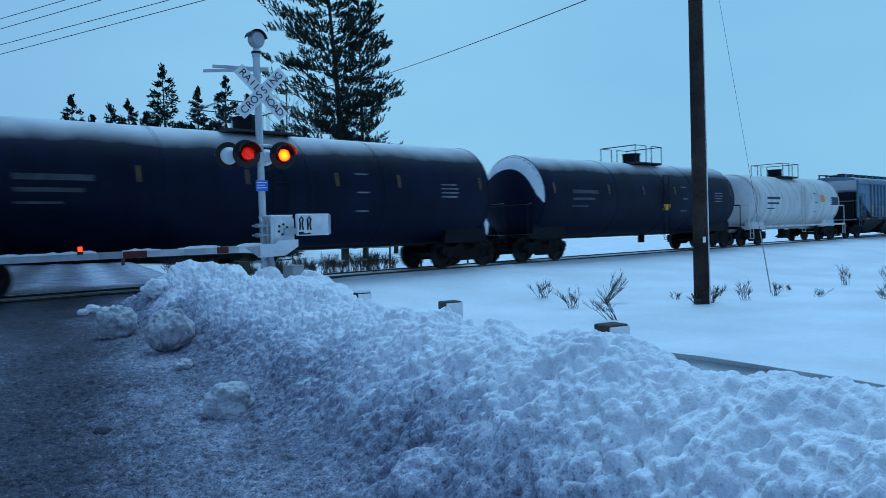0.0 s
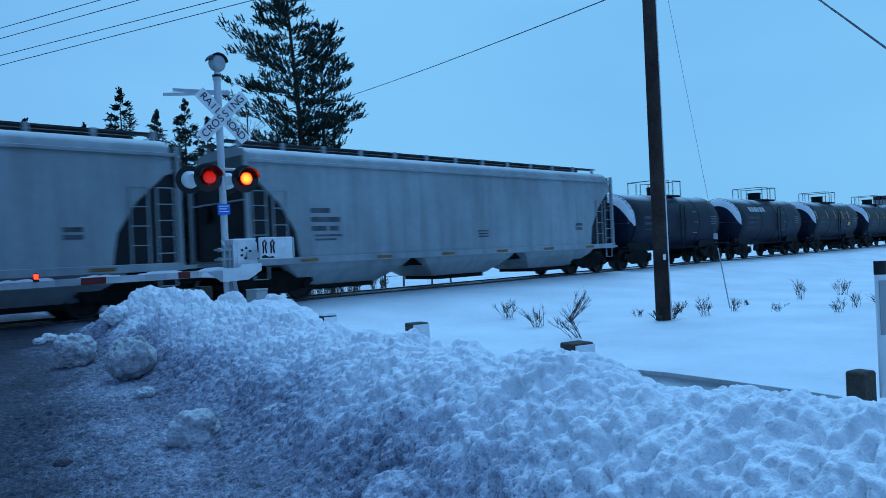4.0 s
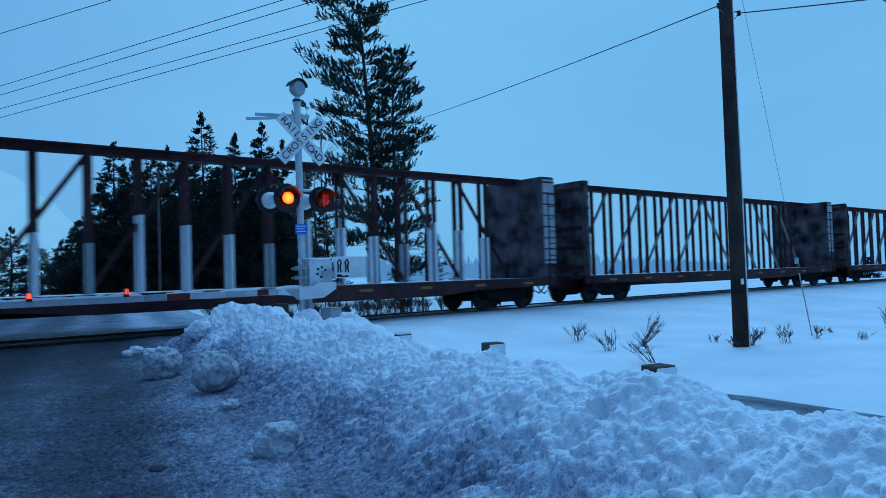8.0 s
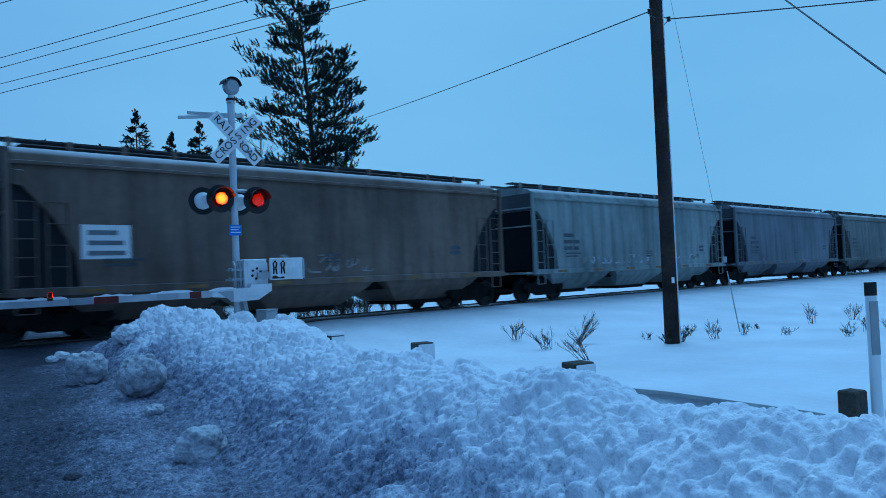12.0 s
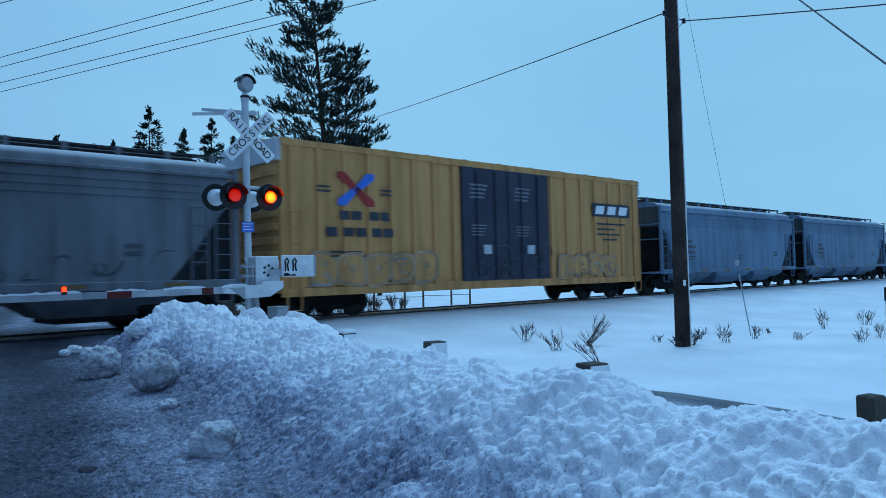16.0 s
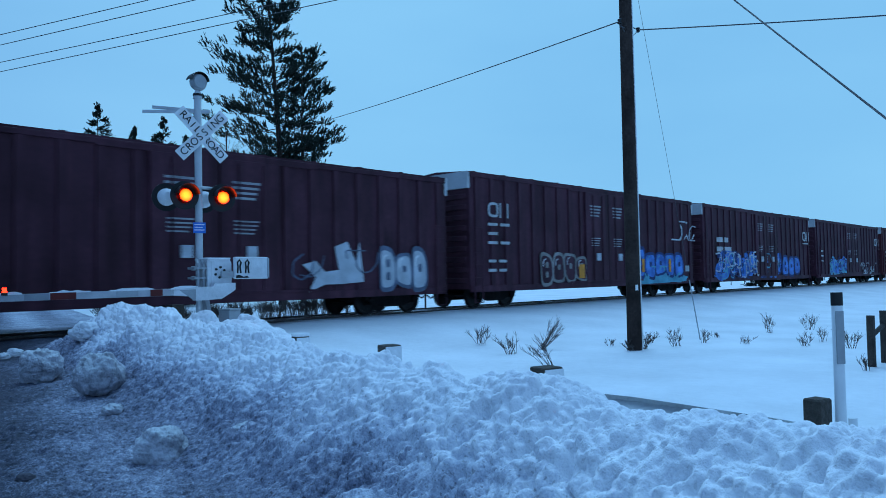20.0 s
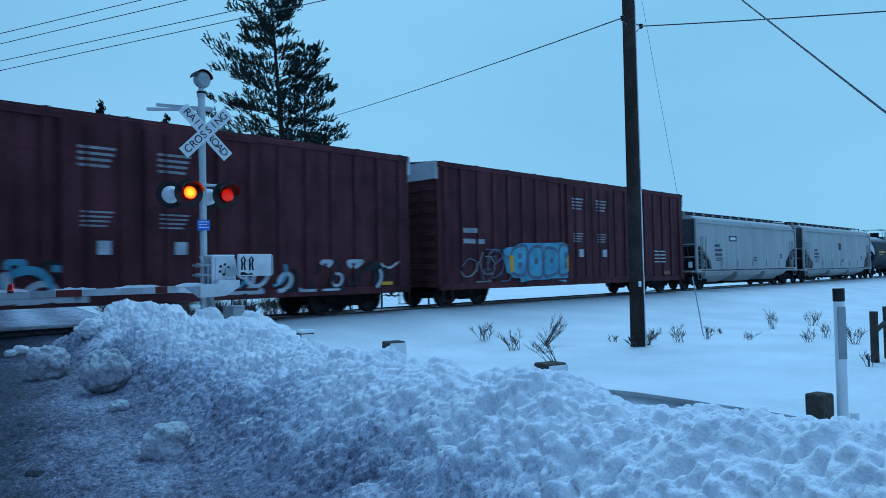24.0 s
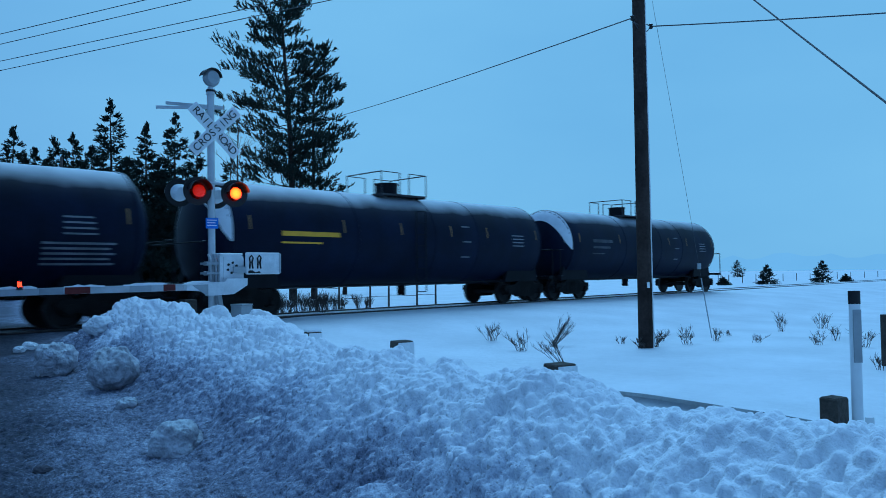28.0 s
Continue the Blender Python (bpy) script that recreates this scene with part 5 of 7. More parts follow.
# ---- guardrail ----
guardrail = thing("guardrail", "steel guardrail on timber posts, half buried in snow", "guardrail")
GR = [(-5.7, 0.92), (-3.8, 0.93), (-1.9, 0.93), (0.0, 0.95), (1.96, 0.955), (3.87, 0.915), (5.98, 0.92), (8.25, 0.86)]


def rail_u(v):
    return 2.80 + 0.0 * v


for v, z in GR:
    x, y, _ = on_road(rail_u(v) + (0.41 if v < 5 else 0.31), v)
    bm = B()
    pw, pd = (0.085, 0.075) if v > 3 else (0.050, 0.042)
    box(bm, -pw, pw, -pd, pd, -0.95, 0.0, 0.008)
    post = part("post", bm, M_POST, guardrail, "dark timber guardrail post", at=pose(x, y, z, 0, 0, -14.5))
    if v > 8:
        part("post_cap_snow", box(B(), -0.09, 0.09, -0.08, 0.08, 0.0, 0.04, 0.012), M_CAP, post, "snow on the post")
    if v > 3:
        part("post_snow", box(B(), -0.075, 0.088, -0.082, -0.068, -0.16, -0.012, 0.003), M_CAP, post, "snow stuck to the post")
wave = [(0.0, 0.155), (0.025, 0.15), (0.03, 0.13), (-0.045, 0.09), (-0.045, 0.06), (0.03, 0.015), (0.03, -0.015), (-0.045, -0.06), (-0.045, -0.09), (0.03, -0.13), (0.025, -0.15), (0.0, -0.155)]
rings = []
for v in np.linspace(-6.5, 5.9, 32):
    x, y, _ = on_road(rail_u(v), v)
    z = float(np.interp(v, [a for a, _ in GR], [b for _, b in GR])) - 0.188 - 0.09 * float(smoothstep(2.9, 3.7, np.array(v)))
    rings.append([(x + w * ROAD_N[0], y + w * ROAD_N[1], z + h) for w, h in wave] + [(x + (w + 0.006) * ROAD_N[0], y + (w + 0.006) * ROAD_N[1], z + h) for w, h in wave[::-1]])
part("rail_beam", loft(B(), rings), M_GALV, guardrail, "galvanised corrugated rail beam")

# ---- delineators and fence posts ----
def delineator(x, y, z, h, w, capped):
    d = thing("delineator_post", "white plastic road marker post" + (" with a black top" if capped else ""), "marker post", pose(x, y, z, 0, 0, -40))
    bm = loft(B(), [[(w * math.cos(t), w * 0.55 * math.sin(t), zz) for t in [2 * math.pi * i / 14 for i in range(14)]] for zz in (-0.4, h)])
    part("tube", bm, M_PLASTIC, d, smooth=True)
    if capped:
        part("black_top", loft(B(), [[(w * 1.06 * math.cos(t), w * 0.6 * math.sin(t), zz) for t in [2 * math.pi * i / 14 for i in range(14)]] for zz in (h - 0.005, h + 0.055)]), M_LETTER, d, smooth=True)
        part("reflector_strip", box(B(), -w * 0.7, w * 0.7, -w * 0.6 - 0.003, -w * 0.5, h - 0.27, h - 0.03), M_BOXGREY, d, "grey reflective strip")
    return d


delineator(4.06, 0.93, 0.60, 0.775, 0.027, True)
delineator(4.13, 0.90, 0.55, 0.30, 0.022, False)

# ---- trees and brush ----
def pine(name, x, y, z, h, spread, seed, label, layers=46, bare=0.12, tufts=9, trunk_r=0.2, top_round=False, lean=0.0, dens=1.0, blades=7, bias=0.0):
    """A trunk with limbs, upturned twigs on each limb, and needles standing round each twig. Lean and bias go to the west."""
    rnd = random.Random(seed)
    tree = thing(name, label, "pine tree", pose(x, y, z), group="pine trees")
    bm = B()
    west = Vector((-0.7, 0.7, 0))
    axis = lambda f: west * (lean * h * f * f) + Vector((0.06 * math.sin(f * 9 + seed), 0.06 * math.cos(f * 7 + seed), h * f))
    fs = [i / 10 for i in range(11)]
    loft(bm, [[tuple(axis(f) + Vector((trunk_r * (1.04 - f) * math.cos(t), trunk_r * (1.04 - f) * math.sin(t), -0.4 if f == 0 else 0))) for t in [2 * math.pi * k / 8 for k in range(8)]] for f in fs])
    verts, faces = [], []
    per = 5
    for i in range(layers):
        if top_round:
            # limbs in whorls, with gaps between
            f = bare + (1 - bare) * (i // per + 0.25 + rnd.uniform(0, 0.75)) / (layers / per)
        else:
            f = bare + (1 - bare) * (i + rnd.random() * 0.8) / layers
        f = min(f, 0.995)
        a = rnd.uniform(0, 2 * math.pi)
        out = Vector((math.cos(a), math.sin(a), 0))
        if top_round:
            reach = spread * (0.42 + 0.58 * math.sin(math.pi * min(1, (f - bare) / (1 - bare) * 0.90 + 0.12))) * rnd.uniform(0.5, 1.2)
        else:
            reach = spread * 1.25 * (1.0 - f) ** 0.85 * rnd.uniform(0.7, 1.15) + 0.05
        reach *= 1 + bias * out.dot(west)
        base = axis(f)
        rise = (rnd.uniform(-0.22, 0.30) if top_round else rnd.uniform(-0.30, 0.12)) + 0.35 * max(0.0, f - 0.7)
        bend = rnd.uniform(0.05, 0.25)
        limb = lambda g: base + out * (reach * g) + Vector((0, 0, reach * (rise * g + bend * g * g)))
        if reach > 0.4:
            rod(bm, base, limb(0.5), 0.020 + 0.10 * trunk_r * (1 - f), 4, 0.018, cap=False)
            rod(bm, limb(0.5), limb(0.97), 0.018, 4, 0.008, cap=False)
        for k in range(max(6, int(tufts * dens * (0.45 + reach / spread)))):
            g = 0.16 + 0.86 * rnd.random() ** 0.7
            side = Vector((-out.y, out.x, 0)) * rnd.uniform(-1.0, 1.0)
            off = side * (0.30 * reach * g * rnd.random())
            d = (out * rnd.uniform(0.2, 0.9) + side * 0.7 + Vector((0, 0, rnd.uniform(0.35, 1.3) if top_round else rnd.uniform(-0.25, 0.45)))).normalized()
            if f > 0.93 and not top_round:
                d = Vector((rnd.gauss(0, 0.25), rnd.gauss(0, 0.25), 1)).normalized()
            ln = rnd.uniform(0.26, 0.50) * ((0.50 + 0.50 * min(1.4, reach)) if top_round else (0.35 + 0.65 * min(1.2, reach)))
            p0 = limb(g) + off + Vector((rnd.gauss(0, 0.05), rnd.gauss(0, 0.05), rnd.gauss(0, 0.06)))
            for q in range(blades):
                c = p0 + d * (ln * (q + rnd.random()) / blades)
                e = (d * 0.95 + Vector((rnd.gauss(0, 0.42), rnd.gauss(0, 0.42), rnd.gauss(0.05, 0.42)))).normalized() * rnd.uniform(0.12, 0.22) * (1.0 if top_round else 0.55 + 0.45 * min(1.0, reach))
                s = e.cross(Vector((rnd.gauss(0, 1), rnd.gauss(0, 1), rnd.gauss(0, 1)))).normalized() * (0.032 if top_round else 0.028)
                n0 = len(verts)
                verts += [tuple(c - s), tuple(c + s), tuple(c + e + s * 0.5), tuple(c + e - s * 0.5)]
                faces.append((n0, n0 + 1, n0 + 2, n0 + 3))
    part("trunk", bm, M_BARK, tree, smooth=True)
    me = bpy.data.meshes.new("crown")
    me.from_pydata(verts, [], faces)
    me.materials.append(M_NEEDLE)
    part("crown", me, None, tree, "crown of dark green needle tufts")
    return tree


for x, y, h, s, sd, kw in TREES:
    pine("pine_tree", x, y, -0.2, h, s, sd, kw.pop("label"), **kw)


def bush(x, y, h, n, seed, lean=0.0, label="dry leafless weed poking out of the snow"):
    rnd = random.Random(seed)
    b = thing("dry_bush", label, "bush", pose(x, y, float(ground_height(np.array(x), np.array(y))) - 0.05), group="dry bushes")
    bm = B()
    for i in range(int(n * 1.6)):
        a, tilt = rnd.uniform(0, 6.28), rnd.uniform(0.05, 0.7) * (1 - 0.6 * min(1.0, 1.4 * abs(lean)))
        p = Vector((rnd.gauss(0, 0.05), rnd.gauss(0, 0.05), 0))
        ahead = lean * rnd.uniform(0.6, 1.3)
        d = Vector((math.cos(a) * tilt + 0.885 * ahead, math.sin(a) * tilt - 0.466 * ahead, 1)).normalized()
        ln = h * rnd.uniform(0.5, 1.0) * (1 + 0.5 * abs(lean))
        q = p + d * ln * 0.55
        r = p + d * ln + Vector((rnd.gauss(0, 0.05), rnd.gauss(0, 0.05), -0.02))
        rod(bm, p, q, 0.005, 4, 0.0035, cap=False)
        rod(bm, q, r, 0.0035, 4, 0.0018, cap=False)
        for k in range(10):
            s = q.lerp(r, rnd.random())
            e = s + (d * rnd.uniform(0.05, 0.14) + Vector((rnd.gauss(0, 0.05), rnd.gauss(0, 0.05), rnd.uniform(0.0, 0.05)))) * (h / 0.6)
            rod(bm, s, e, 0.0035, 3, 0.002, cap=False)
    part("stem_tangle", bm, M_TWIG, b)
    return b


for k, (x, y, h, n, ln) in enumerate(BUSHES):
    bush(x, y, h, n, 300 + k, ln)

for k in range(34):
    bush(8.6 + 0.27 * k, 20.6 + 0.8 * ((k * 5) % 4), 0.45 + 0.12 * (k % 4), 20, 400 + k, 0.15 * ((k % 3) - 1), "dark tangle of dry brush behind the track")

# a bare young tree and a thin old pole at the edge of the woods
rnd = random.Random(8)
bare = thing("bare_tree", "leafless young tree with thin twigs", "tree", pose(BARE_TREE[0], BARE_TREE[1], -0.2))
bm, twigs = B(), B()
th = BARE_TREE[2]
pipe(bm, [(0, 0, -0.3), (0.05, 0, th * 0.4), (-0.06, 0.04, th * 0.75), (0, 0, th)], 0.035, 6)
for i in range(46):
    f = rnd.uniform(0.3, 0.97)
    a, ln = rnd.uniform(0, 6.28), th * 0.30 * (1.15 - f) + 0.25
    p = Vector((0, 0, th * f))
    q = p + Vector((math.cos(a) * ln, math.sin(a) * ln, ln * rnd.uniform(0.5, 1.1)))
    rod(twigs, p, q, 0.014, 4, 0.006, cap=False)
    for k in range(5):
        s = p.lerp(q, rnd.uniform(0.3, 1.0))
        rod(twigs, s, s + Vector((rnd.gauss(0, 0.22), rnd.gauss(0, 0.22), rnd.uniform(0.1, 0.4))), 0.007, 3, 0.003, cap=False)
part("trunk", bm, M_BARK, bare, smooth=True)
part("twig_tangle", twigs, M_TWIG, bare, "bare twigs")
stake = thing("woods_pole", "thin weathered wooden pole before the woods", "pole", pose(WOODS_POLE[0], WOODS_POLE[1], -0.2))
part("shaft", rod(B(), (0, 0, -0.3), (0, 0, WOODS_POLE[2]), 0.085, 9, 0.065), M_TWIG, stake, smooth=True)

# fence posts and rails beyond the track and in the field
fence = thing("field_fence", "old wooden post and rail fence in the snow", "fence")
for k, (x, y, h) in enumerate(FENCE):
    part("post", rod(B(), (x, y, -0.4), (x + 0.02, y, h), 0.05, 7, 0.04), M_TWIG, fence)
for (xa, ya, ha), (xb, yb, hb) in zip(FENCE, FENCE[1:]):
    for f in (0.45, 0.9):
        if math.hypot(xb - xa, yb - ya) < 3:
            part("rail", rod(B(), (xa, ya, ha * f), (xb, yb, hb * f - 0.05), 0.012, 6), M_TWIG, fence)
corral = thing("corner_fence", "weathered corner fence posts standing in the field", "fence")
for x, y, h in CORNER:
    part("post", rod(B(), (x, y, -0.5), (x, y, h), 0.065, 8), M_POST, corral)
part("brace", rod(B(), (CORNER[0][0], CORNER[0][1], CORNER[0][2] * 0.55), (CORNER[1][0], CORNER[1][1], CORNER[1][2] * 0.7), 0.04, 6), M_POST, corral)

# distance: woods and a low ridge, their mist painted as a glow
def ridge(name, pts, mat, label, depth=60):
    bm = B()
    rows = []
    for x, y, h in pts:
        rows.append([(x, y, -2), (x, y, h), (x * 1.05, y * 1.05, h * 0.9), (x * 1.05, y * 1.05, -2)])
    loft(bm, rows)
    return solid(name, bm, mat, label, "backdrop", kind="structure")


# emission paints the haze; these far shapes glow and take no light
def glowing_haze_material(name, color):
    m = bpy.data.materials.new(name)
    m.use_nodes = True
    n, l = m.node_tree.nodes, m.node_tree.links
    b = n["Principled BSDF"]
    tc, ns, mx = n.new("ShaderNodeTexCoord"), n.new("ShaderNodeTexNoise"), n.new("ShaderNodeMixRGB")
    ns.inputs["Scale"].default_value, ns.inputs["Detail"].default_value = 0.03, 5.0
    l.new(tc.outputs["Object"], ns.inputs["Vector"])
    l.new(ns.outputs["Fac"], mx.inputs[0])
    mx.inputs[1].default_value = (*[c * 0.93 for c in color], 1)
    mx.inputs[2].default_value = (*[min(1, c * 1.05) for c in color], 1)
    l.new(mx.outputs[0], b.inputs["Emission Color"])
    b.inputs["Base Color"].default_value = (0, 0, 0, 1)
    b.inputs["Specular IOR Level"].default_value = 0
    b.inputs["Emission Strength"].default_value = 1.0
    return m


M_HAZE1 = glowing_haze_material("misty_woods", (0.16, 0.415, 0.715))
M_HAZE2 = glowing_haze_material("misty_hill", (0.196, 0.452, 0.70))
M_HAZE0 = glowing_haze_material("hazy_pine_woods", (0.085, 0.225, 0.445))
rnd = random.Random(15)
pts, deg = [], 33.0
while deg < 61:
    tall = float(np.interp(deg, [33, 40, 45, 50, 54, 58, 61], [9.5, 8.4, 8.8, 7.4, 7.0, 5.0, 2.5])) * rnd.uniform(0.72, 1.08)
    wide = rnd.uniform(0.22, 0.5)
    for f, g in ((0.0, 0.70), (0.25, 0.84), (0.30, 0.80), (0.5, 1.0), (0.62, 0.86), (0.70, 0.88), (0.95, 0.72)):
        a = radians(deg + wide * f)
        pts.append((260 * math.sin(a), 260 * math.cos(a), tall * g))
    deg += wide
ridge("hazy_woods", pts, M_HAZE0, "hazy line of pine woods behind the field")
rnd = random.Random(5)
pts = []
for i in range(90):
    a = radians(20 + i * 0.9)
    d = 620
    h = 9 + 5 * rnd.random() * (0.5 + 0.5 * math.sin(i * 0.7)) + (8 * rnd.random() if rnd.random() < 0.2 else 0)
    pts.append((d * math.sin(a), d * math.cos(a), h))
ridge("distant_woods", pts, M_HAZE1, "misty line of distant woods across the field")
pts = []
for i in range(110):
    deg = -40 + i * 0.8
    h = float(np.interp(deg, [-40, -20, -5, 4, 7.6, 10, 11.5, 13, 14.5, 17, 22, 60], [90, 200, 330, 345, 305, 262, 200, 140, 70, 34, 18, 14])) * (0.97 + 0.06 * rnd.random())
    pts.append((2200 * math.sin(radians(deg)), 2200 * math.cos(radians(deg)), h))
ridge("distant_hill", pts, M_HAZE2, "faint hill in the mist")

# ---- the train ----
def truck_mesh():
    bm = B()
    for s in (-1, 1):
        y = s * 0.98
        prism(bm, [(-1.15, 0.50), (-1.10, 0.66), (-0.62, 0.66), (-0.38, 0.80), (0.38, 0.80), (0.62, 0.66), (1.10, 0.66), (1.15, 0.50), (1.0, 0.38), (0.72, 0.36), (0.40, 0.22), (-0.40, 0.22), (-0.72, 0.36), (-1.0, 0.38)], y - 0.07, y + 0.07)
        for x in (-0.9, 0.9):
            rod(bm, (x, y - 0.10 * s, 0.42), (x, y + 0.13 * s, 0.42), 0.12, 10)
        for x in (-0.16, 0.0, 0.16):
            rod(bm, (x, y + 0.02 * s, 0.30), (x, y + 0.02 * s, 0.58), 0.07, 8)
    box(bm, -0.22, 0.22, -1.05, 1.05, 0.52, 0.74)
    for x in (-0.35, 0.35):
        rod(bm, (x, -0.85, 0.38), (x, 0.85, 0.38), 0.05, 6)
    return to_mesh("truck", bm, M_TRUCK)


def wheelset_mesh():
    bm = B()
    rod(bm, (0, -1.05, 0), (0, 1.05, 0), 0.075, 10)
    for s in (-1, 1):
        loft(bm, [[(r * math.cos(t), s * y, r * math.sin(t)) for t in [2 * math.pi * i / 28 for i in range(28)]] for y, r in ((0.68, 0.445), (0.71, 0.425), (0.82, 0.420), (0.82, 0.36), (0.77, 0.33), (0.78, 0.16), (0.84, 0.13))])
    return to_mesh("wheelset", bm, M_WHEEL, True)


def coupler_mesh():
    bm = B()
    box(bm, -0.1, 0.62, -0.10, 0.10, 0.72, 0.92, 0.02)
    prism(bm, [(0.55, 0.66), (0.78, 0.66), (0.78, 0.98), (0.55, 0.98)], -0.16, 0.16)
    pipe(bm, [(0.1, -0.35, 0.75), (0.3, -0.36, 0.50), (0.55, -0.32, 0.38), (0.75, -0.26, 0.46)], 0.028, 5)
    return to_mesh("coupler", bm, M_TRUCK)


TRUCK_ME, WHEEL_ME, COUPLER_ME = truck_mesh(), wheelset_mesh(), coupler_mesh()
CARS, WHEELS = [], []


def rolling_stock(name, label, category, x_left, x_right, truck_in):
    """An empty at the car's middle on the rails, with its trucks and couplers. x_left, x_right: body ends at the start of the clip."""
    mid, half = (x_left + x_right) / 2, (x_right - x_left) / 2
    car = thing(name, label, category, group="cars of the freight train")
    CARS.append((car, mid))
    for s in (-1, 1):
        tr = part("truck", TRUCK_ME, None, car, "grimy cast-steel wheel truck", at=pose(s * (half - truck_in), 0, 0))
        for k, x in enumerate((-0.9, 0.9)):
            w = part("wheelset", WHEEL_ME, None, tr, at=pose(x, 0, 0.42))
            WHEELS.append((k, w))
        part("coupler", COUPLER_ME, None, car, at=pose(s * (half - 0.05), 0, 0, 0, 0, 0 if s > 0 else 180))
    return car, half


def ladder_bm(x, y, z0, z1, w=0.42, step=0.36):
    bm = B()
    for dx in (-w / 2, w / 2):
        rod(bm, (x + dx, y, z0), (x + dx, y, z1), 0.020, 5)
    k = int((z1 - z0) / step)
    for i in range(k + 1):
        z = z0 + (z1 - z0) * i / max(k, 1)
        rod(bm, (x - w / 2, y, z), (x + w / 2, y, z), 0.013, 5)
    return bm


def bars(car, x, y, z, widths, h, gap, mat, name="stencil", label="painted stencil bar"):
    """A block of unreadable lettering as plain bars on the near side; widths row by row."""
    for r, row in enumerate(widths):
        cx = x
        for w in row:
            if w > 0:
                part(name, box(B(), cx, cx + w, y - 0.006, y + 0.002, z - r * (h + gap), z - r * (h + gap) + h), mat, car, label)
            cx += abs(w) + gap * 0.8


def band(pts, thick, y0, y1):
    """A flat band along a line in x and z, its corners rounded."""
    line = []
    for i, p in enumerate(pts):
        p = Vector((p[0], p[1]))
        if 0 < i < len(pts) - 1:
            a, b = Vector(pts[i - 1]), Vector(pts[i + 1])
            r = min(thick * 2.2, (a - p).length * 0.48, (b - p).length * 0.48)
            q0, q1 = p + (a - p).normalized() * r, p + (b - p).normalized() * r
            line += [q0.lerp(p, t).lerp(p.lerp(q1, t), t) for t in (0, 0.25, 0.5, 0.75, 1)]
        else:
            line.append(p)
    bm = B()
    rows = []
    for i, p in enumerate(line):
        d = (line[min(i + 1, len(line) - 1)] - line[max(i - 1, 0)]).normalized()
        n = Vector((-d.y, d.x)) * thick / 2
        rows.append([bm.verts.new((q.x, yy, q.y)) for q in (p - n, p + n) for yy in (y0, y1)])
    for a, b in zip(rows, rows[1:]):
        for i, j in ((0, 1), (1, 3), (3, 2), (2, 0)):
            bm.faces.new((a[i], a[j], b[j], b[i]))
    return bm


def strokes(car, x0, x1, z0, z1, y, mats, count, seed, slant=0.35, thick=0.13):
    """Spray-painted scrawl: overlapping curled lines."""
    rnd = random.Random(seed)
    h = z1 - z0
    for i in range(count):
        x, z = x0 + (x1 - x0) * (i + rnd.random()) / count, rnd.uniform(z0, z1)
        a = rnd.uniform(0.6, 2.0) * rnd.choice((-1, 1))
        turn = rnd.uniform(0.5, 1.3) * rnd.choice((-1, 1))
        pts, step = [], h * rnd.uniform(0.22, 0.42)
        for k in range(rnd.randint(4, 6)):
            pts.append((x, min(max(z, z0), z1)))
            x, z = x + step * (math.cos(a) + slant * math.sin(a) * 0.6), z + step * math.sin(a)
            a += turn
        th = thick * rnd.uniform(0.5, 1.0)
        part("graffiti_stroke", band(pts, th, y - 0.004 - 0.0012 * (i % 12), y + 0.001), mats[rnd.randrange(len(mats))], car, "spray-painted graffiti stroke")


def swooshes(car, x0, x1, z0, z1, y, mats, count, seed, thick=0.12):
    """Leaning flame-like strokes that hook over at their tips."""
    rnd = random.Random(seed)
    h = z1 - z0
    for i in range(count):
        x = x0 + (x1 - x0) * (i + rnd.random()) / count
        zb, ht, ln = z0 + h * rnd.uniform(0.0, 0.55), h * rnd.uniform(0.35, 0.75), rnd.uniform(0.4, 1.1) * rnd.choice((-1, 1, 1))
        pts = [(x - ln * 0.5, zb + ht * 0.1), (x, zb), (x + ln * 0.3, zb + ht * 0.5), (x + ln * 0.15, zb + ht), (x - ln * rnd.uniform(0.2, 0.6), zb + ht * rnd.uniform(0.8, 1.05))]
        pts = [(px, min(pz, z1 + 0.12)) for px, pz in pts]
        part("graffiti_stroke", band(pts, thick * rnd.uniform(0.5, 1.1), y - 0.004 - 0.0012 * (i % 14), y + 0.001), mats[rnd.randrange(len(mats))], car, "spray-painted graffiti stroke")


def bubbles(car, x0, x1, z0, z1, y, count, fill, line, glint, seed):
    """A row of fat rounded letter-like blobs, outlined, with a hollow and a shine on each."""
    rnd = random.Random(seed)
    step = (x1 - x0) / count

    def blob(cx, cz, a, b, mat, d, kind, wob):
        k = 24
        pts = []
        for i in range(k):
            t = 2 * math.pi * i / k
            r = 1 + wob * (math.sin(2 * t + kind) * 0.5 + math.sin(3 * t + 2 * kind) * 0.5)
            c, sn = math.cos(t), math.sin(t)
            pts.append((cx + a * r * math.copysign(abs(c) ** 0.6, c), cz + b * r * math.copysign(abs(sn) ** 0.6, sn)))
        part("graffiti", prism(B(), pts, y - d, y + 0.001), mat, car, "rounded graffiti shape")

    for i in range(count):
        cx, cz = x0 + step * (i + 0.5), (z0 + z1) / 2 + rnd.uniform(-0.06, 0.06)
        a, b, kind = step * 0.50, (z1 - z0) * 0.47 * rnd.uniform(0.85, 1.05), rnd.uniform(0, 6)
        blob(cx, cz, a * 1.08, b * 1.10, line, 0.006 + 0.001 * (i % 2), kind, 0.14)
        blob(cx, cz, a * 0.86, b * 0.88, fill, 0.010 + 0.001 * (i % 2), kind, 0.14)
        for dz in ((0.3, -0.35) if i % 3 == 0 else (0.1,)):
            blob(cx + a * 0.05, cz + b * dz, a * 0.24, b * 0.20, line, 0.014, kind + 1, 0.1)
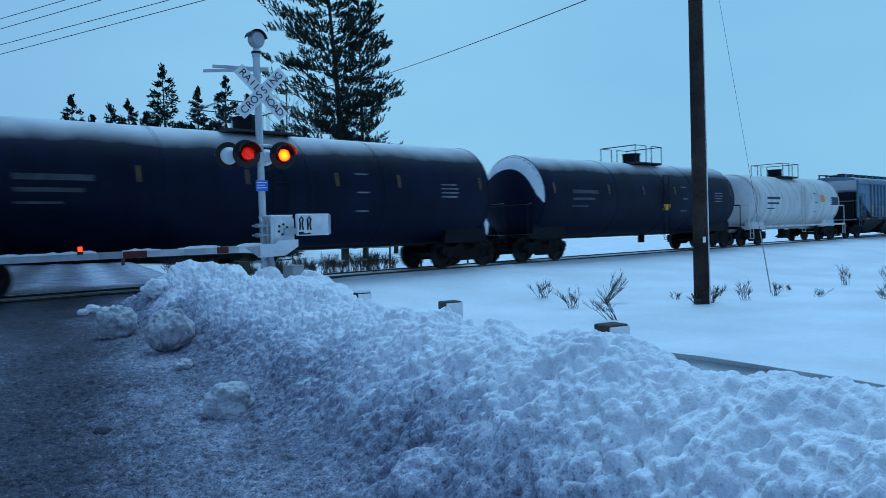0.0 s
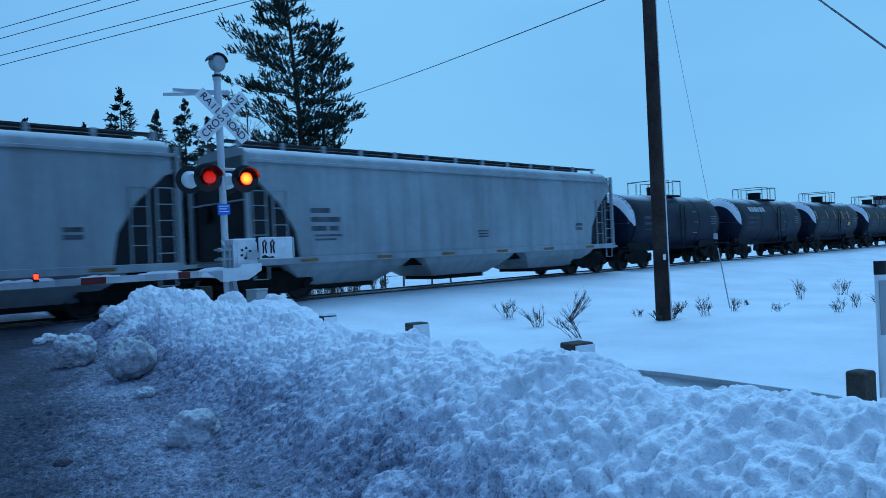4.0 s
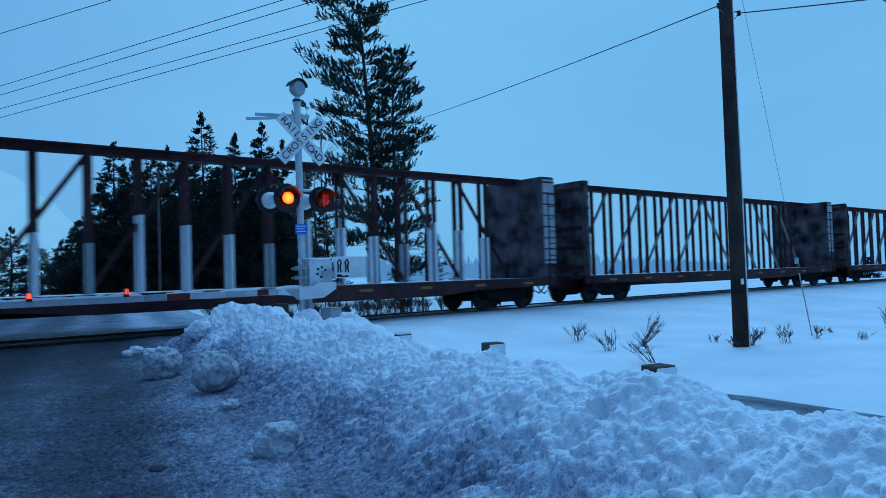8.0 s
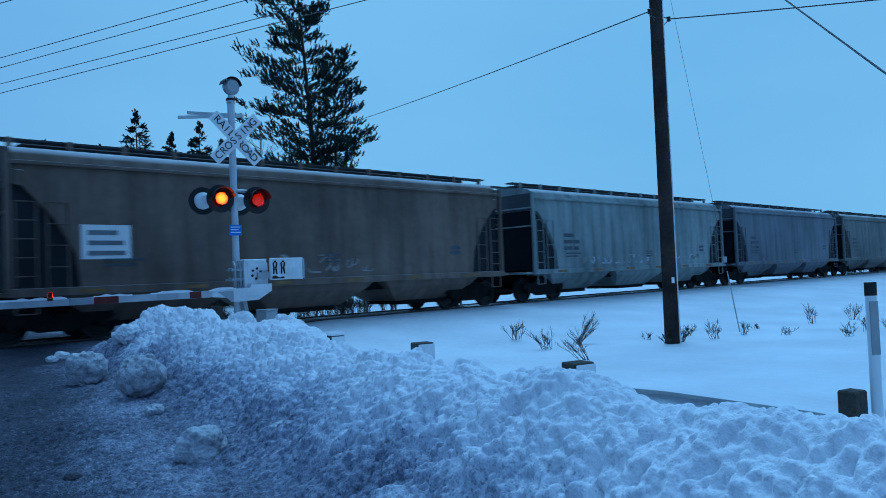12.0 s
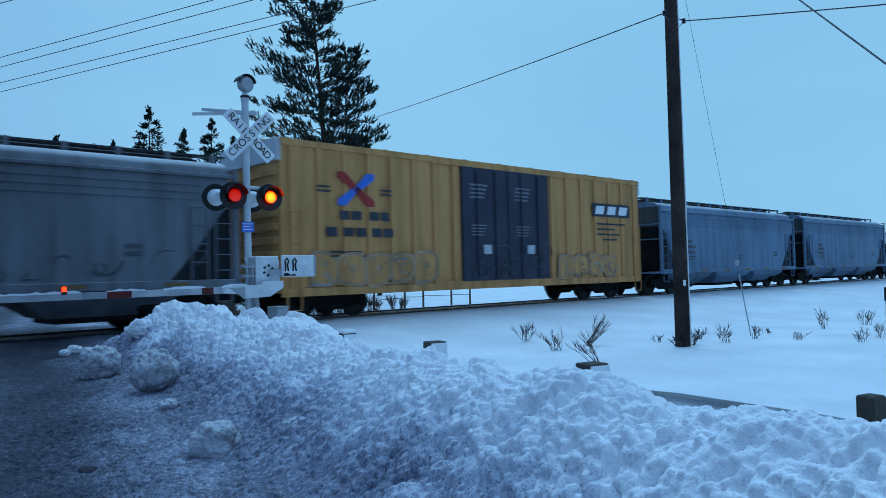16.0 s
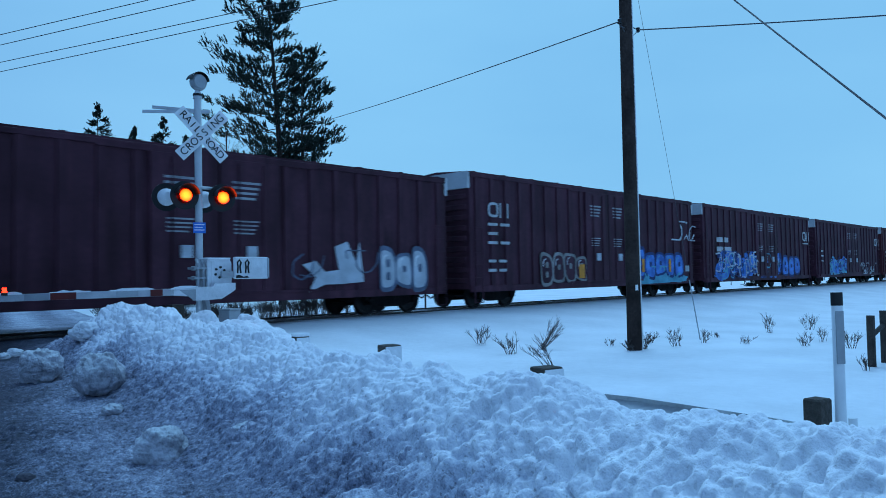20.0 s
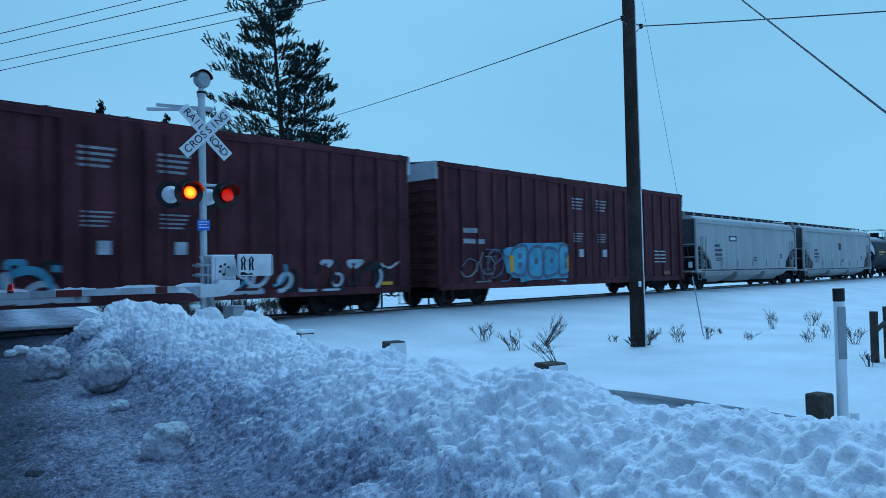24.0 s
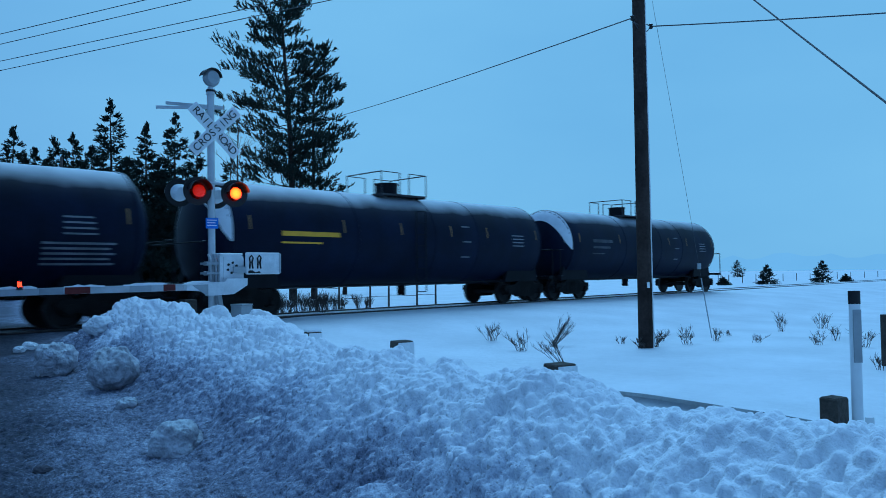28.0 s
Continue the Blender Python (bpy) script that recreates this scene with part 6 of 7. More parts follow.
        part("graffiti_stroke", band([(cx - a * 0.55, cz + b * 0.2), (cx - a * 0.5, cz + b * 0.62), (cx - a * 0.1, cz + b * 0.72)], 0.05, y - 0.015, y + 0.001), glint, car, "pale shine on the graffiti")


def cloud_shape(car, x0, x1, z0, z1, y, mat, seed, d=0.003):
    rnd = random.Random(seed)
    k = 26
    pts = []
    for i in range(k):
        t = 2 * math.pi * i / k
        r = 1 + rnd.uniform(-0.16, 0.16)
        cx, sz = math.cos(t), math.sin(t)
        pts.append(((x0 + x1) / 2 + (x1 - x0) / 2 * r * math.copysign(abs(cx) ** 0.5, cx), (z0 + z1) / 2 + (z1 - z0) / 2 * r * math.copysign(abs(sz) ** 0.5, sz)))
    part("graffiti", prism(B(), pts, y - d, y + 0.001), mat, car, "spray-painted graffiti ground")


def tank_car(x_left, x_right, top, mat, label, platform_at=0.0, marks=M_MARKFAINT, yellow=True, long_rail=False, seed=1, tick=None):
    car, half = rolling_stock("tank_car", label, "tank car", x_left, x_right, 1.35)
    r = (top - 0.72) / 2
    zc = 0.72 + r
    hl = half - 0.35
    n = 40
    xs = [(-hl + 0.62 - 0.62 * math.sqrt(max(0.0, 1 - f * f)), r * f) for f in (0.02, 0.3, 0.55, 0.75, 0.88, 0.96, 1.0)]
    xs += [(x, r) for x in np.linspace(-hl + 1.2, hl - 1.2, 6)]
    xs += [(-x, rr) for x, rr in xs[:7][::-1]]
    bm = loft(B(), [[(x, rr * math.cos(t), zc + rr * math.sin(t)) for t in [2 * math.pi * i / n for i in range(n)]] for x, rr in xs])
    tank = part("tank", bm, mat, car, smooth=True)
    dark = M_TANKDARK if mat is not M_TANKWHITE else mat
    for x in (-hl + 0.55, -hl * 0.34, 0.12 * hl, hl * 0.42, hl - 0.55):
        bm = loft(B(), [[(x + dx, rr * math.cos(t), zc + rr * math.sin(t)) for t in [2 * math.pi * i / n for i in range(n)]] for dx, rr in ((-0.035, r + 0.002), (-0.025, r + 0.012), (0.025, r + 0.012), (0.035, r + 0.002))], cap=False)
        part("seam_band", bm, mat, tank, smooth=True)
    for s in (-1, 1):
        bm = B()
        box(bm, s * (half - 2.4), s * (half - 0.02), -0.28, 0.28, 0.66, 0.92, 0.02)
        prism(bm, [(s * (half - 2.5), 0.78), (s * (half - 0.6), 0.78), (s * (half - 0.8), zc - r * 0.35), (s * (half - 2.2), zc - r * 0.35)], -r * 0.72, -r * 0.60)
        prism(bm, [(s * (half - 2.5), 0.78), (s * (half - 0.6), 0.78), (s * (half - 0.8), zc - r * 0.35), (s * (half - 2.2), zc - r * 0.35)], r * 0.60, r * 0.72)
        box(bm, s * (half - 0.32), s * (half - 0.02), -1.4, 1.4, 0.84, 0.95)
        part("end_sill", bm, dark, car, "heavy end sill and tank saddle")
        bm = pipe(B(), [(s * (half - 0.06), -1.38, 0.9), (s * (half - 0.06), -1.38, 1.95), (s * (half - 0.35), -1.32, 2.0), (s * (half - 0.06), -1.38, 1.95)], 0.022, 5)
        pipe(bm, [(s * (half - 0.06), 1.38, 0.9), (s * (half - 0.06), 1.38, 1.95), (s * (half - 0.06), -1.38, 1.95)], 0.022, 5)
        part("end_handrail", bm, dark, car)
        part("sill_step", ladder_bm(s * (half - 0.22), -1.42, 0.35, 0.9, 0.34, 0.26), dark, car)
    if long_rail:
        bm = box(B(), -half + 0.2, half - 0.2, -1.45, -1.37, 0.86, 0.95)
        pipe(bm, [(-half + 1.6, -1.43, 0.9), (-half + 1.6, -1.43, 1.05)], 0.02, 5)
        part("side_rail", bm, dark, car)
    else:
        part("side_pipe", pipe(B(), [(-half + 0.5, -0.9, 0.80), (half - 0.5, -0.9, 0.80)], 0.03, 5), dark, car)
    # top fittings: platform, protective housing, rails
    px = platform_at * hl
    bm = box(B(), px - 0.95, px + 0.95, -0.85, -0.38, top - 0.06, top - 0.01)
    box(bm, px - 0.95, px + 0.95, 0.38, 0.85, top - 0.06, top - 0.01)
    for dx in (-0.9, 0.9):
        box(bm, px + dx - 0.04, px + dx + 0.04, -0.85, 0.85, top - 0.10, top - 0.06)
    plat = part("top_platform", bm, M_WALK, car, "dark steel grating platform", )
    bm = rod(B(), (px, 0, top - 0.15), (px, 0, top + 0.36), 0.36, 18)
    rod(bm, (px, 0, top + 0.36), (px, 0, top + 0.41), 0.39, 18)
    part("valve_housing", bm, M_TANKDARK, car, "round dark valve housing", smooth=True)
    rod_r = 0.02
    for sy in (-0.85, 0.85):
        for a, b in ((-0.95, -0.2), (0.2, 0.95)):
            bm = pipe(B(), [(px + a, sy, top - 0.03), (px + a, sy, top + 0.66), (px + b, sy, top + 0.66), (px + b, sy, top - 0.03)], rod_r, 5)
            part("platform_rail", bm, M_WALK, plat)
    for a in (-0.95, 0.95):
        part("platform_rail", pipe(B(), [(px + a, -0.85, top + 0.66), (px + a, 0.85, top + 0.66)], rod_r, 5), M_WALK, plat)
    part("ladder", ladder_bm(px + 0.1, -r * 1.0 - 0.04, 0.55, zc + r * 0.6, 0.40, 0.34), dark, car)
    bm = rod(B(), (px + 0.6, 0, 0.42), (px + 0.6, 0, 0.8), 0.14, 10)
    part("bottom_outlet", bm, M_TRUCK, car)
    # side markings follow the shell
    def plate(x, z, w, h, m, name="stencil"):
        rows = []
        for zz in np.linspace(z, z + h, 4):
            yy = -math.sqrt(max(0.0, (r + 0.006) ** 2 - (zz - zc) ** 2))
            rows.append(((x, yy, zz), (x + w, yy, zz)))
        bm = B()
        vs = [[bm.verts.new(p) for p in row] for row in rows]
        for a, b in zip(vs, vs[1:]):
            bm.faces.new((a[0], a[1], b[1], b[0]))
        part(name, bm, m, tank, "painted marking on the tank shell")
    rnd = random.Random(seed)
    if yellow:
        for f in (-0.86, -0.42, -0.10, 0.22, 0.48, 0.88):
            plate(f * hl, zc + 0.12, 0.11 if tick else 0.05, 0.55 if tick else 0.36, tick or (M_SILLMARK if mat is not M_TANKWHITE else M_ORANGE), "reflector")
    if marks is M_REFLY:
        plate(-hl * 0.72, zc - 0.02, 1.9, 0.13, marks)
        plate(-hl * 0.72, zc - 0.22, 1.3, 0.05, marks)
    else:
        for k in range(3):
            plate(-hl * 0.72, zc + 0.12 - k * 0.24, (1.5, 1.3, 0.9)[k], (0.13, 0.09, 0.05)[k], marks)
    if mat is not M_TANKWHITE:
        # driven snow on the leading head
        rows = []
        for i in range(19):
            g = i / 18
            t = radians(-8 + 196 * g)
            inner = 0.975 - 0.33 * math.sin(math.pi * g) ** 0.6 * (0.92 + 0.08 * math.sin(9 * g + seed))
            rows.append([(-hl + 0.62 - 0.62 * math.sqrt(max(0.0, 1 - f * f)) - 0.012, -r * f * math.cos(t), zc + r * f * math.sin(t)) for f in np.linspace(inner, 0.985, 5)])
        part("head_snow", loft(B(), rows, cap=False, close=False), M_CAP, tank, "driven snow on the tank's head", smooth=True)
    for k in range(4):
        plate(hl * 0.68, zc + 0.22 - k * 0.12, 0.6 + 0.1 * rnd.random(), 0.04, M_MARKG if mat is not M_TANKWHITE else M_MARKD)
    for k in range(3):
        plate(hl * 0.30, zc + 0.45 - k * 0.5, 0.4, 0.04, M_MARKG if mat is not M_TANKWHITE else M_MARKD)
    return car, plate, hl, zc, r


def hopper_car(x_left, x_right, top, mat, label, sill=1.15, ribbed=False, hatch_dark=True, marks=None, cut=2.3, seed=1, stripe=False, accent=None, square=False, plain=False):
    car, half = rolling_stock("covered_hopper_car", label, "hopper car", x_left, x_right, 1.45)
    w = 1.50
    body_len = half - 0.55
    eave = top - 0.34

    def section(x, zb):
        pts = []
        side = [(w * 0.985, zb), (w, zb + 0.25), (w, zb + (eave - zb) * 0.55), (w * 0.985, eave - 0.45), (w * 0.93, eave - 0.14), (w * 0.80, eave + 0.04), (w * 0.5, eave + 0.13), (0, eave + 0.17)]
        if zb > eave - 1.0:
            side[2] = (w, zb + 0.3)
        pts += [(x, -yy, zz) for yy, zz in side]
        pts += [(x, yy, zz) for yy, zz in side[::-1][1:]]
        return pts

    stations = []
    zt = sill + (eave - sill) * 0.66
    ends = ((-body_len, zt), (-body_len + 0.25, zt - 0.25), (-body_len + cut * 0.55, sill + (zt - sill) * 0.42), (-body_len + cut, sill))
    curved = not (square or ribbed or stripe)
    if curved:
        zt = sill + (eave - sill) * 0.74
        ends = ((-body_len, zt), (-body_len + 0.16, zt - 0.03), (-body_len + cut * 0.60, sill + (zt - sill) * 0.68), (-body_len + cut * 0.92, sill + (zt - sill) * 0.34), (-body_len + cut, sill))
    if square:
        zt = sill + (eave - sill) * 0.44
        ends = ((-body_len, zt), (-body_len + 0.45, zt - 0.02), (-body_len + cut * 0.93, sill + (zt - sill) * 0.36), (-body_len + cut, sill))
    for x, zb in (*ends, (0, sill), *[(-a, b) for a, b in ends[::-1]]) if square or curved else ((-body_len, zt), (-body_len + 0.25, zt - 0.25), (-body_len + cut * 0.55, sill + (zt - sill) * 0.42), (-body_len + cut, sill), (0, sill), (body_len - cut, sill), (body_len - cut * 0.55, sill + (zt - sill) * 0.42), (body_len - 0.25, zt - 0.25), (body_len, zt)):
        stations.append(section(x, zb))
    part("body", loft(B(), stations), mat, car, smooth=True)
    # dark sheets put the cutouts' shade and grime into colour
    for s in (-1, 1):
        for sy in (-1, 1):
            edge = [(s * x, z) for x, z in ((-body_len - 0.05, sill), (-body_len - 0.05, zt), *ends)]
            part("slope_sheet", prism(B(), edge if s > 0 else edge[::-1], sy * (w - 0.14) - 0.01, sy * (w - 0.14) + 0.01), M_HOPDARK, car, "dark slope sheet, the end cutout's shade and grime in its colour")
    for s in (-1, 1):
        bm = box(B(), s * 0 - half + 0.35, half - 0.35, s * w - 0.05, s * w + 0.05, sill - 0.16, sill + 0.02, 0.01)
        part("side_sill", bm, M_HOPDARK if ribbed else mat, car)
        bm = box(B(), -body_len - 0.05, body_len + 0.05, s * (w + 0.005) - 0.05, s * (w + 0.005) + 0.05, eave - 0.34, eave - 0.26, 0.01)
        part("top_chord", bm, mat, car)
    # bays
    nb = 3
    for i in range(nb):
        cx = (i - 1) * (2 * (body_len - cut * 0.55) / nb)
        hw = (body_len - cut * 0.55) / nb
        lo = 0.36
        bm = loft(B(), [[(cx - a, -b, z), (cx + a, -b, z), (cx + a, b, z), (cx - a, b, z)] for a, b, z in ((hw * 0.97, w * 0.95, sill), (hw * 0.80, w * 0.84, sill - 0.34), (hw * 0.52, 0.78, lo))])
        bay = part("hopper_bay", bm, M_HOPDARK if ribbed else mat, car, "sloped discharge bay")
        part("outlet_gate", box(B(), cx - hw * 0.44, cx + hw * 0.44, -0.82, 0.82, lo - 0.12, lo), M_TRUCK, bay)
    part("centre_sill", box(B(), -half + 0.1, half - 0.1, -0.22, 0.22, 0.72, 1.0), M_TRUCK, car)
    # dark box added to fill the shaded gaps between the bays
    part("underframe", box(B(), -body_len + cut * 0.8, body_len - cut * 0.8, -0.95, 0.95, 0.74, sill - 0.02), M_TRUCK, car, "dark underframe box standing for shade between the bays")
    # roof walkway and hatches
    bm = box(B(), -body_len - 0.25, body_len + 0.25, -0.72, -0.38, top - 0.06, top - 0.02)
    part("roof_walkway", bm, M_WALK, car, "dark grating roof walkway")
    bm = box(B(), -body_len - 0.25, body_len + 0.25, 0.38, 0.72, top - 0.06, top - 0.02)
    part("roof_walkway", bm, M_WALK, car)
    bm = box(B(), -body_len + 0.4, body_len - 0.4, -0.32, 0.32, eave + 0.12, eave + 0.30, 0.03)
    part("hatch_trough", bm, M_WALK if hatch_dark else mat, car, "long trough hatch cover")
    k = 13
    sup = to_mesh("walkway_bracket", box(B(), -0.05, 0.05, -0.04, 0.04, -0.30, 0.0), mat)
    for i in range(k):
        for sy in (-0.78, 0.78):
            part("walkway_bracket", sup, None, car, at=pose(-body_len + 0.1 + (2 * body_len - 0.2) * i / (k - 1), sy, top - 0.02))
    if ribbed:
        rib = to_mesh("side_post", box(B(), -0.045, 0.045, -0.09, 0.0, 0, eave - 0.35 - sill, 0.008), mat)
        nr = 17
        for i in range(nr):
            x = -body_len + cut * 0.9 + (2 * body_len - 1.8 * cut) * i / (nr - 1)
            part("side_post", rib, None, car, at=pose(x, -w, sill + 0.05))
            part("side_post", rib, None, car, at=pose(x, w, sill + 0.05, 0, 0, 180))
        rib_x = [-body_len + cut * 0.9 + (2 * body_len - 1.8 * cut) * i / (nr - 1) for i in range(nr)]
        for i in (0, 3, 6, 10, 13, 16):
            part("reflector", box(B(), rib_x[i] - 0.055, rib_x[i] + 0.055, -w - 0.097, -w - 0.088, sill + 0.06, sill + 0.72), M_REFLY, car, "yellow reflector strip")
        for i in (2, 3, 4):
            for dz in (0.0, 0.13):
                part("stencil", box(B(), rib_x[i] + 0.09, rib_x[i + 1] - 0.09, -w - 0.008, -w + 0.002, sill + 0.80 + dz, sill + 0.86 + dz), M_MARKD, car, "dark painted stencil bar")
        for i, z in ((13, 0.2), (14, 0.55)):
            part("stencil", box(B(), rib_x[i] + 0.1, rib_x[i + 1] - 0.1, -w - 0.008, -w + 0.002, sill + z, sill + z + 0.42), M_MARKD, car, "dark consolidated stencil panel")
        for s in (-1, 1):
            part("end_cap_sheet", box(B(), s * body_len - 0.02, s * body_len + 0.02, -w + 0.05, w - 0.05, eave - 0.75, eave - 0.1), M_ROOF, car, "pale upper end sheet dusted with snow")
    for s in (-1, 1):
        for sy in (-1, 1):
            bm = box(B(), s * (half - 0.48), s * (half - 0.38), sy * w - 0.05, sy * w + 0.05, sill - 0.1, eave - 0.1)
            part("corner_post", bm, mat, car)
        for x in (half - 0.75, half - 1.35):
            part("ladder", ladder_bm(s * x, -w - 0.02, sill - 0.5 if x > half - 1 else sill, sill + (eave - sill) * 0.62, 0.40, 0.36), mat, car)
        bm = box(B(), s * (half - 1.5), s * (half - 0.02), -1.45, 1.45, sill - 0.14, sill - 0.06)
        part("end_platform", bm, mat, car)
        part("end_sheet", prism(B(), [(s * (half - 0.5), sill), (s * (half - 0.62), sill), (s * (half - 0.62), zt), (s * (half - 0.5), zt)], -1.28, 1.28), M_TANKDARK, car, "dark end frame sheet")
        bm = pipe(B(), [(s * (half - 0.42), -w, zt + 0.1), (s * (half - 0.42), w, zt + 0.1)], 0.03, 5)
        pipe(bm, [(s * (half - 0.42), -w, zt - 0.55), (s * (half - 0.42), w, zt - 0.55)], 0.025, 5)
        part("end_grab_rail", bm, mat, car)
    # darker sheet paints the shade of the end face along with its grime
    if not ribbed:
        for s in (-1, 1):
            part("upper_end_sheet", prism(B(), [(s * (body_len + 0.004), zt + 0.02), (s * (body_len + 0.02), zt + 0.02), (s * (body_len + 0.02), eave - 0.12), (s * (body_len + 0.004), eave - 0.12)], -w * 0.96, w * 0.96), M_BAYGREY, car, "upper end sheet, darkened for end-face shade and grime")
    bm = loft(B(), [[(-half + 0.40 + dx, 0.75 + 0.26 * math.cos(t), sill + 1.25 + 0.26 * math.sin(t)) for t in [2 * math.pi * i / 16 for i in range(16)]] for dx in (0, 0.03)])
    part("brake_wheel", bm, M_TRUCK, car)
    md = marks or M_MARKFADE
    x0 = -body_len + cut + 0.35
    if not ribbed and not plain:
        bars(car, x0, -w - 0.012, sill + 1.18, [(0.62,), (0.95,), (0.5, 0.3)], 0.13, 0.11, md)
    if square:
        part("sill_line", box(B(), -body_len + 0.3, body_len - 0.3, -w - 0.056, -w - 0.048, sill - 0.09, sill - 0.03), M_MARKD, car, "thin dark line along the sill")
        for i in range(7):
            part("side_stake", box(B(), (i - 3) * 2.15 - 0.025, (i - 3) * 2.15 + 0.025, -w - 0.05, -w + 0.01, sill + 0.12, sill + 0.50, 0.006), mat, car)
    bars(car, x0 + 0.1, -w - 0.012, sill + 0.55, [(0.9,), (0.7,)], 0.05, 0.06, md)
    bars(car, body_len - cut - 1.0, -w - 0.012, sill + 0.75, [(0.4,), (0.4,)], 0.10, 0.06, md)
    bars(car, 0.2, -w - 0.012, sill + 0.60, [(0.5,), (0.45,), (0.5,)], 0.04, 0.05, md)
    for f in np.linspace(-0.8, 0.8, 6):
        part("reflector", box(B(), f * body_len - 0.28, f * body_len + 0.28, -w - 0.058, -w - 0.05, sill - 0.11, sill - 0.03), accent or M_SILLMARK, car)
    if stripe:
        for z in (eave - 0.55, eave - 0.72, eave - 0.89):
            part("side_swage", box(B(), -body_len + 0.3, body_len - 0.3, -w - 0.022, -w + 0.02, z, z + 0.035), mat, car)
    return car, half, w, sill, eave


def box_car(x_left, x_right, eave, sill, mat, label, door_mat=None, doors=2, door_w=1.55, door_x=0.0, white_end=True, ribs=9, roof_mat=None, marks=M_MARKG, tall_marks=True, seed=1):
    car, half = rolling_stock("box_car", label, "boxcar", x_left, x_right, 1.9)
    w = 1.52
    bl = half
    bm = box(B(), -bl, bl, -w, w, sill, eave)
    part("body", bm, mat, car)
    loftr = [[(x, -w - 0.03, eave), (x, w + 0.03, eave), (x, w + 0.03, eave + 0.05), (x, 0, eave + 0.16), (x, -w - 0.03, eave + 0.05)] for x in (-bl - 0.02, bl + 0.02)]
    part("roof", loft(B(), loftr), roof_mat or mat, car)
    rb = to_mesh("roof_rib", loft(B(), [[(x, -w - 0.02, eave + 0.05), (x, 0, eave + 0.16), (x, w + 0.02, eave + 0.05), (x, w + 0.02, eave + 0.075), (x, 0, eave + 0.19), (x, -w - 0.02, eave + 0.075)] for x in (-0.05, 0.05)]), roof_mat or mat)
    for i in range(11):
        part("roof_rib", rb, None, car, at=pose(-bl + 0.3 + (2 * bl - 0.6) * i / 10, 0, 0))
    dw = door_w * doors / 2
    rib = to_mesh("side_post", prism(B(), [(-0.10, 0), (0.10, 0), (0.10, eave - sill - 0.25), (-0.10, eave - sill - 0.25)], -0.055, 0.01), mat)
    for sy in (-1, 1):
        for side in (-1, 1):
            a, b = (-bl + 0.35, door_x - dw - 0.25) if side < 0 else (door_x + dw + 0.25, bl - 0.35)
            n = max(3, int(round((b - a) / 0.82)) + 1)
            for i in range(n):
                part("side_post", rib, None, car, at=pose(a + (b - a) * i / (n - 1), sy * w, sill + 0.12, 0, 0, 0 if sy < 0 else 180))
        part("side_sill", box(B(), -bl + 0.02, bl - 0.02, sy * w - 0.06, sy * w + 0.06, sill - 0.10, sill + 0.12, 0.01), mat, car)
        part("top_chord", box(B(), -bl + 0.02, bl - 0.02, sy * w - 0.06, sy * w + 0.06, eave - 0.13, eave - 0.004, 0.01), mat, car)
    part("centre_sill", box(B(), -bl, bl, -0.25, 0.25, 0.66, sill), M_TRUCK, car)
    for i in range(doors):
        x0 = door_x - dw + door_w * i
        bm = box(B(), x0 + 0.02, x0 + door_w - 0.02, -w - 0.10, -w + 0.01, sill + 0.15, eave - 0.16, 0.01)
        door = part("door", bm, door_mat or mat, car, "sliding plug door")
        for f in (0.3, 0.7):
            bm = rod(B(), (x0 + door_w * f, -w - 0.13, sill + 0.2), (x0 + door_w * f, -w - 0.13, eave - 0.25), 0.022, 6)
            part("door_lock_rod", bm, door_mat or mat, door)
        part("door_handle", box(B(), x0 + door_w * 0.42, x0 + door_w * 0.58, -w - 0.16, -w - 0.10, sill + 1.0, sill + 1.3), M_PALE, door, "pale latch handle plate")
        if tall_marks:
            for k in range(4):
                part("stencil", box(B(), x0 + 0.35, x0 + 0.35 + 0.8 - 0.05 * k, -w - 0.106, -w - 0.099, eave - 0.75 - k * 0.13, eave - 0.69 - k * 0.13), marks, door, "painted stencil bar")
                part("stencil", box(B(), x0 + 0.40, x0 + 0.40 + 0.7 - 0.05 * k, -w - 0.106, -w - 0.099, sill + 1.9 - k * 0.1, sill + 1.94 - k * 0.1), marks, door)
    for sz in (sill + 0.14, eave - 0.14):
        part("door_track", box(B(), door_x - dw - 1.2, door_x + dw + 1.2, -w - 0.09, -w - 0.055, sz - 0.03, sz + 0.03), mat, car)
    for s in (-1, 1):
        ez = to_mesh("end_corrugation", box(B(), 0, 0.07, -w + 0.12, w - 0.12, -0.10, 0.10, 0.03), mat)
        for k in range(9):
            part("end_corrugation", ez, None, car, at=pose(s * bl, 0, sill + 0.3 + k * (eave - sill - 1.1) / 8, 0, 0, 0 if s > 0 else 180))
        if white_end:
            part("end_hood", box(B(), s * bl - (0.02 if s > 0 else 0.10), s * bl + (0.10 if s > 0 else 0.02), -w - 0.01, w + 0.01, eave - 0.52, eave + 0.05), M_ROOF, car, "pale galvanised end hood with snow")
        part("ladder", ladder_bm(s * (bl - 0.32), -w - 0.10, sill - 0.45, sill + 2.1, 0.42, 0.38), mat, car)
    return car, bl, w


def centerbeam_car(x_left, x_right, top, deck, mat, label, seed=1):
    car, half = rolling_stock("centerbeam_flatcar", label, "centerbeam flatcar", x_left, x_right, 1.9)
    w = 1.42
    part("deck", box(B(), -half, half, -w, w, deck - 0.12, deck, 0.01), mat, car)
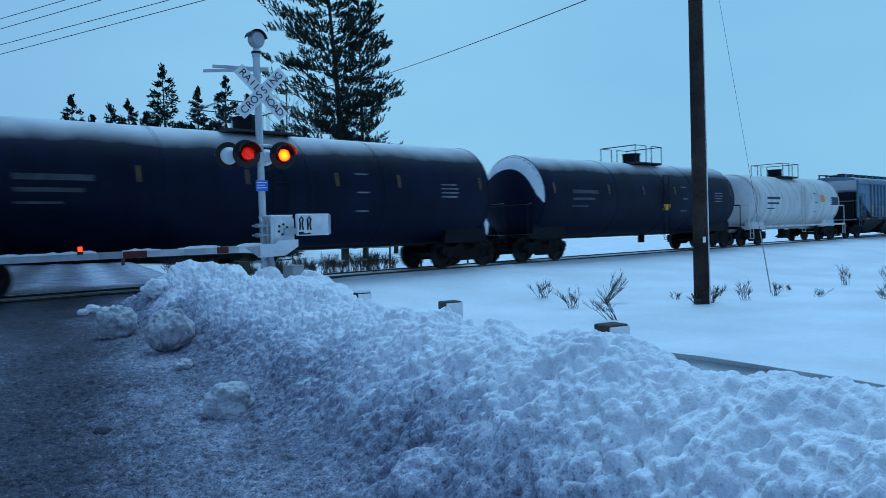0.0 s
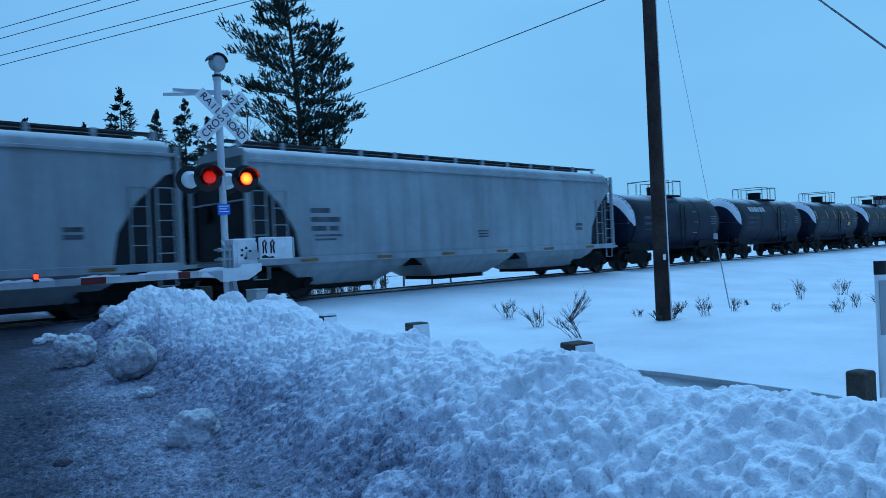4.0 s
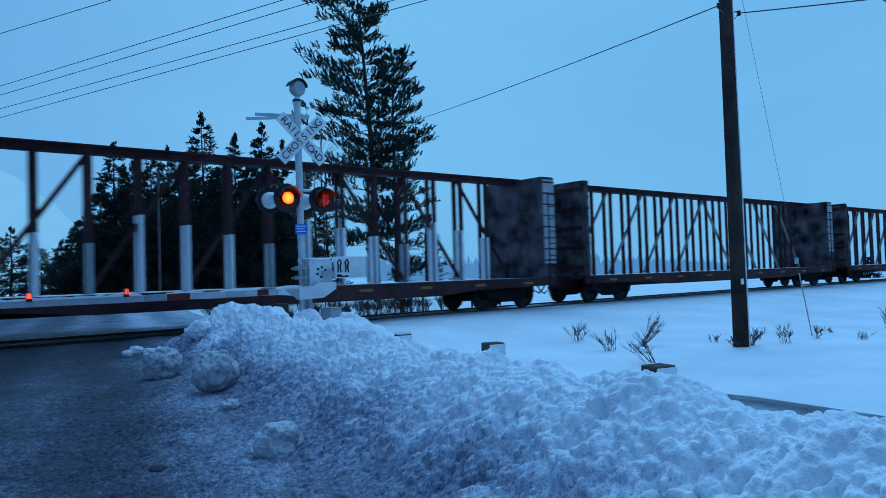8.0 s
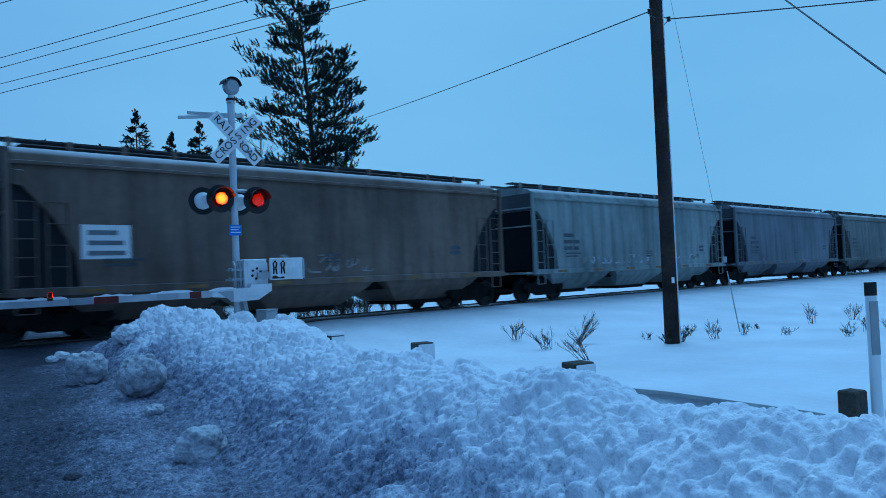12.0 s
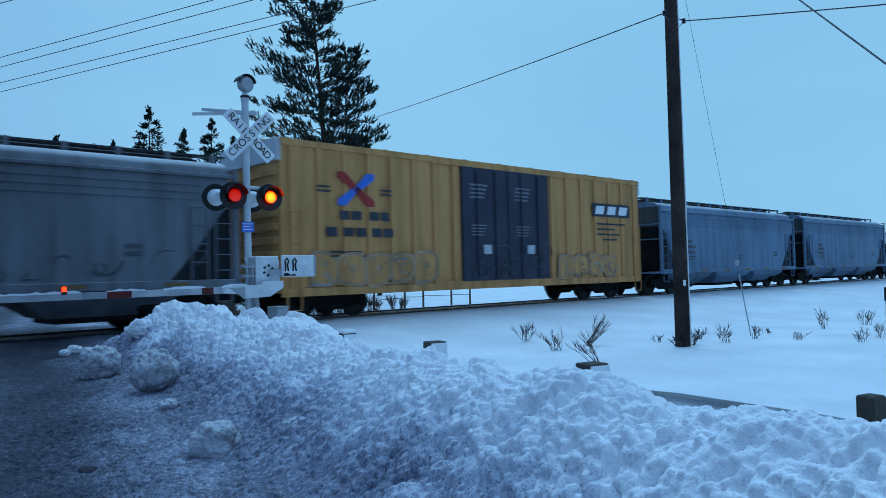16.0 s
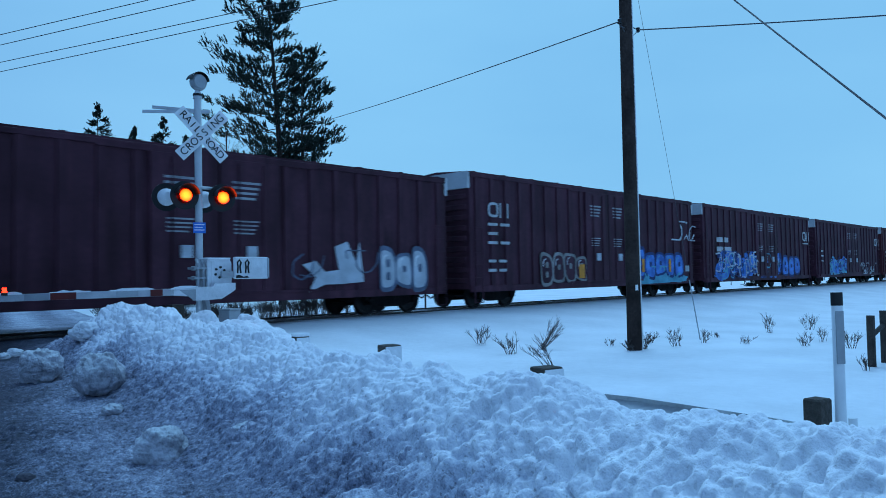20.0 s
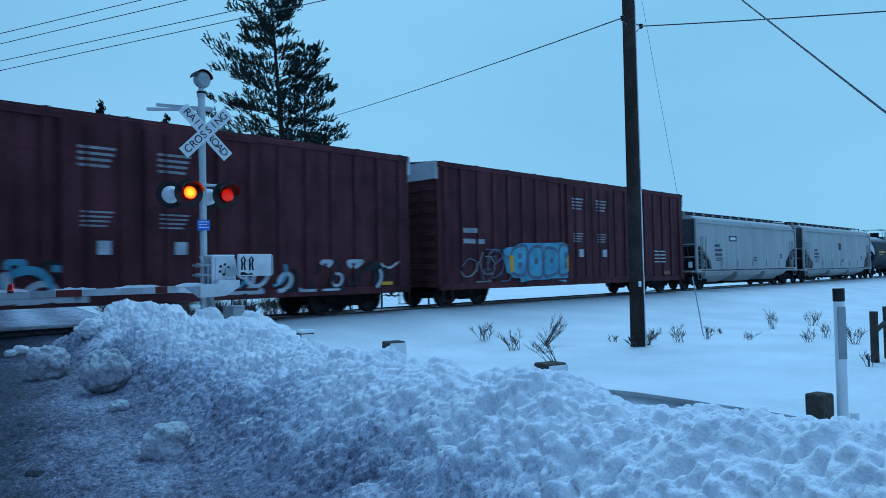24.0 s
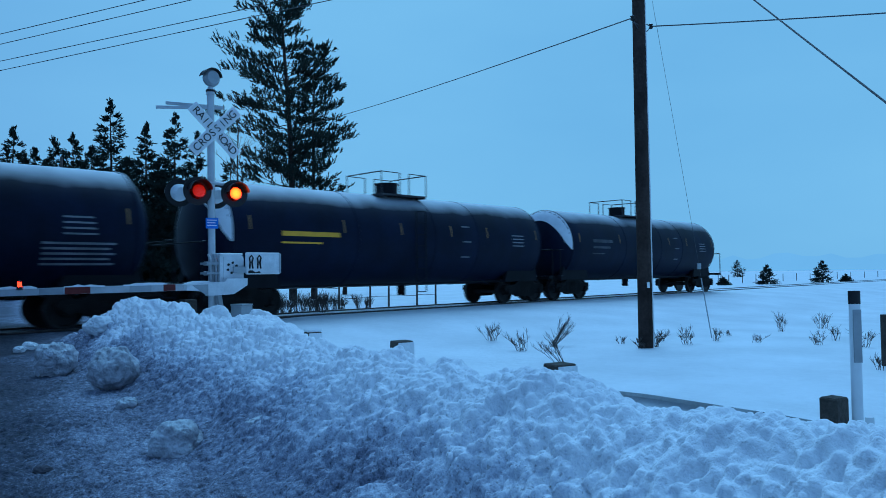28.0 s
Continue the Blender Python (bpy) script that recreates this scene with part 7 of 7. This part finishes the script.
    for s in (-1, 1):
        part("side_sill", prism(B(), [(-half, deck - 0.01), (half, deck - 0.01), (half, deck - 0.26), (half - 3.6, deck - 0.30), (half - 5.0, deck - 0.42), (-half + 5.0, deck - 0.42), (-half + 3.6, deck - 0.30), (-half, deck - 0.26)], s * w - 0.03, s * w + 0.03), mat, car)
    part("centre_sill", box(B(), -half, half, -0.3, 0.3, 0.5, deck - 0.1), mat, car)
    part("top_chord", box(B(), -half + 0.3, half - 0.3, -0.20, 0.20, top - 0.16, top, 0.02), mat, car)
    part("chord_rod", box(B(), -half + 0.3, half - 0.3, -0.42, 0.42, top - 0.03, top - 0.002), mat, car)
    inner = half - 0.9
    n = 16
    for i in range(1, n):
        x = -inner + 2 * inner * i / n
        for s in (-1, 1):
            part("post", box(B(), x - 0.06, x + 0.06, s * 0.16 - 0.04, s * 0.16 + 0.04, deck, top - 0.14), mat, car)
        if seed == 0:
            low = box(B(), x - 0.05, x + 0.05, -0.225, 0.225, deck, deck + 1.15 + 0.22 * ((i * 7) % 4), 0.01)
            part("riser", low, M_CAP if i % 4 else M_BOXGREY, car, "lower riser plastered with snow")
    post_x = lambda k: -inner + 2 * inner * k / n
    for i in range(0, n // 2, 2):
        for a, b in ((i, i + 2), (n - i, n - i - 2)):
            part("diagonal_brace", rod(B(), (post_x(a), 0, deck + 0.05), (post_x(b), 0, top - 0.15), 0.06, 6), M_SMEAR if seed else mat, car)
    for s in (-1, 1):
        x0, x1 = (half - 0.66, half - 0.04) if s > 0 else (-half + 0.04, -half + 0.34)
        bm = box(B(), x0, x1, -w, w, deck, top - 0.02, 0.02)
        bh = part("bulkhead", bm, M_BULK, car, "tall plated bulkhead streaked with driven snow")
        for k in range(9):
            z = deck + 0.2 + k * (top - deck - 0.4) / 8
            part("bulkhead_rib", box(B(), x0 + 0.02, x1 - 0.02, -w - 0.025, -w + 0.005, z - 0.03, z + 0.03, 0.006), M_BULK, bh)
        for k in range(5):
            z = deck + 0.3 + k * (top - deck - 0.6) / 4
            part("bulkhead_rib", box(B(), s * half - (0.03 if s > 0 else 0.0), s * half + (0.0 if s > 0 else 0.03), -w + 0.05, w - 0.05, z - 0.07, z + 0.07), mat, bh)
        if s < 0 and seed == 0:
            for k in range(4):
                z0 = deck + 0.42 + k * (top - deck - 0.6) / 4
                part("plastered_snow", box(B(), -half + 0.012, -half + 0.05, -w + 0.08, w - 0.08, z0, z0 + (top - deck - 0.6) / 4 - 0.1), M_SMEAR, bh, "driven snow between the bulkhead's ribs")
        if s > 0:
            part("plastered_snow", box(B(), x0 + 0.06, x1 - 0.03, -w - 0.02, -w + 0.01, deck + 0.45 + 0.3 * seed, top - 0.10, 0.01), M_BOXGREY, bh, "driven snow on the bulkhead's edge")
        part("ladder", ladder_bm(s * (half - 0.23), -w - 0.04, deck - 0.5, top - 0.6, 0.34, 0.36), mat, car)
    for f in np.linspace(-0.85, 0.85, 9):
        part("reflector", box(B(), f * half - 0.2, f * half + 0.2, -w - 0.042, -w - 0.03, deck - 0.2, deck - 0.12), M_SILLMARK, car)
    return car


BW = -1.525 - 0.058
# tank cars at the front of what is seen
tank_car(1.0, 17.7, 3.85, M_TANK, "long black tank car with yellow marks and snow on top", 0.0, seed=1)
c, plate, hl, zc, r = tank_car(18.7, 33.8, 3.75, M_TANK, "black tank car dusted with snow along its top", 0.1, seed=2)
plate(hl * 0.1, zc - 0.5, 0.5, 0.25, M_REFLY)
c, plate, hl, zc, r = tank_car(34.6, 46.6, 3.55, M_TANKWHITE, "white pressure tank car with rusty stains", 0.0, M_MARKD, True, True, seed=3)
plate(hl * 0.45, zc + 0.02, 0.55, 0.38, M_REFLY)
plate(0.02 * hl, zc - 0.8, 0.5, 1.9, M_ROOF, "rust_streak")
plate(hl * 0.72, zc - 0.15, 0.9, 0.45, M_MARKD)
hopper_car(48.0, 62.8, 3.95, M_HOPRIB, "faded blue ribbed covered hopper with yellow reflectors", 1.22, ribbed=True, seed=4)
hopper_car(63.9, 81.5, 4.26, M_HOPGREY, "long grey covered hopper with streaked sides", 1.13, cut=1.4, seed=5)
hopper_car(82.4, 99.7, 4.26, M_HOPGREY, "grey covered hopper with a dark roof walkway", 1.13, cut=1.4, seed=6)
# small black tank cars
c, plate, hl, zc, r = tank_car(100.6, 110.3, 3.32, M_TANKCLEAN, "short black tank car with white stencils", 0.0, yellow=False, seed=7)
c, plate, hl, zc, r = tank_car(111.3, 121.6, 3.32, M_TANKCLEAN, "short black tank car with white block lettering shapes", 0.12, yellow=False, seed=8)
for k in range(6):
    plate(-hl * 0.62 + k * 0.36, zc + 0.52, 0.28, 0.26, M_MARKW)
c, plate, hl, zc, r = tank_car(122.5, 132.6, 3.32, M_TANKCLEAN, "short black tank car with yellow corner marks", 0.0, seed=9, tick=M_REFLY)
plate(hl * 0.42, zc - 0.35, 0.5, 0.25, M_REFLY)
c, plate, hl, zc, r = tank_car(133.6, 144.2, 3.32, M_TANKCLEAN, "short black tank car with yellow marks and pale graffiti", 0.0, seed=10, tick=M_REFLY)
plate(hl * 0.42, zc - 0.35, 0.5, 0.25, M_REFLY)
plate(hl * 0.60, zc - 0.25, 0.9, 0.4, M_PALE, "graffiti")
# centerbeams
for i, (a, b) in enumerate(((145.9, 165.3), (166.7, 186.6), (188.1, 208.3))):
    centerbeam_car(a, b, 4.28, 0.95, M_BROWNC, "empty brown centerbeam lumber flatcar with bulkheads", seed=i)


def ribbon(car, pts, thick, y, mat, label="white emblem band"):
    part("emblem_band", band(pts, thick, y - 0.006, y), mat, car, label)


def loop_mark(car, x, z, h, y, mat):
    """A broad white emblem: a rounded loop beside two bars."""
    t = h * 0.17
    lo, hi = z + t / 2, z + h - t / 2
    mid = (lo + hi) / 2
    ribbon(car, [(x + h * 0.98, mid), (x + h * 0.98, hi), (x + t / 2, hi), (x + t / 2, lo), (x + h * 0.98, lo), (x + h * 0.98, mid)], t, y, mat)
    for k in (1.30, 2.10):
        ribbon(car, [(x + h * k, z), (x + h * k, mid), (x + h * k, z + h)], t, y, mat)


c, bl, w = box_car(209.8, 223.6, 4.13, 0.62, M_BROWN, "dark red boxcar with a broad white emblem and graffiti", doors=1, door_w=2.4, door_x=-1.4, white_end=False, seed=15)
loop_mark(c, 2.15, 1.80, 1.22, BW - 0.058, M_MARKW)
bars(c, -6.0, BW, 2.3, [(1.2,), (0.9, 0.5)], 0.14, 0.12, M_MARKW)
strokes(c, 1.5, 5.6, 0.75, 1.7, BW, [M_PALE, M_BROWN, M_MARKW], 22, 15, thick=0.10)
strokes(c, -4.9, 0.4, 0.75, 1.5, BW, [M_PALE, M_TEAL, M_BLACK], 16, 16, thick=0.10)
HOP_B = ((224.2, 239.7, M_HOPTAN), (240.6, 255.9, M_HOPSTAIN), (256.6, 271.8, M_HOPDK), (272.4, 288.1, M_HOPDIM))
for i, (a, b, m) in enumerate(HOP_B):
    c, half, w, sill, eave = hopper_car(a, b, 4.34, m, ("weathered tan-grey", "streaked pale grey", "dark slate-grey", "pale grey dirty")[i] + " covered hopper with curved end cutouts", 1.13, cut=1.25, seed=20 + i, plain=i == 0)
    if i in (0,):
        part("number_panel", box(B(), -5.95, -4.92, -w - 0.012, -w - 0.004, 1.72, 2.46), M_SIGN, c, "white number panel")
        bars(c, -5.82, -w - 0.014, 2.24, [(0.62,), (0.75,), (0.78,)], 0.10, 0.12, M_MARKG)
    if i == 1:
        strokes(c, -4.6, 4.6, 1.3, 1.62, -w - 0.004, [M_SMEAR, M_PALE, M_HOPGREY], 44, 64, thick=0.07)
    if i == 0:
        strokes(c, -1.2, 1.9, 1.3, 1.75, -w - 0.004, [M_SMEAR], 12, 60 + i, thick=0.06)
c, half, w, sill, eave = hopper_car(289.0, 303.9, 4.22, M_HOPDK, "dark slate-grey covered hopper with a white number panel", 1.10, cut=1.5, seed=25, stripe=True, plain=True)
part("number_panel", box(B(), -5.9, -4.55, -w - 0.012, -w - 0.004, 1.5, 2.3), M_SIGN, c, "white number panel")
bars(c, -5.8, -w - 0.014, 2.05, [(0.75,), (1.1,)], 0.15, 0.13, M_MARKD)
strokes(c, 1.5, 6.2, 1.2, 1.8, -w - 0.004, [M_MARKFADE], 7, 77, thick=0.06)
# yellow boxcar
c, bl, w = box_car(304.7, 321.3, 4.65, 0.72, M_YELLOW, "yellow high-cube boxcar with dark navy doors", M_NAVY, 2, 2.15, 0.25, True, marks=M_MARKG, seed=30)
ex, ez = -5.95, 3.5
for s in (1, -1):
    part("emblem_band", prism(B(), [(ex - 0.62, ez + s * 0.46), (ex - 0.36, ez + s * 0.46), (ex, ez + s * 0.10), (ex, ez - s * 0.12), (ex - 0.62, ez + s * 0.30)], BW - 0.006, BW), M_RED if s > 0 else M_SIGNBLUE, c, "slanted emblem band")
    part("emblem_band", prism(B(), [(ex + 0.62, ez + s * 0.46), (ex + 0.36, ez + s * 0.46), (ex, ez + s * 0.10), (ex, ez - s * 0.12), (ex + 0.62, ez + s * 0.30)], BW - 0.008, BW), M_RED if s < 0 else M_SIGNBLUE, c)
bars(c, ex - 1.3, BW, 3.5, [(0.45,), (0.45,)], 0.05, 0.07, M_MARKD)
bars(c, ex + 0.85, BW, 3.5, [(0.4,), (0.4,)], 0.05, 0.07, M_MARKD)
for row, (bx, widths) in enumerate(((ex - 0.55, (0.30, 0.34, -0.10, 0.34, 0.28)), (ex - 1.0, (0.34, -0.05, 0.34, 0.34, -0.05, 0.34, 0.34)))):
    bars(c, bx, BW, 2.66 - row * 0.46, [widths], 0.24, 0.10, M_MARKD, "stencil", "dark painted block")
bars(c, ex - 0.9, BW, 1.75, [(0.5, 0.5), (0.5, -0.2, 0.4)], 0.05, 0.06, M_MARKD)
part("emblem_panel", box(B(), 5.05, 7.55, BW - 0.006, BW, 3.16, 3.66), M_NAVY, c, "dark emblem panel with pale bars")
for k in range(3):
    part("emblem_bar", prism(B(), [(5.20 + 0.78 * k, 3.25), (5.74 + 0.78 * k, 3.25), (5.84 + 0.78 * k, 3.57), (5.30 + 0.78 * k, 3.57)], BW - 0.010, BW - 0.005), M_SIGN, c)
bars(c, 5.3, BW, 2.85, [(1.9,), (1.2,), (1.5,), (-0.3, 0.9)], 0.06, 0.14, M_MARKD)
bubbles(c, -7.5, -3.0, 0.85, 1.85, BW, 5, M_YELLOW, M_FAINT, M_FAINT, 7)
strokes(c, -7.3, -3.2, 0.9, 1.6, BW - 0.016, [M_SMEAR, M_FAINT], 14, 7, thick=0.05)
bubbles(c, 2.9, 6.5, 0.85, 1.75, BW, 4, M_YELLOW, M_FAINT, M_FAINT, 8)
strokes(c, 3.1, 6.3, 0.9, 1.5, BW - 0.016, [M_SMEAR, M_FAINT], 10, 8, thick=0.05)
strokes(c, -1.7, 2.2, 0.9, 2.0, BW - 0.06, [M_MARKFADE], 12, 9, thick=0.04)
for i, (a, b) in enumerate(((322.6, 337.4), (338.1, 353.1))):
    c, half, w, sill, eave = hopper_car(a, b, 4.24, M_HOPBLUE, "blue-grey covered hopper with straight side swages", 1.05, cut=1.5, seed=31 + i, stripe=True)
tank_car(353.9, 369.0, 3.62, M_TANK, "black tank car with faint stencils and snow on top", 0.0, seed=33)
# brown boxcars
BOX = [
    (370.2, 387.1, 4.27, M_BROWN), (388.3, 405.3, 4.62, M_BROWN), (406.6, 423.5, 4.62, M_BROWN),
    (424.9, 442.0, 4.62, M_BROWN), (443.1, 460.4, 4.69, M_BROWNB), (461.7, 479.0, 4.69, M_BROWNB),
]
box_cars = []
for i, (a, b, e, m) in enumerate(BOX):
    c, bl, w = box_car(a, b, e, 0.66, m, ("plum-brown boxcar with pale graffiti shapes", "plum-brown boxcar with a teal graffiti block", "plum-brown boxcar covered in blue graffiti", "plum-brown boxcar with violet and teal graffiti", "oxide-red boxcar with white graffiti patches", "oxide-red boxcar with a teal graffiti block")[i], None, 2, 1.75, 0.3, True, marks=M_STENCIL, seed=40 + i)
    box_cars.append(c)
bars(box_cars[0], -7.5, BW, 2.35, [(0.5, 0.5), (0.5, 0.5), (0.5, 0.5), (0.5, 0.5)], 0.09, 0.11, M_MARKW)
# fish-like pale shape and pale lettering block
part("graffiti", prism(B(), [(2.75, 1.5), (3.2, 1.6), (3.5, 1.3), (4.0, 1.35), (3.85, 2.0), (4.3, 2.15), (4.6, 1.6), (4.75, 2.15), (4.9, 1.0), (4.0, 0.95), (3.5, 0.95), (2.95, 0.75), (3.2, 1.15)], BW - 0.006, BW), M_PALE, box_cars[0], "pale graffiti shape")
bubbles(box_cars[0], 5.5, 7.5, 0.72, 2.0, BW, 3, M_PALE, M_SLATE, M_SIGN, 12)
strokes(box_cars[0], 3.0, 4.8, 1.0, 1.9, BW - 0.008, [M_SLATE], 4, 13, thick=0.05)
# second
loop_mark(box_cars[1], -7.6, 3.15, 0.52, BW, M_MARKW)
bars(box_cars[1], -7.6, BW, 2.85, [(0.5, 0.5), (0.5,), (0.5, 0.5), (-0.1,), (0.4, 0.4), (0.4, 0.4)], 0.10, 0.22, M_MARKW)
bubbles(box_cars[1], -4.6, -1.4, 0.75, 1.95, BW, 4, M_BROWN, M_SMEAR, M_MARKW, 21)
part("graffiti", box(B(), -2.0, -1.6, BW - 0.026, BW - 0.02, 0.95, 1.5), M_ORANGE, box_cars[1], "orange spray-painted block")
cloud_shape(box_cars[1], 2.1, 7.4, 0.62, 1.15, BW, M_TEAL, 22)
bubbles(box_cars[1], 2.5, 7.3, 0.85, 2.15, BW - 0.004, 5, M_BLUE, M_NAVYSPRAY, M_TEAL, 23)
strokes(box_cars[1], 2.4, 7.2, 0.80, 1.4, BW - 0.022, [M_TEAL], 12, 25, thick=0.10)
for x in (3.1, 5.7):
    part("graffiti", box(B(), x, x + 0.22, BW - 0.046, BW - 0.04, 1.15, 1.75, 0.002), M_ORANGE, box_cars[1], "orange bar in the graffiti")
strokes(box_cars[1], 7.0, 8.2, 2.7, 3.6, BW, [M_PALE], 9, 24, thick=0.08)
# third: wild blue lettering
swooshes(box_cars[2], -6.8, 2.6, 0.70, 1.95, BW, [M_BLUE, M_BLUE, M_NAVYSPRAY], 64, 31, thick=0.34)
swooshes(box_cars[2], -6.9, 2.6, 0.66, 2.10, BW - 0.018, [M_PALE, M_TEAL, M_BLUE, M_NAVYSPRAY], 70, 32, thick=0.085)
bubbles(box_cars[2], 2.9, 6.2, 0.75, 2.0, BW, 3, M_BLUE, M_NAVYSPRAY, M_TEAL, 33)
part("graffiti", box(B(), -0.8, -0.4, BW - 0.034, BW - 0.03, 1.2, 1.6), M_ORANGE, box_cars[2])
loop_mark(box_cars[2], 6.9, 3.05, 0.62, BW, M_MARKW)
bars(box_cars[2], 6.9, BW, 2.85, [(1.1,)], 0.08, 0.1, M_MARKW)
bars(box_cars[2], -6.9, BW, 2.7, [(0.8, 0.5), (0.8, 0.9)], 0.26, 0.25, M_MARKW)
# fourth
loop_mark(box_cars[3], 6.9, 3.05, 0.62, BW, M_MARKW)
cloud_shape(box_cars[3], -5.5, -1.4, 0.75, 1.8, BW, M_TEAL, 41)
swooshes(box_cars[3], -5.6, -0.9, 0.75, 1.9, BW - 0.004, [M_BLUE, M_TEAL, M_NAVYSPRAY], 34, 42, thick=0.16)
bars(box_cars[3], -7.6, BW, 2.4, [(0.5,), (0.5,), (0.5,)], 0.10, 0.25, M_MARKW)
strokes(box_cars[3], 2.4, 7.0, 0.75, 1.6, BW, [M_PALE, M_MARKW], 16, 43, thick=0.08)
# fifth
bars(box_cars[4], -7.6, BW, 2.5, [(0.9,), (0.7,), (0.9,), (1.0,)], 0.16, 0.2, M_MARKW)
strokes(box_cars[4], -7.6, -1.0, 0.72, 1.5, BW, [M_PALE, M_MARKW, M_TEAL, M_BLACK], 46, 51, thick=0.18)
strokes(box_cars[4], 2.2, 7.8, 0.72, 1.5, BW, [M_PALE, M_BLACK, M_TEAL], 26, 52, thick=0.12)
for x in (-4.8, -1.2, 2.0, 7.4):
    part("reflector", box(B(), x, x + 0.45, BW - 0.045, BW - 0.030, 0.80, 0.90), M_REFLY, box_cars[4])
# sixth
cloud_shape(box_cars[5], -5.2, -0.9, 0.75, 2.2, BW, M_TEAL, 61)
bubbles(box_cars[5], -5.0, -1.1, 0.85, 2.1, BW - 0.004, 4, M_TEAL, M_SLATE, M_TEAL, 62)
for x in (-5.1, -1.5):
    part("graffiti", box(B(), x, x + 0.22, BW - 0.03, BW - 0.025, 1.1, 1.7), M_REFLY, box_cars[5])
bars(box_cars[5], -7.5, BW, 2.45, [(0.7,), (0.6, 0.3)], 0.16, 0.2, M_STENCIL)
strokes(box_cars[5], -6.9, -5.4, 0.8, 1.9, BW, [M_SMEAR, M_SLATE], 12, 63, thick=0.06)
part("stencil", box(B(), 6.5, 7.1, BW - 0.01, BW, 0.85, 1.02), M_SILLMARK, box_cars[5], "dull yellow reflector tape")
bars(box_cars[5], 5.6, BW, 1.9, [(0.5, 0.5), (0.5, 0.5), (0.5, 0.5), (0.5, 0.5)], 0.06, 0.10, M_MARKW)
c, half, w, sill, eave = hopper_car(480.1, 495.6, 4.10, M_HOPWHITE, "pale grey covered hopper with dark hatch trough", 1.05, cut=1.75, seed=70, square=True)
part("emblem_panel", box(B(), -3.2, -2.2, -w - 0.014, -w - 0.006, 2.55, 2.85), M_MARKD, c, "small boxed emblem")
part("emblem_bar", box(B(), -3.05, -2.35, -w - 0.017, -w - 0.012, 2.62, 2.78), M_SIGN, c)
c, half, w, sill, eave = hopper_car(496.3, 513.6, 4.14, M_HOPWHITE, "almost white covered hopper with low side sill", 0.95, cut=1.75, seed=71, square=True)
part("emblem_panel", box(B(), -0.4, 0.2, -w - 0.014, -w - 0.006, 2.25, 2.75), M_MARKD, c, "small dark emblem")
c, plate, hl, zc, r = tank_car(514.1, 528.2, 3.62, M_TANK, "black tank car with yellow lettering bars and pale graffiti", 0.0, M_REFLY, seed=80)
for k in range(5):
    plate(hl * 0.62, zc - 0.35 - k * 0.11, 1.5 - 0.12 * (k % 2), 0.05, M_MARKG)
plate(-hl * 0.05, zc - 0.55, 0.55, 0.3, M_PALE, "graffiti")
c, plate, hl, zc, r = tank_car(528.8, 543.2, 3.62, M_TANK, "black tank car with yellow stencil bars and snowy top", 0.0, M_REFLY, seed=81)
tank_car(543.6, 558.1, 3.62, M_TANK, "black tank car at the end of the train", -0.1, seed=82)


# ---- what moves ----
def travelled(t):
    """Metres that the train has rolled since the start."""
    ks, vs = SPEED
    total = 0.0
    for (a, va), (b, vb) in zip(zip(ks, vs), zip(ks[1:], vs[1:])):
        if t <= a:
            break
        e = min(t, b)
        ve = va + (vb - va) * (e - a) / (b - a)
        total += (va + ve) / 2 * (e - a)
    return total


# when the left lamp comes on, and how often it has by then
FLASH = ((-0.52, 0.42, 10.77, 19.98, 20.93, 24.6, 26.07, 27.37, 28.3), (-1, 0, 11, 21, 22, 26, 27.505, 29, 30))


def lit(side, t):
    """Whether the lamp on that side is on: the two take turns."""
    turn = np.interp(t, FLASH[0], FLASH[1]) % 1.0
    return (turn < 0.53 or turn > 0.98) if side < 0 else (turn < 0.03 or turn > 0.48)


def motions():
    times = [i * 0.5 for i in range(57)]
    for car, mid in CARS:
        rows = []
        for t in times:
            x = mid - travelled(t)
            rows.append((t, pose(x, TRACK_Y + TRACK_K * x, RAIL_Z, 0, 0, TRACK_TURN)))
        walk(car, rows)
    # wheels: all turn alike, so the two axle places share one set of keys each
    first = {}
    for k, w in WHEELS:
        if k not in first:
            x = (-0.9, 0.9)[k]
            n = int(28 / 0.0333)
            walk(w, [(i * 28.0 / n, pose(x, 0, 0.42, 0, -math.degrees(travelled(i * 28.0 / n) / 0.42) % 360, 0)) for i in range(n + 1)])
            first[k] = w
        else:
            w.rotation_mode = "QUATERNION"
            ad = w.animation_data_create()
            ad.action = first[k].animation_data.action
            ad.action_slot = first[k].animation_data.action_slot
    for side, unit, home in [(s, u, pose(0, -0.07, 0)) for s, u in FLASHERS] + [(s, u, pose(0, 0, 0.127)) for s, u in ARM_LAMPS]:
        rows, t, now = [(0.0, lit(side, 0.0))], 0.0, lit(side, 0.0)
        while t < 27.95:
            t += 1 / 30
            if lit(side, t) != now:
                rows += [(t - 0.034, now), (t, None), (t + 0.034, not now)]
                now = not now
        rows.append((28.0, now))
        walk(unit, [(max(0.0, min(28.0, a)), home @ pose(0, 0, 0, 0, 0, 0 if on else 85 if on is None else 170)) for a, on in rows])


motions()
